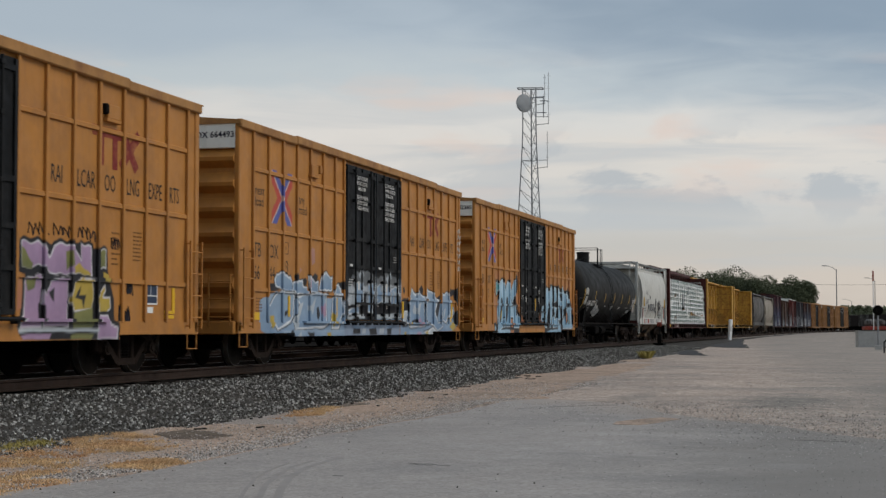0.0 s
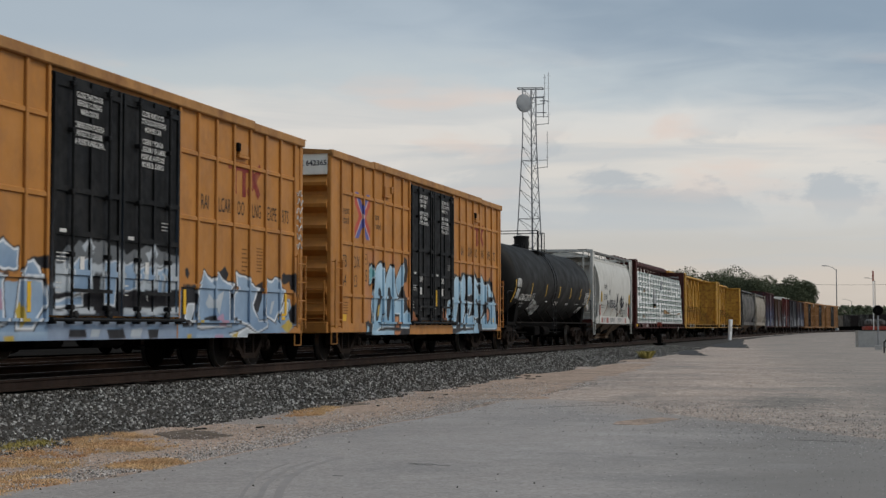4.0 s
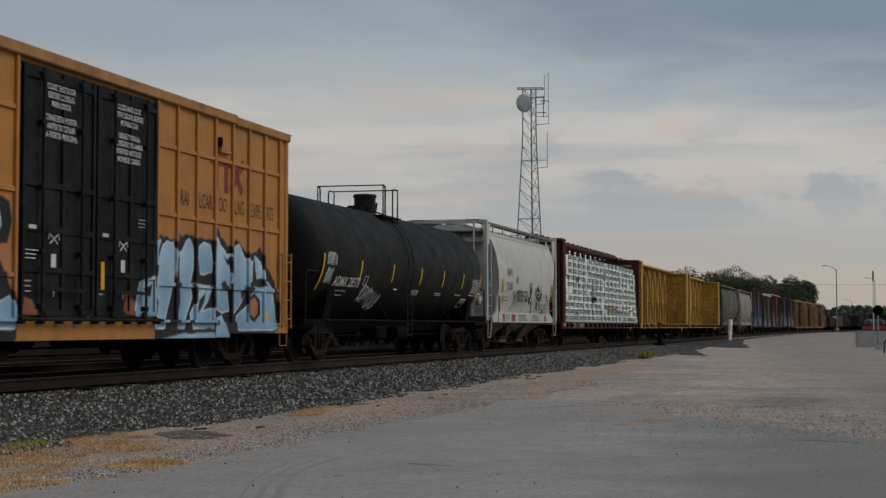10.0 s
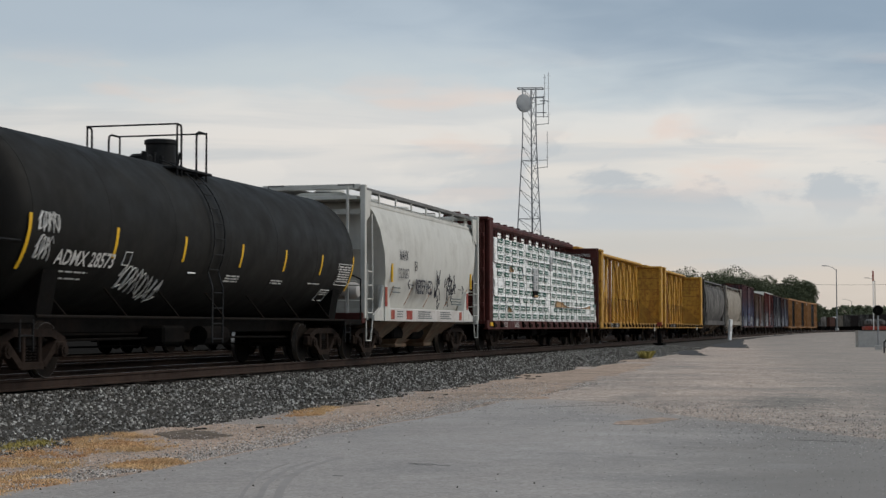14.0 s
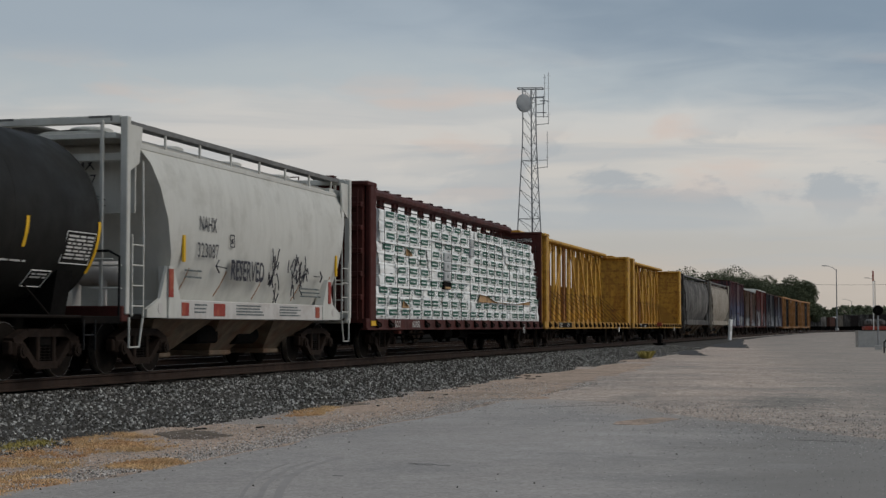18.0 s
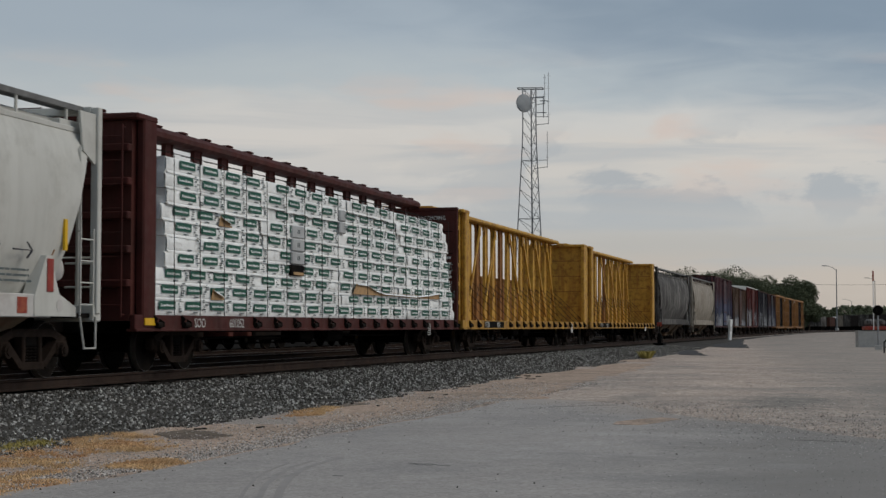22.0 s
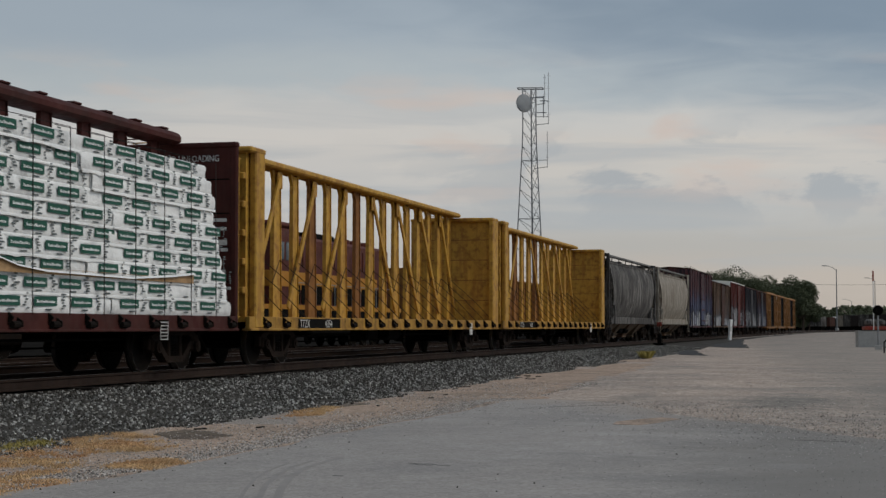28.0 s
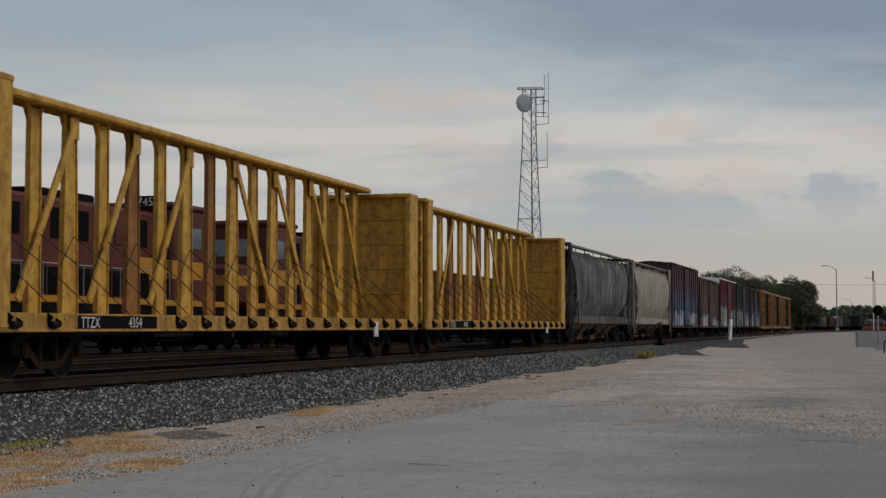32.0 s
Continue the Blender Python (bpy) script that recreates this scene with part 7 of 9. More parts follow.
# ---------------------------------------------------------------- centerbeam flat cars
M_cable = material("dark_strap", (0.03, 0.026, 0.022), 0.7, vary=0.2)
M_rust_post = material("rusted_yellow", (0.27, 0.125, 0.035), 0.75, vary=0.35, scale=2.5, stain=RUST, stain_amount=0.8, streak=0.4, streak_color=RUST)


M_cbsill = material("grimy_yellow_sill", (0.44, 0.245, 0.05), 0.7, vary=0.3, scale=2.0, stain=(0.10, 0.045, 0.02), stain_amount=0.6, stain_scale=2.2, streak=0.6, streak_color=(0.09, 0.045, 0.02))


def centerbeam(centre, half, half_trucks, label, mat, open_frame=True, mark=None, posts=15, thin_end=0.0):
    cb = car("centerbeam_car", label, "flat car", centre, half_trucks)
    zd = 1.04
    right = half - thin_end
    part("deck", Mesh().box(-half, right, -1.36, 1.36, 0.94, zd), mat, cb)
    for sy in (-1, 1):
        m = Mesh().cbox(-half, right, sy * 1.42 - 0.05, sy * 1.42 + 0.05, 0.76, zd + 0.01, 0.012)
        m.cbox(-half, right, sy * 1.40 - 0.10, sy * 1.40 + 0.10, 0.75, 0.80, 0.01)
        part("side_sill", m, M_cbsill if open_frame else mat, cb, "grimy side sill with load winches")
    n = int(2 * half / 1.22)
    for i in range(n):
        x = -half + 0.9 + i * (2 * half - 1.8) / (n - 1)
        if mark and mark[2] - 0.05 < x < mark[2] + 2.75:
            continue
        m = Mesh().rod((x - 0.12, -1.51, 0.87), (x + 0.10, -1.51, 0.87), 0.055, 8).prism([(-1.47, 0.98), (-1.57, 0.92), (-1.57, 0.84), (-1.47, 0.80)], x + 0.10, x + 0.13)
        m.prism([(-1.47, 1.06), (-1.56, 0.98), (-1.47, 0.86)], x - 0.16, x - 0.12)
        part("winch", m, M_iron, cb, "dark load winch")
    for sx in (-1, 1):
        x0, x1 = sorted((sx * half, sx * (half - 0.85)))
        if sx > 0 and thin_end:
            x0, x1 = half - thin_end - 0.16, half - thin_end
        bk = part("bulkhead", Mesh().box(x0 + 0.03, x1 - 0.03, -1.40, 1.40, zd, 4.52) if sx > 0 and thin_end else Mesh().box(x0 + 0.25, x1 - 0.12, -1.40, 1.40, zd, 4.52) if sx > 0 else Mesh().box(x0 + 0.14, x1 - 0.25, -1.31, 1.31, zd, 4.52), mat, cb, "tall steel end bulkhead")
        for sy in (-1, 1):
            part("bulkhead_post", Mesh().cbox(x0 + (0.30 if sx < 0 else 0.02), x1 - 0.02, sy * 1.40 - 0.08, sy * 1.40 + 0.08, 0.80, 4.58, 0.03), mat, bk)
        part("bulkhead_cap", Mesh().cbox(x0, x1, -1.49, 1.49, 4.50, 4.62, 0.03), mat, bk)
        face = x0 if sx < 0 else x1
        for z in (1.6, 2.2, 2.8, 3.4, 4.0):
            part("bulkhead_rib", Mesh().cbox(face - 0.06 if sx < 0 else face - 0.12, face + 0.12 if sx < 0 else face + 0.06, -1.34, 1.34, z - 0.07, z + 0.07, 0.02), mat, bk)
        inner = x1 if sx < 0 else x0
        for z in (1.75, 2.45, 3.15, 3.85):
            part("bulkhead_seam", Mesh().box(inner - 0.008, inner + 0.008, -1.32, 1.32, z - 0.012, z + 0.012), M_rust_post if open_frame else M_under, bk)
        m = Mesh()
        ladder(m, -1.25, -0.8, face if sx < 0 else face + 0.12, 1.0, 4.4, 8, axis="y", out=0.12)
        m.path([(face, 0.4, 4.6), (face, 0.4, 4.75), (face, 1.2, 4.75), (face, 1.2, 4.6)], 0.02)
        part("end_ladder", m, mat, bk)
    # top chord and posts of the centre beam
    a, b = -half + 0.75, half - 0.75
    chord = [(-0.26, 4.64), (-0.30, 4.68), (-0.30, 4.74), (-0.22, 4.80), (0.22, 4.80), (0.30, 4.74), (0.30, 4.68), (0.26, 4.64)] if open_frame else [(-0.20, 4.58), (-0.29, 4.63), (-0.30, 4.72), (-0.24, 4.80), (-0.12, 4.85), (0.12, 4.85), (0.24, 4.80), (0.30, 4.72), (0.29, 4.63), (0.20, 4.58)]
    part("top_chord", Mesh().prism(chord, a, b), mat, cb, "top chord of the centre beam", smooth=not open_frame)
    cap = Mesh()
    for i in range(posts + 3):
        x = a + 0.5 + i * (b - a - 1.0) / (posts + 2)
        cap.cbox(x - 0.15, x + 0.15, -0.18, 0.18, 4.795 if open_frame else 4.845, 4.812 if open_frame else 4.885, 0.01)
    part("chord_plates", cap, mat, cb)
    xs = [a + 0.75 + i * (b - a - 1.5) / (posts - 1) for i in range(posts)]
    for i, x in enumerate(xs):
        w0, w1 = (0.27, 0.16) if i % 2 else (0.19, 0.15)
        m = Mesh()
        y0, y1 = -0.05, 0.05
        m.add([(x - w0, y0, zd), (x + w0, y0, zd), (x + w1, y0, 4.60), (x - w1, y0, 4.60), (x - w0, y1, zd), (x + w0, y1, zd), (x + w1, y1, 4.60), (x - w1, y1, 4.60)], [(0, 1, 2, 3), (7, 6, 5, 4), (0, 4, 5, 1), (1, 5, 6, 2), (2, 6, 7, 3), (3, 7, 4, 0)])
        m.beam((x + w0, 0, zd), (x + w1, 0, 4.60), 0.16, 0.03, (1, 0, 0))
        if open_frame:
            for q in (-1, 1):
                m.add([(x + q * w1, -0.04, 4.64), (x + q * (w1 + 0.16), -0.04, 4.64), (x + q * w1, -0.04, 4.36), (x + q * w1, 0.04, 4.64), (x + q * (w1 + 0.16), 0.04, 4.64), (x + q * w1, 0.04, 4.36)], [(0, 1, 2), (5, 4, 3), (0, 3, 4, 1), (1, 4, 5, 2), (2, 5, 3, 0)])
        part("beam_post", m, M_rust_post if (open_frame and i in (5, 8)) else mat, cb, "tapered steel post" if i == 0 else "")
    for i in range(1, posts, 2):
        if open_frame:
            x0, x1 = (xs[i] - 1.95, xs[i]) if i < posts // 2 else (xs[i] + 2.3, xs[i])
            x0 = max(a + 0.1, min(b - 0.1, x0))
            m = Mesh().beam((x0, -0.12, zd + 0.25), (x1, -0.12, 4.45), 0.05, 0.16, (1, 0, 0))
            m.cbox(x1 - 0.16, x1 + 0.16, -0.13, -0.09, 4.2, 4.6, 0.01)
            part("diagonal_brace", m, mat, cb, "slanting brace")
    if open_frame:
        # tie-down cables slung from the posts to the winches
        for i, x in enumerate(xs):
            m = Mesh().path([(x - 0.5, -0.12, 1.9), (x, -0.12, 2.45), (x + 0.55, -0.8, 1.75), (x + 1.0, -1.48, 0.95)], 0.012, 4)
            part("tie_down_cable", m, M_cable, cb, "slack dark tie-down cable")
    if mark:
        x = mark[2]
        part("mark_panel", Mesh().box(x - 0.1, x + 2.9, -1.478, -1.471, 0.80, 1.02), M_under, cb, "black number panel") if mark[3] else None
        lettering(mark[0], 0.26, M_letter_white, cb, x, -1.482, 0.82, label="white reporting mark")
        lettering(mark[1], 0.26, M_letter_white, cb, x + 1.75, -1.482, 0.82, label="white reporting mark")
    plate = part("data_plate", Mesh().cbox(half - 4.3, half - 3.95, -1.50, -1.475, 0.58, 0.96, 0.005), M_under if not open_frame else M_letter_white, cb, "small bordered data plate")
    if not open_frame:
        pm = Mesh()
        for k in range(6):
            pm.box(half - 4.28, half - 3.97, -1.504, -1.500, 0.60 + k * 0.062, 0.615 + k * 0.062)
        pm.box(half - 4.29, half - 4.275, -1.504, -1.500, 0.60, 0.93).box(half - 3.98, half - 3.965, -1.504, -1.500, 0.60, 0.93)
        tagged(part("plate_print", pm, M_letter_white, plate, "white ruled print"), kind="stuff")
    running_gear(cb, half_trucks, half)
    return cb


CB1, CB2, CB3 = 115.0, 138.75, 162.6
cb = centerbeam(CB1, 11.85, 9.15, "maroon centerbeam flat car under a wrapped lumber load", M_maroon, False, ("SOO", "601052", -9.3, False), thin_end=0.5)
lettering("SOO\n601052", 0.26, M_letter_white, cb, -11.93, 0.2, 4.0, turn=-90, label="white end number")
lettering("LOADING AND UNLOADING\nINSTRUCTIONS", 0.19, M_letter_white, cb, 11.182, -0.1, 4.22, turn=-90, align="CENTER", label="white loading lettering", stretch=0.8)
lettering("WARNING", 0.27, M_letter_white, cb, 11.182, -0.15, 3.72, turn=-90, align="CENTER", label="white warning lettering", stretch=0.85)
m = Mesh()
r = random.Random(8)
z = 3.05
for k, h in enumerate((0.07, 0.07, 0.07, 0.11, 0.07, 0.07, 0.07, 0.12, 0.06, 0.06, 0.06, 0.06)):
    y0 = -0.15 + r.uniform(0.55, 0.95)
    while y0 > -1.15:
        l = r.uniform(0.12, 0.34)
        m.box(11.175, 11.195, y0 - l, y0, z - h, z)
        y0 -= l + 0.07
    z -= h + (0.06 if k % 4 else 0.11)
tagged(part("stencil", m, M_letter_white, cb, "lines of white stencilling"), kind="stuff")
part("reflector", Mesh().cbox(-11.5, -11.05, -1.50, -1.475, 0.86, 0.99, 0.004), M_stripe, cb, "yellow reflector")
centerbeam(CB2, 11.75, 9.0, "empty worn yellow centerbeam flat car with rust", M_cbyellow, True, ("TTZX", "4354", -8.7, True), posts=17)
centerbeam(CB3, 11.25, 8.95, "empty yellow centerbeam flat car, rusty bulkheads", M_cbyellow, True, ("TTZX", "4418", -8.4, True), posts=15)

# the lumber load: ten tiers of white-wrapped packs on both sides of the beam
load = thing("lumber_load", "white-wrapped lumber packs with green prints on the flat car", "lumber")
TRAIN.append((load, CB1, 9.15))
r = random.Random(12)
GREEN = Mesh().box(-0.36, 0.36, -0.003, 0.0, -0.076, 0.076).mesh("green_label", M_green)
word = Mesh()
for k in range(11):
    u = -0.29 + k * 0.053
    word.box(u, u + 0.034, -0.007, -0.004, -0.024, 0.024 if k in (0, 5) else (0.012, 0.004, 0.014)[k % 3])
WORD = word.mesh("label_word", M_wrap)
for tier in range(10):
    z0 = 1.05 + tier * 0.296
    start = -10.95 + (0.0 if tier in (0, 1, 2) else 0.50 + r.uniform(-0.12, 0.12))
    stop = 11.17 - (0 if tier == 0 else 0.12 * tier + r.uniform(0, 0.2))
    n = 4
    cuts = [start + (stop - start) * k / n + (r.uniform(-0.6, 0.6) if 0 < k < n else 0) for k in range(n + 1)]
    for k in range(n):
        a, b = cuts[k] + 0.012, cuts[k + 1] - 0.012
        out = r.uniform(-0.03, 0.03)
        pk = Mesh()
        nx = int((b - a) / 0.22)
        # a soft pack: the front face waves a little, the wrap sags at its lower edge
        v, f = [], []
        rows = 5
        for i in range(nx + 1):
            x = a + (b - a) * i / nx
            for j in range(rows + 1):
                t = j / rows
                wv = noise.noise((x * 1.9, tier * 3.1 + t * 1.6, 2.0)) * 0.020 + noise.noise((x * 6, tier * 2.3 + t * 3, 5.0)) * 0.010
                edge = 0.02 if j in (0, rows) else 0.0
                v.append((x, -1.36 + out + wv + edge, z0 + 0.282 * t + (noise.noise((x * 0.8, tier, 0)) * 0.012 if 0 < j else 0)))
        for i in range(nx):
            for j in range(rows):
                f.append((i * (rows + 1) + j, (i + 1) * (rows + 1) + j, (i + 1) * (rows + 1) + j + 1, i * (rows + 1) + j + 1))
        pk.add(v, f)
        pk.box(a, b, -1.325 + out, -0.36, z0, z0 + 0.288)
        pack = part("lumber_pack", pk.mesh("lumber_pack", M_wrap, True), M_wrap, load, "white plastic wrapped lumber pack")
        x = a + r.uniform(0.15, 0.5)
        prints = Mesh()
        while x < b - 0.45:
            zc = z0 + 0.165
            if r.random() < 0.98:
                yl = -1.36 + out - 0.020
                part("green_label", GREEN, M_green, pack, at=pose(x + 0.42, yl, zc + 0.02, 0, r.uniform(-1.5, 1.5), 0))
                tagged(part("label_word", WORD, M_wrap, pack, at=pose(x + 0.42, yl - 0.002, zc + 0.02)), kind="stuff")
            for q in range(6):
                u = x + 0.86 + r.uniform(0, 0.14)
                prints.box(u, u + r.uniform(0.03, 0.16), -1.36 + out - 0.022, -1.36 + out - 0.018, zc - 0.1 + q * 0.045, zc - 0.075 + q * 0.045)
            prints.box(x + 0.42, x + 0.62, -1.36 + out - 0.022, -1.36 + out - 0.018, z0 + 0.045, z0 + 0.07)
            x += r.uniform(1.12, 1.22)
        tagged(part("print", prints, M_ink, pack, "small grey print"), kind="stuff")
        # the wrap's loose lower hem hangs unevenly over the tier below
        hem, nh = Mesh(), int((b - a) / 0.09)
        hv = []
        for i in range(nh + 1):
            x_ = a + (b - a) * i / nh
            low_ = 0.018 + 0.045 * max(0.0, noise.noise((x_ * 2.1, tier * 5.7, 3.0)) + 0.35 * noise.noise((x_ * 9, tier, 1.0)))
            out_ = 0.016 + 0.020 * abs(noise.noise((x_ * 4, tier * 3, 8.0)))
            hv += [(x_, -1.362 + out - 0.004, z0 + 0.030), (x_, -1.362 + out - out_, z0 + 0.006), (x_, -1.358 + out - out_ * 1.15, z0 - low_)]
        hem.add(hv, [(i * 3 + j, i * 3 + 3 + j, i * 3 + 4 + j, i * 3 + 1 + j) for i in range(nh) for j in (0, 1)])
        part("wrap_hem", hem.mesh("wrap_hem", M_wrap, True), M_wrap, pack, "loose creased hem of the wrap") if tier else None
        # the pack's far twin
        part("lumber_pack", Mesh().cbox(a, b, 0.36, 1.34, z0, z0 + 0.288, 0.02), M_wrap, load)
        if (tier, k) in ((1, 0), (6, 0)):
            x0, w = a + 2.6, 0.7
            tear = Mesh().add([(x0, -1.405 + out, z0 + 0.02), (x0 + w, -1.405 + out, z0 + 0.02), (x0 + w * 0.8, -1.41 + out, z0 + 0.12), (x0 + w * 0.45, -1.41 + out, z0 + 0.17), (x0 + w * 0.12, -1.41 + out, z0 + 0.24)], [(0, 1, 2, 3, 4)])
            part("bare_wood", tear, M_wood, pack, "raw boards where the wrap is torn")
            flap = Mesh().add([(x0 + w * 0.1, -1.40 + out, z0 + 0.25), (x0 + w * 0.45, -1.40 + out, z0 + 0.18), (x0 + w * 0.8, -1.40 + out, z0 + 0.13), (x0 + w * 0.85, -1.46 + out, z0 + 0.08), (x0 + w * 0.4, -1.48 + out, z0 + 0.12), (x0 + w * 0.2, -1.47 + out, z0 + 0.16)], [(0, 1, 4, 5), (1, 2, 3, 4)])
            part("wrap_flap", flap, M_wrap, pack)
# places where packs do not meet, a long tear in the wrap, and the straps over the load
M_packend = material("grey_pack_end", (0.40, 0.41, 0.41), 0.6, vary=0.12, scale=3, bump=0.006, bump_scale=9, stain=(0.25, 0.25, 0.25), stain_amount=0.4)
for x0, x1, z0, n in ((-3.80, -2.95, 2.24, 3), (-0.40, 0.06, 3.13, 2)):
    for k in range(n):
        end = part("pack_end", Mesh().cbox(x0 + 0.02 * (k % 2), x1, -1.44, -1.30, z0 + k * 0.30, z0 + k * 0.30 + 0.285, 0.025), M_packend, load, "grey pack end in a gap of the load")
        part("print", Mesh().box(x0 + 0.35, x0 + 0.40, -1.444, -1.44, z0 + k * 0.3 + 0.1, z0 + k * 0.3 + 0.2).box(x0 + 0.45, x0 + 0.5, -1.444, -1.44, z0 + k * 0.3 + 0.1, z0 + k * 0.3 + 0.2), M_ink, end)
# a solid black block gives the hole below the pack ends its shade
part("load_gap", Mesh().cbox(-3.82, -2.95, -1.432, -1.30, 1.99, 2.23, 0.02), M_under, load, "black block painted as the shade in a gap between packs")
part("bare_wood", Mesh().cbox(-3.70, -3.05, -1.45, -1.36, 2.0, 2.07, 0.01), M_wood, load, "bare board ends in a gap")
tear = [(0.66, 1.66), (9.2, 1.66), (9.2, 1.87), (8.3, 1.80), (6.5, 1.71), (3.5, 1.73), (2.6, 1.79), (1.9, 1.92), (1.0, 1.93)]
part("bare_wood", Mesh().add([(x, -1.425, z) for x, z in tear], [tuple(range(9))]).box(0.9, 9.0, -1.427, -1.424, 1.745, 1.75), M_wood, load, "raw boards along a torn wrap")
flap = tear[2:]
fl = Mesh()
for (xa, za), (xb, zb) in zip(flap, flap[1:]):
    fl.add([(xa, -1.43, za), (xb, -1.43, zb), (xb, -1.47, zb - 0.035), (xa, -1.48, za - 0.04)], [(0, 1, 2, 3)])
part("wrap_flap", fl, M_wrap, load, "loose edge of torn wrap")
for i in range(18):
    x = -10.2 + i * 1.2
    m = Mesh().path([(x, -1.47, 1.02), (x, -1.455, 2.6), (x, -1.44, 4.07), (x + 0.1, -0.45, 4.3)], 0.009, 4)
    part("strap", m, M_cable, load, "thin dark strap")


# ---------------------------------------------------------------- the rear of the train
def mixed_paint(name, base, second, where, stain):
    """Weathered car paint in two colours that change with the height."""
    mat = material(name, base, 0.65, vary=0.25, scale=1.2, stain=stain, stain_amount=0.7, streak=0.95, streak_color=tuple(c * 0.3 for c in stain), paint=True)
    return mat


M_rear = {
    "red": mixed_paint("faded_oxide_red", (0.19, 0.026, 0.020), None, 0, (0.10, 0.04, 0.03)),
    "plum": mixed_paint("faded_plum", (0.14, 0.034, 0.034), None, 0, (0.06, 0.05, 0.06)),
    "tan": mixed_paint("dusty_tan", (0.20, 0.125, 0.080), None, 0, (0.12, 0.07, 0.045)),
    "navy": mixed_paint("faded_navy", (0.026, 0.030, 0.044), None, 0, (0.06, 0.05, 0.05)),
    "brown": mixed_paint("oxide_brown", (0.12, 0.045, 0.030), None, 0, (0.06, 0.03, 0.02)),
}


def plain_boxcar(centre, half, ztop, mat, label, paint, door_mat, white_roof=False, door_at=0.0, seed=1):
    """An older boxcar with ribbed sides and a sliding door."""
    bc = car("boxcar", label, "boxcar", centre, half - 2.1)
    F = -1.44
    side = plate_grid(Mesh(), -half + 0.05, half - 0.05, 0.92, ztop - 0.1, F, 1.44, 0.09)
    part("body", sprayed(side.mesh("body", mat), paint), mat, bc, "weathered ribbed body")
    n = 12
    for i in range(n + 1):
        x = -half + 0.1 + i * (2 * half - 0.2) / n
        if abs(x - door_at) > 1.3:
            pm = plate_grid(Mesh(), x - 0.06, x + 0.06, 0.94, ztop - 0.12, F - 0.06, F - 0.002, 0.12)
            part("side_post", sprayed(pm.mesh("side_post", mat), paint), mat, bc)
    dm = plate_grid(Mesh(), door_at - 1.25, door_at + 1.25, 1.0, ztop - 0.2, F - 0.09, F - 0.005, 0.1)
    door = part("door", sprayed(dm.mesh("door", door_mat), paint), door_mat, bc, "sliding door")
    for z in np.linspace(1.3, ztop - 0.5, 5):
        part("door_rib", Mesh().cbox(door_at - 1.2, door_at + 1.2, F - 0.13, F - 0.085, z - 0.05, z + 0.05, 0.01), door_mat, door)
    part("door_track", Mesh().cbox(door_at - 1.3, door_at + 3.0, F - 0.12, F, 0.90, 0.97, 0.01).cbox(door_at - 1.3, door_at + 3.0, F - 0.14, F, ztop - 0.2, ztop - 0.12, 0.01), M_under, bc)
    part("roof", Mesh().prism([(-1.52, ztop - 0.1), (-1.52, ztop - 0.03), (0, ztop + 0.1), (1.52, ztop - 0.03), (1.52, ztop - 0.1)], -half, half), M_plate_white if white_roof else M_rear["brown"], bc, "low pitched sheet roof")
    for sx in (-1, 1):
        for k in range(6):
            z = 1.2 + k * (ztop - 1.6) / 5.5
            part("end_rib", Mesh().cbox(sx * half - 0.06, sx * half + 0.06, -1.36, 1.36, z - 0.1, z + 0.1, 0.04), mat, bc)
        part("end_plate", Mesh().cbox(sx * half - 0.075, sx * half + 0.075, -1.4, 1.4, ztop - 0.55, ztop - 0.1, 0.01), M_plate_white if white_roof else mat, bc)
        lm = Mesh()
        a, b = sorted((sx * (half - 0.1), sx * (half - 0.55)))
        ladder(lm, a, b, F - 0.05, 0.75, 2.4, 4, out=0.07)
        part("side_ladder", lm, mat, bc)
    part("side_sill", Mesh().cbox(-half, half, F - 0.02, F + 0.1, 0.78, 0.93, 0.01), mat, bc)
    running_gear(bc, half - 2.1, half)
    return bc


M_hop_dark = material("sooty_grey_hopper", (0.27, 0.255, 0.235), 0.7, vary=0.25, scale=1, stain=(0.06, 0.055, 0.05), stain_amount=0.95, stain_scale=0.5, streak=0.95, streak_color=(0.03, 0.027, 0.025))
M_hop_tan = material("dusty_beige_hopper", (0.37, 0.34, 0.285), 0.6, vary=0.15, scale=1, stain=(0.22, 0.195, 0.16), stain_amount=0.6, streak=0.9, streak_color=(0.15, 0.12, 0.09))
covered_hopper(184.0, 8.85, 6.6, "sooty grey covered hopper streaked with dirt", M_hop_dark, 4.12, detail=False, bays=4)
covered_hopper(202.4, 8.25, 6.2, "dusty beige covered hopper with rounded sides", M_hop_tan, 4.12, detail=False, bays=4)
WHITE_TAG = ((0.36, 0.37, 0.39), (0.22, 0.23, 0.27), (0.42, 0.42, 0.42), (0.10, 0.10, 0.12))


def tag_paint(half, z1, seed, base=None):
    g = throwup(row_of(-half + 0.4, -1.4, 3, 0.9, z1, seed) + row_of(1.6, half - 0.6, 3, 0.9, z1 * 0.9, seed + 1), 0.24, WHITE_TAG, seed, edge=0.16, light=(0.34, 0.35, 0.37))
    if base is None:
        return g

    def both(x, z):
        rgb, cov = g(x, z)
        k = np.clip((base[1] - z + 0.3 * np.sin(x * 2.0)) / 0.8, 0, 1) * 0.85
        low = cov < 0.5
        rgb = np.where(low[:, None], np.array(base[0]), rgb)
        return rgb, np.where(low, np.maximum(cov, k), cov)
    return both


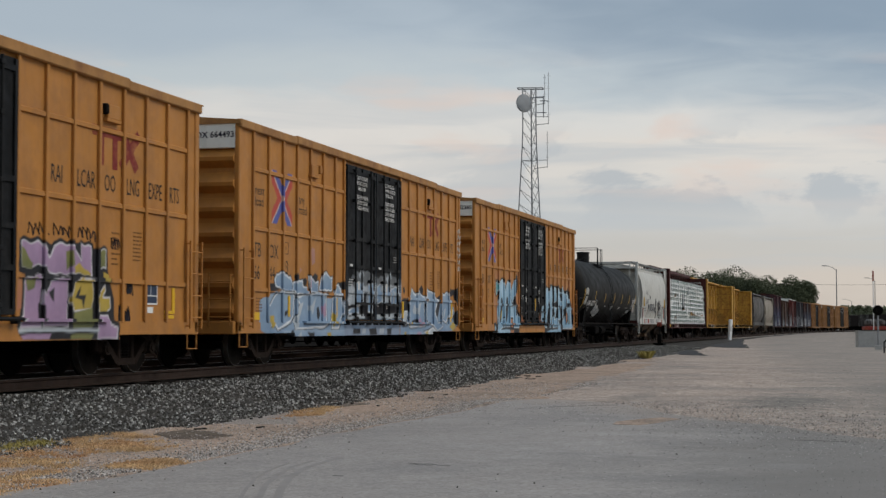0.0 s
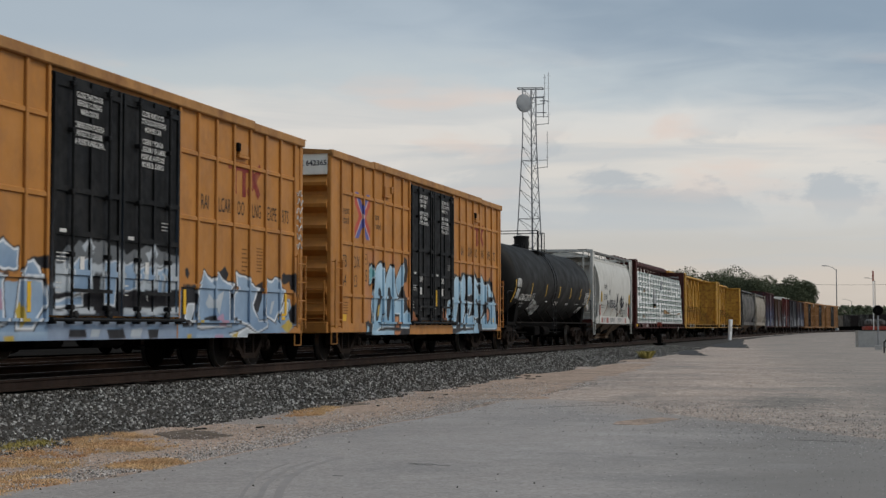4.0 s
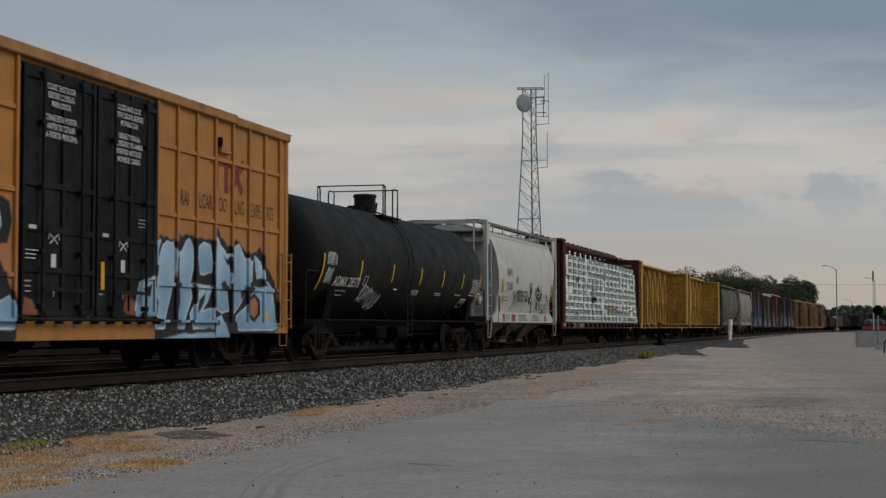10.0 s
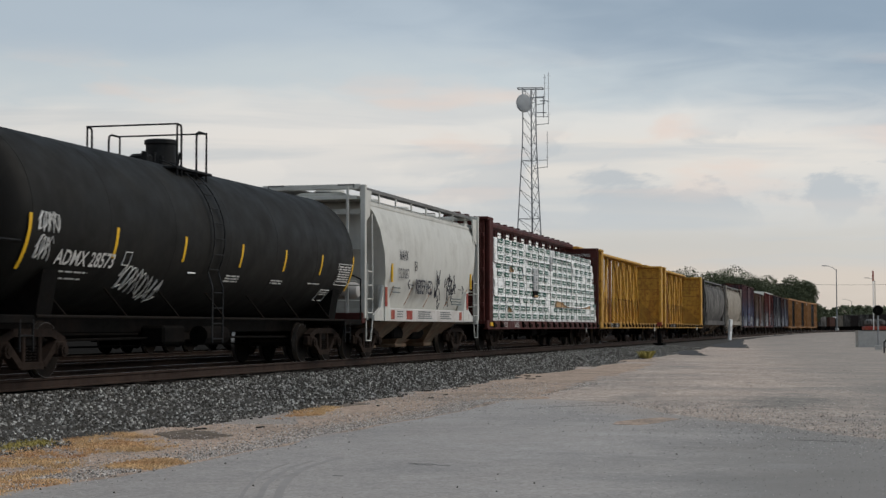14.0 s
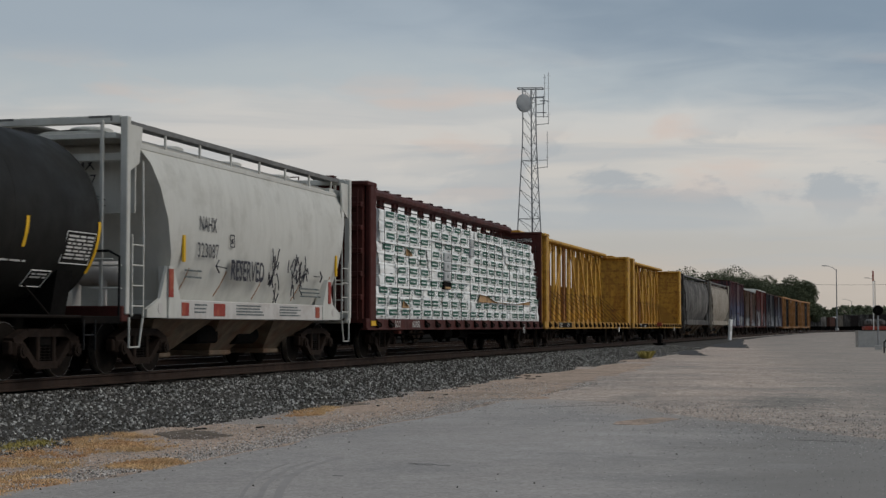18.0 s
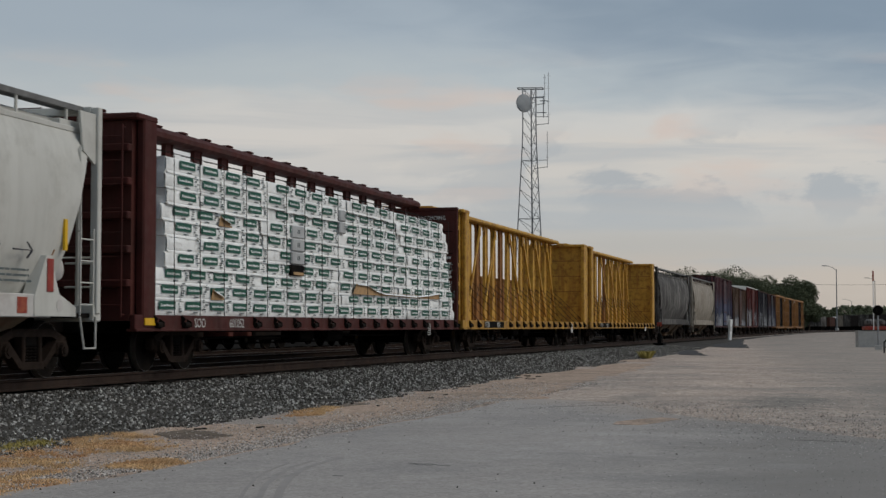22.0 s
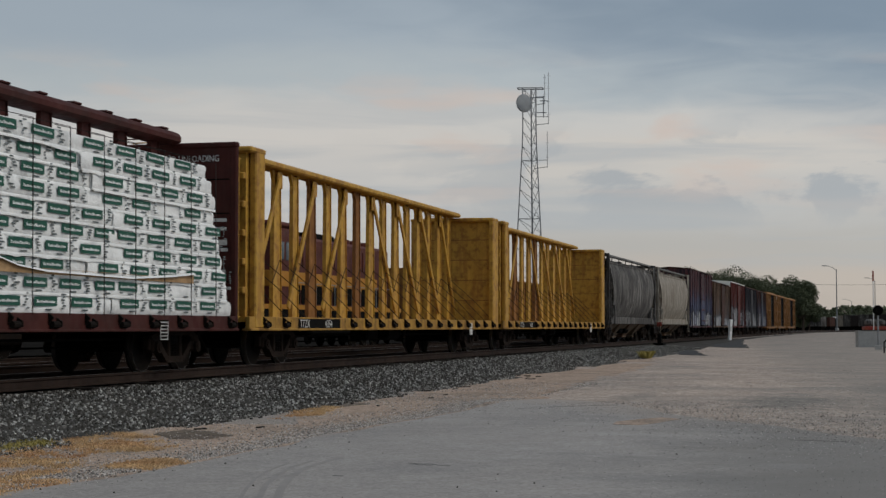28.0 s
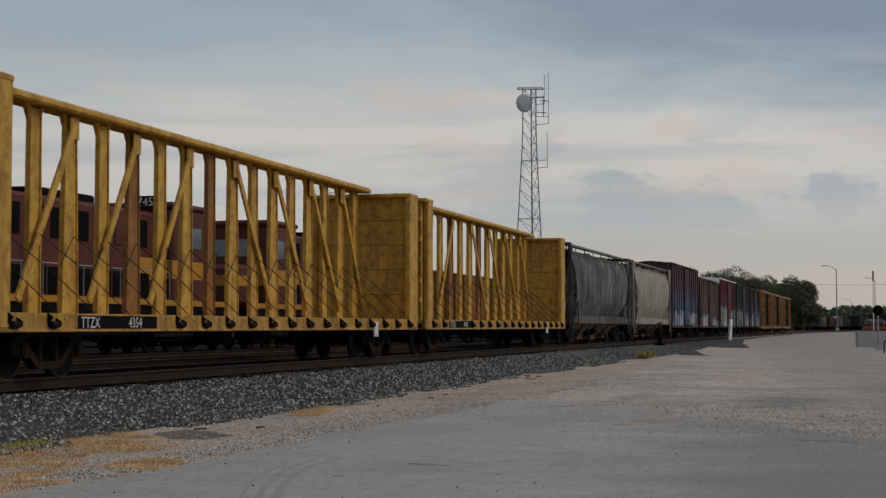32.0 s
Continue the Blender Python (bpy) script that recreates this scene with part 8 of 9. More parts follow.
plain_boxcar(219.2, 7.75, 5.10, M_rear["plum"], "tall faded plum boxcar with blue lower side and white graffiti", tag_paint(7.75, 1.7, 31, ((0.05, 0.065, 0.12), 3.4)), M_rear["plum"], door_at=0.4)
plain_boxcar(235.8, 7.4, 4.62, M_rear["tan"], "dusty tan boxcar with a brown door", tag_paint(7.4, 1.4, 41), M_rear["brown"], door_at=0.5)
plain_boxcar(252.4, 7.7, 5.06, M_rear["red"], "oxide red boxcar with a white roof end and graffiti", tag_paint(7.7, 2.4, 51), M_rear["red"], white_roof=True, door_at=0.5)
plain_boxcar(269.1, 7.65, 4.98, M_rear["navy"], "dark navy boxcar with white graffiti", tag_paint(7.65, 2.2, 61), M_rear["navy"], door_at=0.5)
plain_boxcar(285.7, 7.6, 4.98, M_rear["brown"], "dark brown boxcar with pale graffiti", tag_paint(7.6, 2.0, 71, ((0.035, 0.045, 0.075), 3.6)), M_rear["navy"], door_at=-0.3)
for c, words in ((304.3, "yellow boxcar with black doors far back in the train"), (325.0, "yellow boxcar with black doors, second from the rear"), (345.7, "last yellow boxcar of the train with black doors")):
    yellow_boxcar(c, words, near=False, coat=M_yellow_old)
# ---------------------------------------------------------------- things beside the line
M_leaf = material("dark_leaves", (0.105, 0.120, 0.072), 0.9, vary=0.25, scale=0.25, island=0.2, spec=0.08)
M_bark = material("bark", (0.07, 0.055, 0.042), 0.9, vary=0.35, scale=4)
M_galv = material("galvanised_steel", (0.27, 0.275, 0.28), 0.5, metal=0.3, vary=0.15, scale=3)
M_dish = material("dull_dish", (0.40, 0.41, 0.41), 0.6, vary=0.1, scale=1)
M_concrete = material("pale_concrete", (0.42, 0.41, 0.385), 0.9, vary=0.12, scale=2, bump=0.005, stain=(0.28, 0.27, 0.26), stain_amount=0.4)
M_grass = material("dry_grass", (0.60, 0.41, 0.22), 0.95, vary=0.25, scale=1.2, island=0.35, spec=0.1, stain=(0.40, 0.17, 0.075), stain_amount=0.45, stain_scale=1.0)
M_greengrass = material("yellow_green_weed", (0.36, 0.30, 0.09), 0.9, vary=0.3, scale=2, island=0.3, spec=0.15)
M_loco_red = material("faded_maroon_loco", (0.105, 0.028, 0.020), 0.55, vary=0.15, scale=1.0, stain=(0.035, 0.014, 0.012), stain_amount=0.5, streak=0.3, streak_color=(0.08, 0.04, 0.03))
M_loco_yellow = material("faded_loco_yellow", (0.44, 0.20, 0.03), 0.55, vary=0.15, scale=1.2, stain=(0.28, 0.14, 0.03), stain_amount=0.4)
M_glass = material("dark_cab_glass", (0.09, 0.11, 0.125), 0.12, vary=0.1, spec=0.6)


def lattice_tower(x, y, height, base_w, top_w, label):
    z0 = rise(x)
    tw = thing("radio_tower", label, "tower", m=pose(x, y, z0, 0, 0, 32))

    def half(z):
        return (base_w + (top_w - base_w) * min(1.0, z / (height * 0.80))) / 2
    legs = [(-1, -0.577), (1, -0.577), (0, 1.155)]
    for lx, ly in legs:
        m = Mesh().path([(lx * half(a), ly * half(a), a) for a in np.linspace(0, height, 13)], 0.075, 6)
        part("tower_leg", m, M_galv, tw, "galvanised tower leg")
    bays = 17
    for k in range(bays):
        a, b = height * k / bays, height * (k + 1) / bays
        m = Mesh()
        for i in range(3):
            p, q = legs[i], legs[(i + 1) % 3]
            if i != 1:
                m.rod((q[0] * half(a), q[1] * half(a), a), (p[0] * half(b), p[1] * half(b), b), 0.032, 5)
            if i == 0 or i == 1:
                m.rod((p[0] * half(a), p[1] * half(a), a), (q[0] * half(b), q[1] * half(b), b), 0.032, 5)
            if k % 4 == 3:
                m.rod((p[0] * half(b), p[1] * half(b), b), (q[0] * half(b), q[1] * half(b), b), 0.03, 5)
        part("cross_brace", m, M_galv, tw)
    m = Mesh()
    for k in range(2):
        m.rod((0.86 * half(0) + 0.07 * k, -0.45 * half(0), 0), (0.86 * half(height) + 0.07 * k, -0.45 * half(height), height), 0.03, 6)
    part("cable_run", m, M_galv, tw, "cables up the tower")
    return tw


TX, TY = 185.0, 38.25
tower = lattice_tower(TX, TY, 29.5, 4.1, 1.6, "grey steel lattice radio tower with a dish")
inv = tower.matrix_basis.inverted()
ZT = rise(TX)


def tower_point(dx, dz):
    """A point dx metres to the right in the view from the lot and dz over the foot."""
    a = math.atan2(TY, TX)
    return inv @ Vector((TX + dx * math.sin(a), TY - dx * math.cos(a), ZT + dz))


def toward_lot(p, d):
    a = math.atan2(TY, TX)
    q = tower.matrix_basis @ Vector(p)
    return inv @ Vector((q.x - d * math.cos(a), q.y - d * math.sin(a), q.z))


dm = Mesh()
dish_c = toward_lot(tower_point(-0.75, 27.6), 0.9)
dm.lathe([(-0.45, 0.25), (-0.30, 0.85), (0.0, 1.08), (0.18, 1.08), (0.22, 0.98), (0.30, 0.5), (0.32, 0.02)], (0, 0, 0), "x", 28)
dish = part("dish", dm, M_dish, tower, "round drum dish antenna", smooth=True)
dish.matrix_basis = Matrix.Translation(dish_c) @ inv.to_3x3().to_4x4() @ pose(0, 0, 0, 0, 0, math.degrees(math.atan2(TY, TX)) + 180 + 35)
m = Mesh()
for w in (1.5,):
    pts = [tower_point(-w + 0.1, 29.4), tower_point(w + 0.1, 29.4), toward_lot(tower_point(w, 29.4), 1.2), toward_lot(tower_point(-w, 29.4), 1.2)]
    for a, b in zip(pts, pts[1:] + pts[:1]):
        m.rod(a, b, 0.06, 6)
m.rod(tower_point(-0.8, 28.4), tower_point(1.6, 28.4), 0.05, 6).rod(tower_point(0.8, 26.6), tower_point(2.0, 26.6), 0.05, 6).rod(tower_point(1.6, 26.0), tower_point(1.6, 28.6), 0.06, 6).rod(tower_point(1.2, 28.0), tower_point(2.1, 28.0), 0.05, 6)
part("head_frame", m, M_galv, tower, "antenna head frame")
for dx, z0, z1 in ((2.2, 25.8, 31.4), (1.75, 28.2, 31.2), (2.05, 20.6, 24.3)):
    m = Mesh().rod(tower_point(dx, z0), tower_point(dx, z1), 0.03, 5)
    for z in np.linspace(z0 + 0.6, z1 - 0.4, 4):
        m.rod(tower_point(dx - 0.18, z), tower_point(dx + 0.18, z), 0.02, 4)
    m.rod(tower_point(0.6, z0 + 0.3), tower_point(dx, z0 + 0.3), 0.04, 5).rod(tower_point(0.6, z0 - 0.7), tower_point(dx, z0 - 0.5), 0.04, 5).rod(tower_point(dx, z0 - 0.6), tower_point(dx, z0 + 0.4), 0.035, 5)
    part("whip_antenna", m, M_galv, tower, "thin whip antenna")


# ---------------------------------------------------------------- trees
def tree(x, y, height, width, seed, label):
    r = random.Random(seed)
    tr = thing("tree", label, "tree", "trees behind the yard", m=pose(x, y, rise(x) - 0.1))
    m = Mesh()
    top = Vector((r.uniform(-0.4, 0.4), r.uniform(-0.4, 0.4), height * 0.72))
    m.rod((0, 0, 0), top * 0.5, height * 0.03, 8, height * 0.02).rod(top * 0.5, top, height * 0.02, 6, 0.05)
    blobs = []
    for k in range(9):
        a, h = r.uniform(0, 6.28), r.uniform(0.22, 0.62)
        p = top * h / 0.72
        q = p + Vector((math.cos(a) * width * r.uniform(0.25, 0.42), math.sin(a) * width * r.uniform(0.25, 0.42), height * r.uniform(0.1, 0.28)))
        m.rod(p, q, height * 0.011, 5, 0.03)
        blobs.append((q, r.uniform(0.16, 0.26) * width))
    blobs += [(top + Vector((r.uniform(-1, 1), r.uniform(-1, 1), r.uniform(-0.05, 0.2) * height)), r.uniform(0.17, 0.26) * width) for _ in range(4)]
    part("trunk", m, M_bark, tr, "dark trunk and limbs")
    g = np.random.default_rng(seed)
    crown = Mesh()
    for c, rad in blobs:
        n = 800
        d = g.normal(size=(n, 3))
        d /= np.linalg.norm(d, axis=1)[:, None]
        rr = rad * g.uniform(0.45, 1.12, n) ** 0.6
        for i in range(n):
            p = Vector(d[i] * rr[i]) + c
            s = g.uniform(0.10, 0.26)
            u = Vector(g.normal(size=3)).normalized()
            w = u.orthogonal().normalized()
            t = u.cross(w)
            crown.add([p - w * s, p + t * s * 0.7, p + w * s, p - t * s * 0.6 + u * s * 0.3], [(0, 1, 2, 3)])
    me = bpy.data.meshes.new("crown")
    me.from_pydata([tuple(p) for p in crown.v], [], crown.f)
    me.materials.append(M_leaf)
    part("crown", me, M_leaf, tr, "dense dark green leaves")
    return tr


def sight(px, dist):
    """A place on the ground by its bearing, in hundredths of the picture's width from the left edge."""
    a = YAW - math.atan((px / 100 - 0.5) * 2 * math.tan(radians(31.175) / 2))
    return dist * math.cos(a), dist * math.sin(a)


r = random.Random(6)
for px, dist, h, w in ((76.2, 400, 15.3, 11), (78.0, 395, 15.2, 12), (79.8, 405, 15.6, 12), (81.6, 400, 14.8, 11), (83.3, 405, 16.0, 12), (84.8, 395, 14.0, 11), (86.3, 400, 12.6, 11), (87.7, 405, 12.2, 10), (89.4, 380, 13.0, 9), (90.6, 378, 12.2, 8), (91.3, 385, 6.5, 6), (82.4, 430, 14.5, 12), (85.6, 430, 12.5, 12), (88.6, 430, 11.5, 11)):
    x, y = sight(px, dist)
    tree(x, y, h * 0.90 + 0.2, w * 1.15, r.randrange(999), "broad dark green tree at the yard's edge")

# low far woods on the horizon
woods = Mesh()
g = np.random.default_rng(8)
for i in range(32000):
    px = g.uniform(62, 125) if i < 15000 else g.uniform(-40, 66)
    dist = g.uniform(740, 800)
    x, y = sight(px, dist)
    hmax = 10.0 + 2.2 * noise.noise((px * 0.55, 0, 0)) + 1.2 * noise.noise((px * 2.1, 3, 0))
    z = g.uniform(0, 1) ** 0.7 * hmax
    s = g.uniform(0.6, 1.3)
    u = Vector(g.normal(size=3)).normalized()
    w = u.orthogonal().normalized()
    t = u.cross(w)
    p = Vector((x, y, z))
    woods.add([p - w * s, p + t * s * 0.7, p + w * s, p - t * s * 0.6 + u * s * 0.3], [(0, 1, 2, 3)])
me = bpy.data.meshes.new("far_woods")
me.from_pydata([tuple(p) for p in woods.v], [], woods.f)
me.materials.append(M_leaf)
tagged(new("far_woods", me), "low dark woods along the horizon", "woods", "", "stuff")


# ---------------------------------------------------------------- poles, posts, blocks
def light_pole(px, dist, height, arm, label):
    x, y = sight(px, dist)
    lp = thing("light_pole", label, "light pole", "yard light poles", m=pose(x, y, rise(x), 0, 0, math.degrees(math.atan2(y, x)) + 90))
    part("pole", Mesh().rod((0, 0, 0), (0, 0, height), 0.16, 10, 0.10), M_galv, lp, "tapered grey pole", smooth=True)
    part("footing", Mesh().lathe([(-0.4, 0.42), (0.75, 0.42), (0.8, 0.36)], (0, 0, 0), "z", 14), M_concrete, lp, "round concrete footing")
    pts = [(0, 0, height - 0.3), (arm * 0.35, 0, height + 0.35), (arm * 0.8, 0, height + 0.75), (arm, 0, height + 0.8)]
    part("arm", Mesh().path(pts, 0.06, 6), M_galv, lp, "curved arm")
    part("lamp_head", Mesh().cbox(arm - 0.2, arm + 1.0, -0.2, 0.2, height + 0.72, height + 0.92, 0.06), M_galv, lp, "flat lamp head")


light_pole(94.42, 385, 14.6, 2.3, "tall grey yard light pole with a curved arm")
light_pole(98.75, 470, 14.2, 1.9, "farther grey yard light pole")
light_pole(96.1, 760, 13.0, 3.0, "distant light pole before the woods")

x, y = sight(98.55, 112)
mp = thing("marker_pole", "slender white pole with a red top", "marker pole", m=pose(x, y, rise(x)))
part("pole", Mesh().rod((0, 0, -0.2), (0, 0, 4.5), 0.032, 8), M_white, mp, "white pole")
part("red_top", Mesh().cbox(-0.055, 0.055, -0.055, 0.055, 4.35, 5.05, 0.02), M_red, mp, "red top")

x, y = sight(82.3, 133)
wp = thing("white_post", "short white wooden post beside the track, leaning slightly", "post", m=pose(x, y, -0.30, 2, 3, -38))
part("post", Mesh().cbox(-0.16, 0.16, -0.10, 0.10, -0.3, 1.74, 0.03), M_white, wp, "white painted post")
part("dark_mark", bars(Mesh(), -0.07, 1.2, 0.12, 5, -0.102, 0.05, 0.04, 3), M_letter_black, wp)

# stop block with low signal
bx, by = sight(98.2, 104)
blk = thing("concrete_block", "large pale concrete block on the gravel", "concrete block", m=pose(bx, by - 0.3, rise(bx), 0, 0, 8))
part("block", Mesh().cbox(-0.45, 0.75, -1.9, 1.15, -0.1, 1.05, 0.03), M_concrete, blk, "pale concrete body")
part("dark_cap", Mesh().cbox(-0.5, 0.8, -1.95, 1.2, 1.05, 1.09, 0.01), M_under, blk)
x, y = sight(99.05, 96)
sg = thing("signal", "low signal with a round black target on a grey mast", "signal", m=pose(x, y, rise(x), 0, 0, 4))
part("mast", Mesh().rod((0, 0, -0.2), (0, 0, 2.2), 0.05, 8), M_galv, sg, "grey mast")
part("target", Mesh().lathe([(-0.02, 0.30), (0.02, 0.30), (0.02, 0.1), (0.14, 0.1)], (-0.05, 0, 2.28), "x", 24), M_under, sg, "round black target")
part("hood", Mesh().rod((-0.30, 0, 2.28), (-0.02, 0, 2.28), 0.10, 12), M_under, sg)
part("base", Mesh().cbox(-0.2, 0.2, -0.2, 0.2, -0.2, 0.25, 0.02), M_concrete, sg)
hx, hy = sight(99.7, 86)
st = thing("hand_rail", "bent dark pipe rail before the block", "rail", m=pose(hx, hy, rise(hx)))
part("pipe", Mesh().path([(0, 0, -0.1), (0, 0, 0.55), (0, -0.12, 0.68), (0, -0.5, 0.68)], 0.035, 8).rod((0, 0.0, 0.3), (0, -0.5, 0.3), 0.03, 8), M_under, st)

# switch stand and weeds at the ballast's foot
x, y = sight(74.4, 96)
sw = thing("switch_stand", "low dark switch stand beside the rail", "switch stand", m=pose(x, y, -0.24))
part("base", Mesh().cbox(-0.7, 0.7, -0.3, 0.3, -0.1, 0.12, 0.03), M_under, sw)
part("stand", Mesh().cbox(-0.12, 0.12, -0.12, 0.12, 0.1, 0.65, 0.03).rod((0, 0, 0.6), (0, 0, 1.2), 0.03, 8), M_under, sw)
part("lever", Mesh().rod((0, 0, 0.5), (0.7, -0.1, 0.2), 0.03, 6), M_iron, sw)
part("flag", Mesh().cbox(-0.02, 0.02, -0.14, 0.14, 1.1, 1.35, 0.01), M_red, sw)


def tuft(m, x, y, z, n, h, spread, g):
    for i in range(n):
        a, d = g.uniform(0, 6.28), abs(g.normal()) * spread
        bx_, by_ = x + math.cos(a) * d, y + math.sin(a) * d
        hh = h * g.uniform(0.45, 1.2)
        lx, ly = g.normal() * hh * 0.45, g.normal() * hh * 0.45
        wx, wy = math.cos(a + 1.5) * 0.006, math.sin(a + 1.5) * 0.006
        m.add([(bx_ - wx, by_ - wy, z), (bx_ + wx, by_ + wy, z), (bx_ + lx * 0.5 + wx * 0.7, by_ + ly * 0.5, z + hh * 0.65), (bx_ + lx, by_ + ly, z + hh * 0.9)], [(0, 1, 2), (0, 2, 3)])


def raw(name, m, mat, label, category, kind="stuff"):
    me = bpy.data.meshes.new(name)
    me.from_pydata([tuple(p) for p in m.v], [], m.f)
    me.materials.append(mat)
    return tagged(new(name, me), label, category, "", kind)


g = np.random.default_rng(17)
dry = Mesh()


def in_shape(x, y, pts):
    hit = False
    for (ax, ay), (bx, by) in zip(pts, pts[1:] + pts[:1]):
        if (ay > y) != (by > y) and x < (bx - ax) * (y - ay) / (by - ay) + ax:
            hit = not hit
    return hit


WEDGE = [(10.0, 12.0), (18.4, 10.6), (19.6, 9.5), (18.0, 7.95), (16.8, 7.9), (16.6, 8.3), (15.6, 8.25), (14.6, 7.75), (13.5, 7.6), (13.3, 7.1), (12.2, 7.05), (10.0, 7.3)]
TUFT = [(14.7, 7.4), (14.6, 6.85), (15.2, 6.85), (15.8, 7.35), (15.3, 7.5)]
FAR = [(23.2, 8.85), (25.4, 9.35), (27.0, 9.3), (26.7, 8.95), (23.9, 8.45)]
for i in range(15500):
    if i < 12500:
        x, y, form, keep = g.uniform(10.5, 19.8), g.uniform(6.9, 10.2), WEDGE, 0.10
    elif i < 13600:
        x, y, form, keep = g.uniform(14.5, 15.9), g.uniform(6.8, 7.55), TUFT, -0.1
    else:
        x, y, form, keep = g.uniform(23, 27.2), g.uniform(8.3, 9.5), FAR, -0.05
    u, v = x + 0.35 * noise.noise((x * 1.5, y * 1.5, 2)), y + 0.25 * noise.noise((x * 1.5, y * 1.5, 8))
    if not in_shape(u, v, form) or noise.noise((x * 1.3, y * 1.9, 4.0)) + 0.5 * noise.noise((x * 5.0, y * 5.0, 1.0)) < keep - 0.30 * g.random() - 0.02 * (17 - x):
        continue
    tuft(dry, x, y, rise(x) + 0.01, 11, 0.030, 0.08, g)
raw("dry_grass", dry, M_grass, "low dry straw-coloured grass at the lot's edge", "grass")
green = Mesh()
for i in range(150):
    x = g.uniform(14, 17.5)
    tuft(green, x, 9.65 + g.normal() * 0.15, rise(x) + 0.02, 10, 0.07, 0.08, g)
raw("sparse_weeds", green, M_greengrass, "sparse greenish weeds at the ballast's foot", "weeds")
x, y = sight(72.9, 71)
wd = Mesh()
for i in range(34):
    tuft(wd, x + g.normal() * 0.25, y + g.normal() * 0.09, rise(x) + 0.02, 14, 0.34, 0.05, g)
raw("weed_clump", wd, M_greengrass, "yellow-green weed clump on the ballast", "weed", "thing")

# pebbles and scraps on the strip and the gravel
M_pebble = material("pale_pebbles", (0.47, 0.44, 0.41), 0.9, vary=0.2, scale=9, island=0.6, spec=0.2)
peb, grit = Mesh(), Mesh()
EDGE_X = (8, 12.1, 14.8, 18.4, 21.1, 24, 26.4, 29.4, 31)
EDGE_Y = (7.25, 7.1, 6.8, 6.7, 6.8, 6.6, 6.5, 6.8, 6.3)
for i in range(58000):
    if i < 22000:
        x = 10 + 30 * g.random() ** 1.3
        y = g.uniform(6.4, 9.9)
        if noise.noise((x * 0.5, y * 0.9, 8)) < -0.25:
            continue
    elif i < 40000:
        x = 11 + 20 * g.random() ** 1.2
        y = float(np.interp(x, EDGE_X, EDGE_Y)) + 0.12 + abs(g.normal()) * 0.35
    elif i < 43000:
        if i % 12:
            continue
        x = 11 + 19 * g.random() ** 1.2
        y = float(np.interp(x, EDGE_X, EDGE_Y)) - abs(g.normal()) * 0.25
    else:
        x = 21 + 34 * g.random() ** 1.5
        y = g.uniform(-6, 7.5)
        if noise.noise((x * 0.4, y * 0.7, 3)) < -0.1:
            continue
    q = Euler(g.random(3) * 6.28).to_matrix()
    s = (0.005 + 0.012 * g.random() ** 2.5) * (0.7 if i >= 43000 else 1)
    up_ = 0.025 if 40000 <= i < 43000 else 0.013
    to = grit if g.random() < 0.16 else peb
    to.add([q @ Vector((p_[0] * s * 1.2, p_[1] * s, p_[2] * s * 0.8)) + Vector((x, y, rise(x) + up_)) for p_ in ICO], ICO_F)
for i in range(11000):
    t = g.random()
    d = g.normal() * 1.5
    x, y = 19.0 + 10.5 * t + d * 0.5, -2.2 + 7.4 * t - d
    q = Euler(g.random(3) * 6.28).to_matrix()
    s = 0.004 + 0.009 * g.random() ** 2.5
    to = grit if g.random() < 0.22 else peb
    to.add([q @ Vector((p_[0] * s * 1.2, p_[1] * s, p_[2] * s * 0.8)) + Vector((x, y, rise(x) + 0.022)) for p_ in ICO], ICO_F)
raw("pebbles", peb, M_pebble, "scattered pale pebbles on the dirt and gravel", "pebbles")
M_grit = material("dark_grit", (0.085, 0.08, 0.075), 0.9, vary=0.2, scale=9, island=0.6, spec=0.2)
raw("dark_pebbles", grit, M_grit, "scattered dark pebbles on the dirt and gravel", "pebbles")
scraps = Mesh()
for i in range(26):
    x = 17 + 30 * g.random() ** 1.2
    y = g.uniform(8.2, 9.5) + max(0, (x - 35) * 0.06)
    l, w = 0.02 + 0.13 * g.random() ** 2, g.uniform(0.01, 0.025)
    scraps.box(-l, l, -w, w, 0, 0.02, pose(x, y, rise(x) + 0.012, 0, 0, g.uniform(-45, 15)))
raw("wood_scraps", scraps, M_tie, "small dark wood scraps on the dirt", "debris")
specks, peb2 = Mesh(), Mesh()
for i in range(170):
    x = g.uniform(9, 30)
    y = g.uniform(-6, 6.4)
    s = 0.005 + 0.013 * g.random() ** 2
    q = Euler(g.random(3) * 6.28).to_matrix()
    specks.add([q @ Vector((p[0] * s, p[1] * s, p[2] * s * 0.6)) + Vector((x, y, rise(x) + 0.026)) for p in ICO], ICO_F)
for i in range(5200):
    x = 9.5 + 15 * g.random() ** 1.1
    y = 2.6 - 6.6 * g.random() ** 0.8 + 0.08 * (x - 10)
    s = 0.003 + 0.005 * g.random() ** 2
    q = Euler(g.random(3) * 6.28).to_matrix()
    (specks if i % 3 == 0 else peb2).add([q @ Vector((p[0] * s, p[1] * s, p[2] * s * 0.6)) + Vector((x, y, rise(x) + 0.023)) for p in ICO], ICO_F)
raw("loose_grit", peb2, M_pebble, "fine pale grit on the worn asphalt", "grit")
raw("loose_specks", specks, M_tie, "dark loose stones on the asphalt", "stones")

M_crack = material("crack_filler", (0.15, 0.148, 0.146), 0.95, spec=0.1)
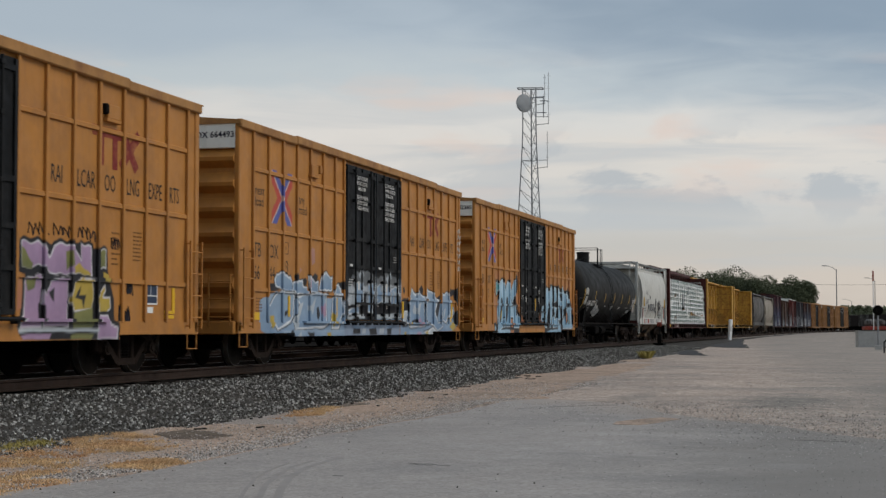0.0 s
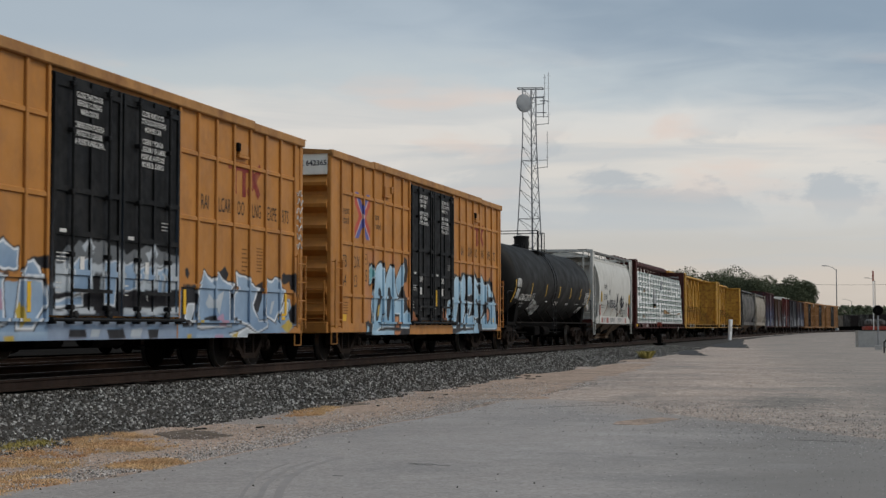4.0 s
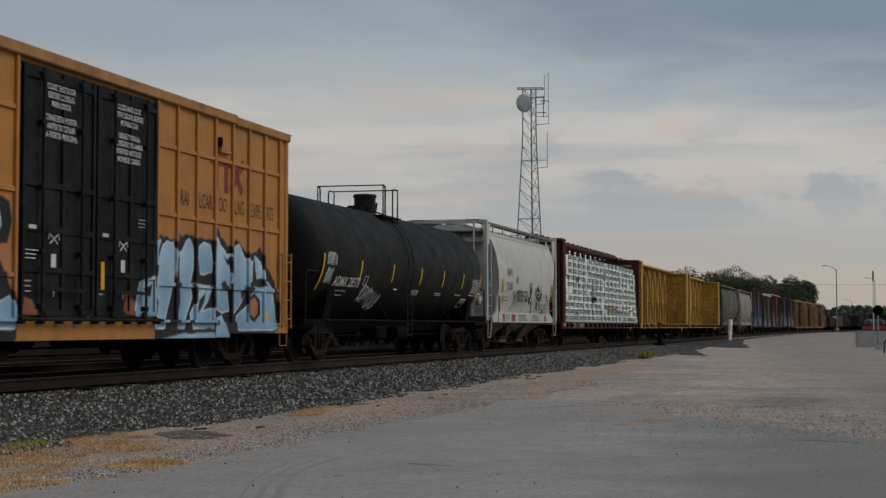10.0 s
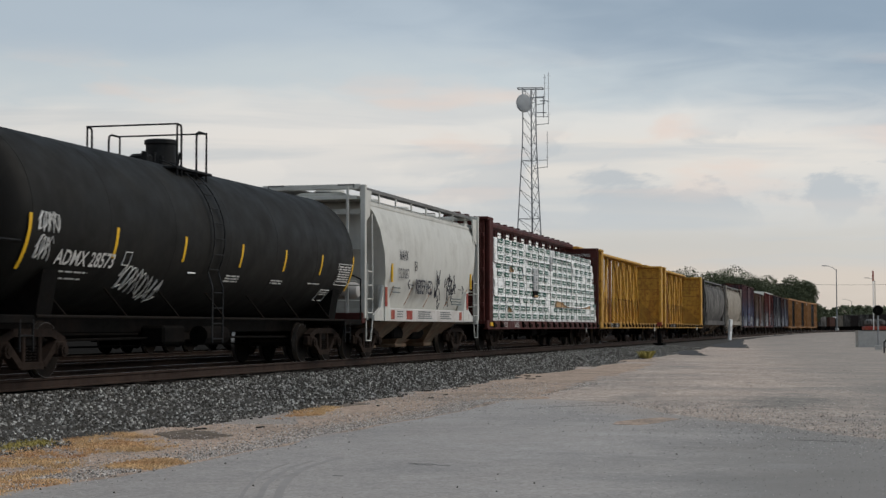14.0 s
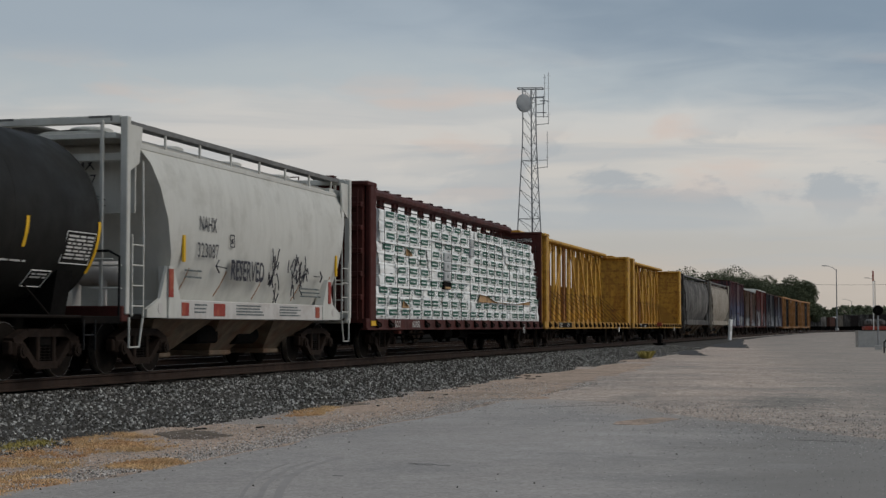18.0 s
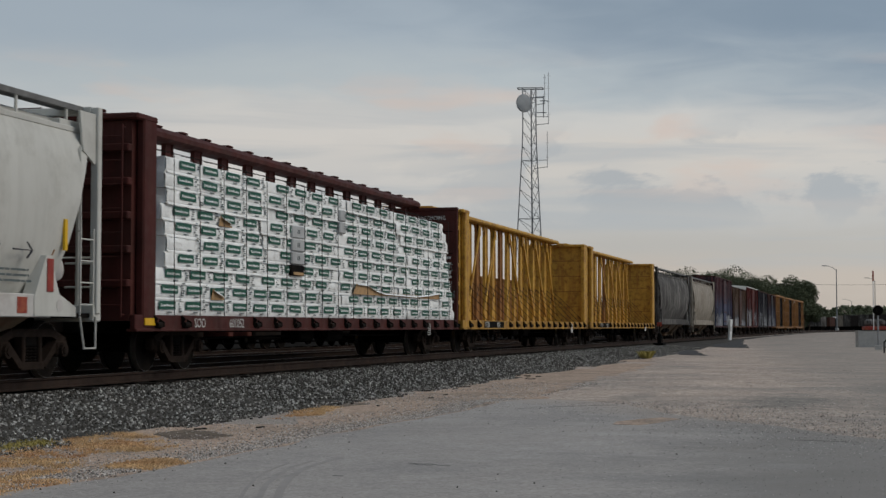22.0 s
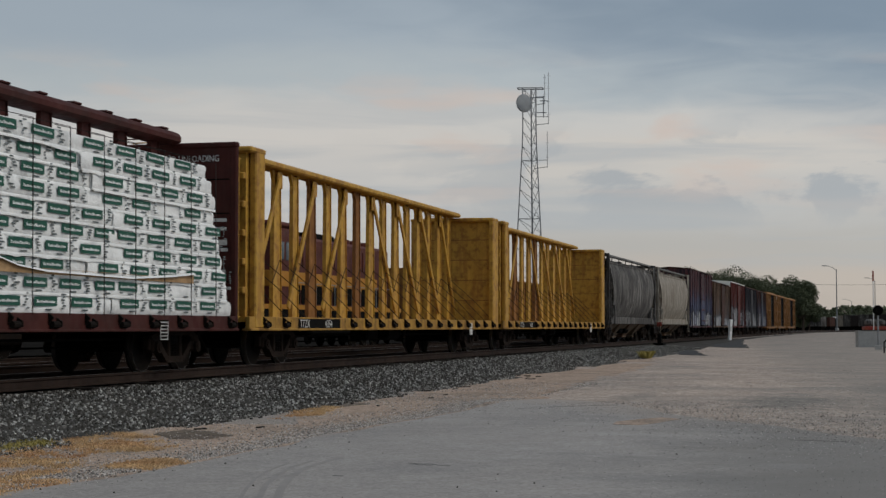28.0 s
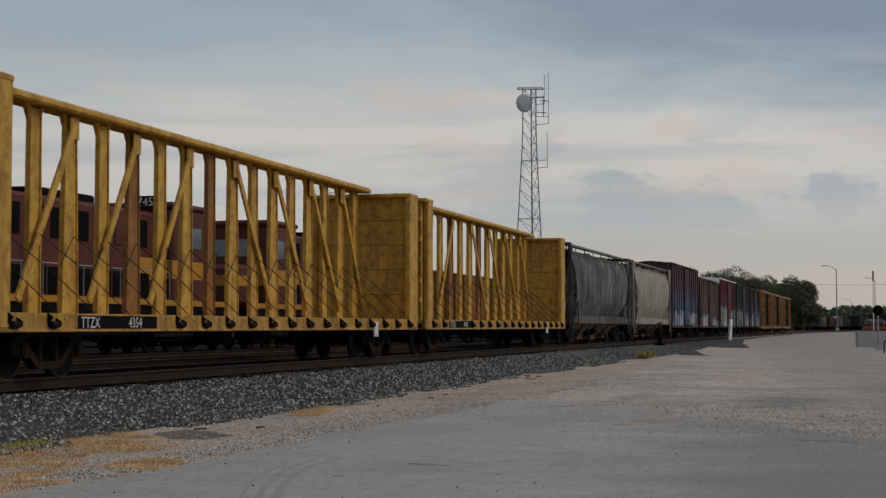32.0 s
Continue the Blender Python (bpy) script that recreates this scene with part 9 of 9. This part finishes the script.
# dark millings spread from the track over the gravel
slab("millings_fan", [(92, 11.6), (102, 11.9), (103, 11.2), (90, 9.2), (77.3, 7.4), (79.6, 8.9), (86, 10.4)], 0.015, M_fan, "dark fan of fine millings by the track", "millings", 5, 0.3)
slab("millings_apron", [(112, 11.9), (136, 12.0), (150, 11.4), (140, 10.2), (118, 8.6), (99.5, 6.9), (99.4, 8.1), (105, 10.2)], 0.015, M_fan, "dark apron of millings at the crossing", "millings", 6, 0.4)
M_soil = material("dark_damp_soil", (0.155, 0.125, 0.10), 0.95, spec=0.1, vary=0.35, scale=6, bump=0.015, bump_scale=18)
slab("soil_patch", [(19.73, 9.18), (20.48, 9.1), (20.15, 8.5), (19.45, 8.09), (18.69, 8.15), (18.78, 8.58)], 0.016, M_soil, "dark bare soil at the ballast's foot", "soil", 21, 0.22, step=0.15)
slab("soil_patch", [(25.42, 10.06), (27.57, 10.35), (29.09, 9.77), (28.18, 8.86), (26.86, 9.02), (25.94, 9.53)], 0.016, M_soil, "dark bare soil beside dry weeds", "soil", 24, 0.22, step=0.15)
slab("pale_patch", [(23.0, 3.55), (23.6, 3.6), (24.9, 3.1), (24.5, 2.8), (22.9, 3.1)], 0.027, M_sand, "pale gravel patch on the asphalt", "gravel", 12, 0.15)

# cracks and tyre scrapes in the asphalt
for pts in ([(15.92, 4.6), (15.85, 4.35), (15.7, 4.1)], [(15.80, 4.55), (15.72, 4.3)], [(14.4, 4.9), (14.38, 4.8)], [(20.4, 0.9), (20.2, 0.1)], [(27.0, 5.8), (28.2, 4.9), (28.6, 4.3)], [(12.6, 2.2), (12.3, 1.6)]):
    m = Mesh()
    for (x0, y0), (x1, y1) in zip(pts, pts[1:]):
        n = 8
        for i in range(n):
            t, u = i / n, (i + 1) / n
            p = (x0 + (x1 - x0) * t + 0.05 * noise.noise((x0 + t * 9, y0, 1)), y0 + (y1 - y0) * t + 0.05 * noise.noise((x0, y0 + t * 9, 2)))
            q = (x0 + (x1 - x0) * u + 0.05 * noise.noise((x0 + u * 9, y0, 1)), y0 + (y1 - y0) * u + 0.05 * noise.noise((x0, y0 + u * 9, 2)))
            m.beam((p[0], p[1], rise(p[0]) + 0.0235), (q[0], q[1], rise(q[0]) + 0.0235), 0.013, 0.003)
    solid("crack", m, M_crack, "thin dark crack in the asphalt", "crack", "cracks in the lot", "structure")


M_scuff = material("tyre_scuff", (0.262, 0.245, 0.230), 0.75, spec=0.4, vary=0.1, scale=2)
for k in range(3):
    m = Mesh()
    pts = [(12.2 + 0.42 * i, 4.95 - 0.16 * k + 0.86 * math.sin(min(1.0, i / 9) * 1.5) + 0.02 * noise.noise((i * 0.9, k, 2))) for i in range(9 + k)]
    for (x0, y0), (x1, y1) in zip(pts, pts[1:]):
        m.beam((x0, y0, rise(x0) + 0.0232), (x1, y1, rise(x1) + 0.0232), 0.035 + 0.02 * k, 0.002)
    solid("tyre_scuff", m, M_scuff, "faint curved tyre scuff on the asphalt", "scuff", "scuffs on the lot", "structure")


# ---------------------------------------------------------------- locomotives and cars on the yard tracks
def locomotive(xc, off, flip, label, number, band, lower):
    x, y, h = line(xc, off)
    lc = thing("locomotive", label, "locomotive", "parked locomotives", m=pose(x, y, 0, 0, 0, math.degrees(h) + (180 if flip else 0)))
    F = 1.48
    part("frame", Mesh().cbox(-9.6, 9.6, -F, F, 1.15, 1.55, 0.03), M_under, lc, "black frame")
    for sy in (-1, 1):
        part("walkway_band", Mesh().cbox(-9.6, 9.6, sy * F - 0.02, sy * F + 0.02, 1.50, 1.68, 0.005), M_loco_yellow, lc, "yellow walkway edge")
        m = Mesh()
        for k in range(15):
            xx = -9.3 + k * 1.15
            m.rod((xx, sy * (F - 0.05), 1.6), (xx, sy * (F - 0.05), 2.55), 0.02, 5)
        m.rod((-9.3, sy * (F - 0.05), 2.55), (6.8, sy * (F - 0.05), 2.55), 0.02, 5)
        part("handrail", m, M_galv, lc, "grey handrail")
    part("fuel_tank", Mesh().cbox(-2.6, 2.6, -1.35, 1.35, 0.45, 1.15, 0.15), M_under, lc, "black fuel tank")
    part("long_hood", Mesh().cbox(-9.3, 4.6, -0.95, 0.95, 1.55, 4.45, 0.12), M_loco_red, lc, "faded maroon hood")
    part("yellow_band", Mesh().cbox(band, 4.62, -0.965, 0.965, 2.30, 3.0, 0.02), M_loco_yellow, lc, "broad yellow band")
    for k in range(10):
        xx = -8.9 + k * 1.3
        for sy in (-1, 1):
            part("hood_door", Mesh().cbox(xx, xx + 1.15, sy * 0.972 - 0.012, sy * 0.972 + 0.012, 1.75, 2.50, 0.01), lower, lc)
        for sy in (-1, 1):
            part("louvre", Mesh().cbox(xx + 0.1, xx + 1.0, sy * 0.968 - 0.017, sy * 0.968 + 0.017, 3.3, 4.15, 0.01), M_under if k % 3 == 0 or (number and k < 7) else M_loco_red, lc)
    for k in range(3):
        part("roof_fan", Mesh().lathe([(4.44, 0.62), (4.66, 0.62), (4.70, 0.5)], (-7.6 + k * 1.6, 0, 0), "z", 20), M_loco_red, lc)
    part("exhaust_housing", Mesh().cbox(-2.5, 1.0, -0.6, 0.6, 4.42, 4.72, 0.06), M_under, lc)
    cab = part("cab", Mesh().cbox(4.6, 7.2, -F, F, 1.6, 4.62, 0.10), M_loco_red, lc, "maroon cab")
    part("cab_roof", Mesh().cbox(4.5, 7.35, -1.52, 1.52, 4.58, 4.80, 0.08), M_loco_red, cab)
    part("cab_band", Mesh().cbox(4.58, 7.22, -F - 0.01, F + 0.01, 2.35, 2.95, 0.02), M_loco_yellow, cab)
    for sy in (-1, 1):
        for xx in (4.95, 6.0):
            part("cab_window", Mesh().cbox(xx, xx + 0.85, sy * F - 0.02, sy * F + 0.02, 3.35, 4.05, 0.02), M_glass, cab, "dark cab window")
    for yy in (-0.75, 0.35):
        part("windscreen", Mesh().cbox(7.18, 7.215, yy - 0.3, yy + 0.5, 3.45, 4.1, 0.01), M_glass, cab, "windscreen")
        part("windscreen", Mesh().cbox(4.585, 4.60, yy - 0.3, yy + 0.5, 3.5, 4.05, 0.005), M_glass, cab, "rear cab window")
    part("number_board", Mesh().cbox(4.5, 4.62, -1.25, -0.25, 4.62, 5.0, 0.02), M_under, cab, "black number board")
    if number:
        lettering(number, 0.38, M_letter_white, cab, 4.495, -0.28 + 0.0, 4.68, turn=-90, label="white number")
    part("nose", Mesh().cbox(7.2, 9.0, -0.85, 0.85, 1.6, 3.1, 0.15), M_loco_red, lc, "low nose")
    part("nose_band", Mesh().cbox(7.25, 9.02, -0.86, 0.86, 2.3, 2.7, 0.02), M_loco_yellow, lc)
    for sx in (-1, 1):
        tkm = part("truck", Mesh().cbox(sx * 6.0 - 2.0, sx * 6.0 + 2.0, -1.12, 1.12, 0.35, 0.95, 0.08), M_iron, lc, "dark cast truck")
        for k in range(3):
            part("wheel_set", WHEEL, M_wheel, tkm, at=pose(sx * 6.0 - 1.55 + k * 1.55, 0, R_WHEEL))
        part("coupler", COUPLER, M_iron, lc, at=pose(sx * 9.75, 0, 0, 0, 0, 0 if sx > 0 else 180))
        part("step_well", Mesh().cbox(sx * 9.45 - 0.2, sx * 9.45 + 0.2, -1.5, 1.5, 0.45, 1.15, 0.03), M_loco_red, lc)
    return lc


locomotive(41.8, 8.75, False, "parked maroon locomotive with a yellow band", "745", 2.6, M_under)
locomotive(62.4, 8.75, True, "second parked maroon locomotive with a yellow band", "", -7.5, M_under)


def gondola(s, off, half, h, mat, label):
    x, y, a = line(s, off)
    gd = thing("gondola_car", label, "gondola", "parked cars in the yard", m=pose(x, y, 0, 0, 0, math.degrees(a)))
    part("body", Mesh().cbox(-half, half, -1.45, 1.45, 0.95, h, 0.04), mat, gd, "plain weathered body")
    for k in range(9):
        xx = -half + 0.3 + k * (2 * half - 0.6) / 8
        part("side_post", Mesh().cbox(xx - 0.08, xx + 0.08, -1.55, -1.44, 0.95, h - 0.1, 0.02), mat, gd)
    part("top_rim", Mesh().cbox(-half, half, -1.56, 1.56, h - 0.1, h, 0.02), mat, gd)
    running_gear(gd, half - 2.0, half, spin=False)


M_parked = material("sooty_brown_car", (0.03, 0.024, 0.022), 0.8, vary=0.3, scale=2, stain=SOOT, stain_amount=0.6)
for k in range(3):
    gondola(82.0 + k * 17.8, 8.75, 8.0, 3.7, M_rust_post, "rusty yellow gondola parked behind the train")
for k in range(2):
    gondola(21.5 - k * 17.8, 8.75, 8.0, 3.4, M_parked, "dark weathered gondola parked beside the locomotives")
# added row, hidden behind the train, blocks the bright horizon below the cars
for k in range(14):
    gondola(-2 + k * 17.6, 13.2, 8.0, 3.3, M_parked, "added dark gondola that blocks the bright horizon under the train")


# parked cars far off beyond the bend
def far_car(px, dist, turn, length, h, mat, label, tank=False):
    x, y = sight(px, dist)
    fc = thing("parked_car", label, "rail car", "far parked rail cars", m=pose(x, y, rise(x) + 0.15, 0, 0, turn))
    if tank:
        part("tank", Mesh().lathe([(-length / 2, 0.5), (-length / 2 + 0.5, 1.5), (length / 2 - 0.5, 1.5), (length / 2, 0.5)], (0, 0, 2.6), "x", 20), mat, fc, "pale tank", smooth=True)
    else:
        part("body", Mesh().cbox(-length / 2, length / 2, -1.5, 1.5, 1.0, h, 0.05), mat, fc, "boxy body")
        for k in range(8):
            xx = -length / 2 + 0.3 + k * (length - 0.6) / 7
            part("side_post", Mesh().cbox(xx - 0.08, xx + 0.08, -1.58, -1.49, 1.0, h - 0.1, 0.02), mat, fc)
    part("underframe", Mesh().cbox(-length / 2, length / 2, -1.2, 1.2, 0.6, 1.05, 0.03), M_under, fc)
    for sx in (-1, 1):
        part("truck", Mesh().cbox(sx * length * 0.36 - 1.2, sx * length * 0.36 + 1.2, -1.1, 1.1, -0.2, 0.8, 0.1), M_under, fc)


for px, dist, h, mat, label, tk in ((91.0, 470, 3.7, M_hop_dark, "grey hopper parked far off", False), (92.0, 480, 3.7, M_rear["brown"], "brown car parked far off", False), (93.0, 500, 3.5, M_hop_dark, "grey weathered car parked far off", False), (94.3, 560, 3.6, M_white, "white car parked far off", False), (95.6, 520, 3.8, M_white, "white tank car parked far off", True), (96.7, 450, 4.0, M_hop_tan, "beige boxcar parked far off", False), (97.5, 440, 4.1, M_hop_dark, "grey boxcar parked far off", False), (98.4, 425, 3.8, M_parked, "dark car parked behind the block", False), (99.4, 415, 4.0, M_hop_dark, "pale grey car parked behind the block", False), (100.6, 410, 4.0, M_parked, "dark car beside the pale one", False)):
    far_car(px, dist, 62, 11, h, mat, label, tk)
x, y = sight(99.2, 200)
rs = thing("red_shed", "low red machine behind the block", "machine", m=pose(x, y, rise(x), 0, 0, 5))
part("body", Mesh().cbox(-2, 2, -0.7, 1.9, 0.3, 1.1, 0.05), M_red, rs, "red body")
part("deck", Mesh().cbox(-1.5, 1.5, -0.6, 1.7, 1.1, 2.0, 0.3), M_hop_dark, rs, "grey load")
part("skid", Mesh().cbox(-2, 2, -0.7, 1.9, -0.1, 0.3, 0.02), M_under, rs)

# power line over the far yard
pl = thing("power_line", "thin power line across the far yard", "power line")
a, b = sight(84, 520), sight(112, 520)
for dz in (0.0,):
    m = Mesh()
    n = 24
    pts = [(a[0] + (b[0] - a[0]) * i / n, a[1] + (b[1] - a[1]) * i / n, 14.9 - 0.8 * math.sin(math.pi * i / n)) for i in range(n + 1)]
    m.path(pts, 0.05, 4)
    part("wire", m, M_under, pl)
for q in (a, b):
    part("power_pole", Mesh().rod((q[0], q[1], -0.8), (q[0], q[1], 15.4), 0.15, 8), M_bark, pl)
# ---------------------------------------------------------------- the train rolls towards the camera and slows down
GONE = (0.0, 14.834, 29.453, 43.460, 57.163, 70.915, 84.106, 96.047, 106.540)


def gone(t):
    """Metres that the train has moved t seconds after the start."""
    y = np.array(GONE)
    m = np.gradient(y, 4.0)
    i = min(7, int(t // 4))
    u = (t - 4 * i) / 4
    return float(y[i] * (1 + 2 * u) * (1 - u) ** 2 + 4 * m[i] * u * (1 - u) ** 2 + y[i + 1] * u * u * (3 - 2 * u) - 4 * m[i + 1] * u * u * (1 - u))


def motions():
    for ob, c, half in TRAIN:
        rows = []
        for k in range(33):
            s = c - gone(k)
            ax, ay, _ = line(s - half)
            bx, by, _ = line(s + half)
            rows.append((float(k), pose((ax + bx) / 2, (ay + by) / 2, 0, 0, 0, math.degrees(math.atan2(by - ay, bx - ax)))))
        walk(ob, rows)
    # wheels roll without slipping, a row every sixth of a second
    turns = [(k / 6, math.degrees(gone(min(32.0, k / 6)) / R_WHEEL)) for k in range(193)]
    for w, x in WHEELS:
        walk(w, [(t, pose(x, 0, R_WHEEL, 0, -a, 0)) for t, a in turns])


motions()
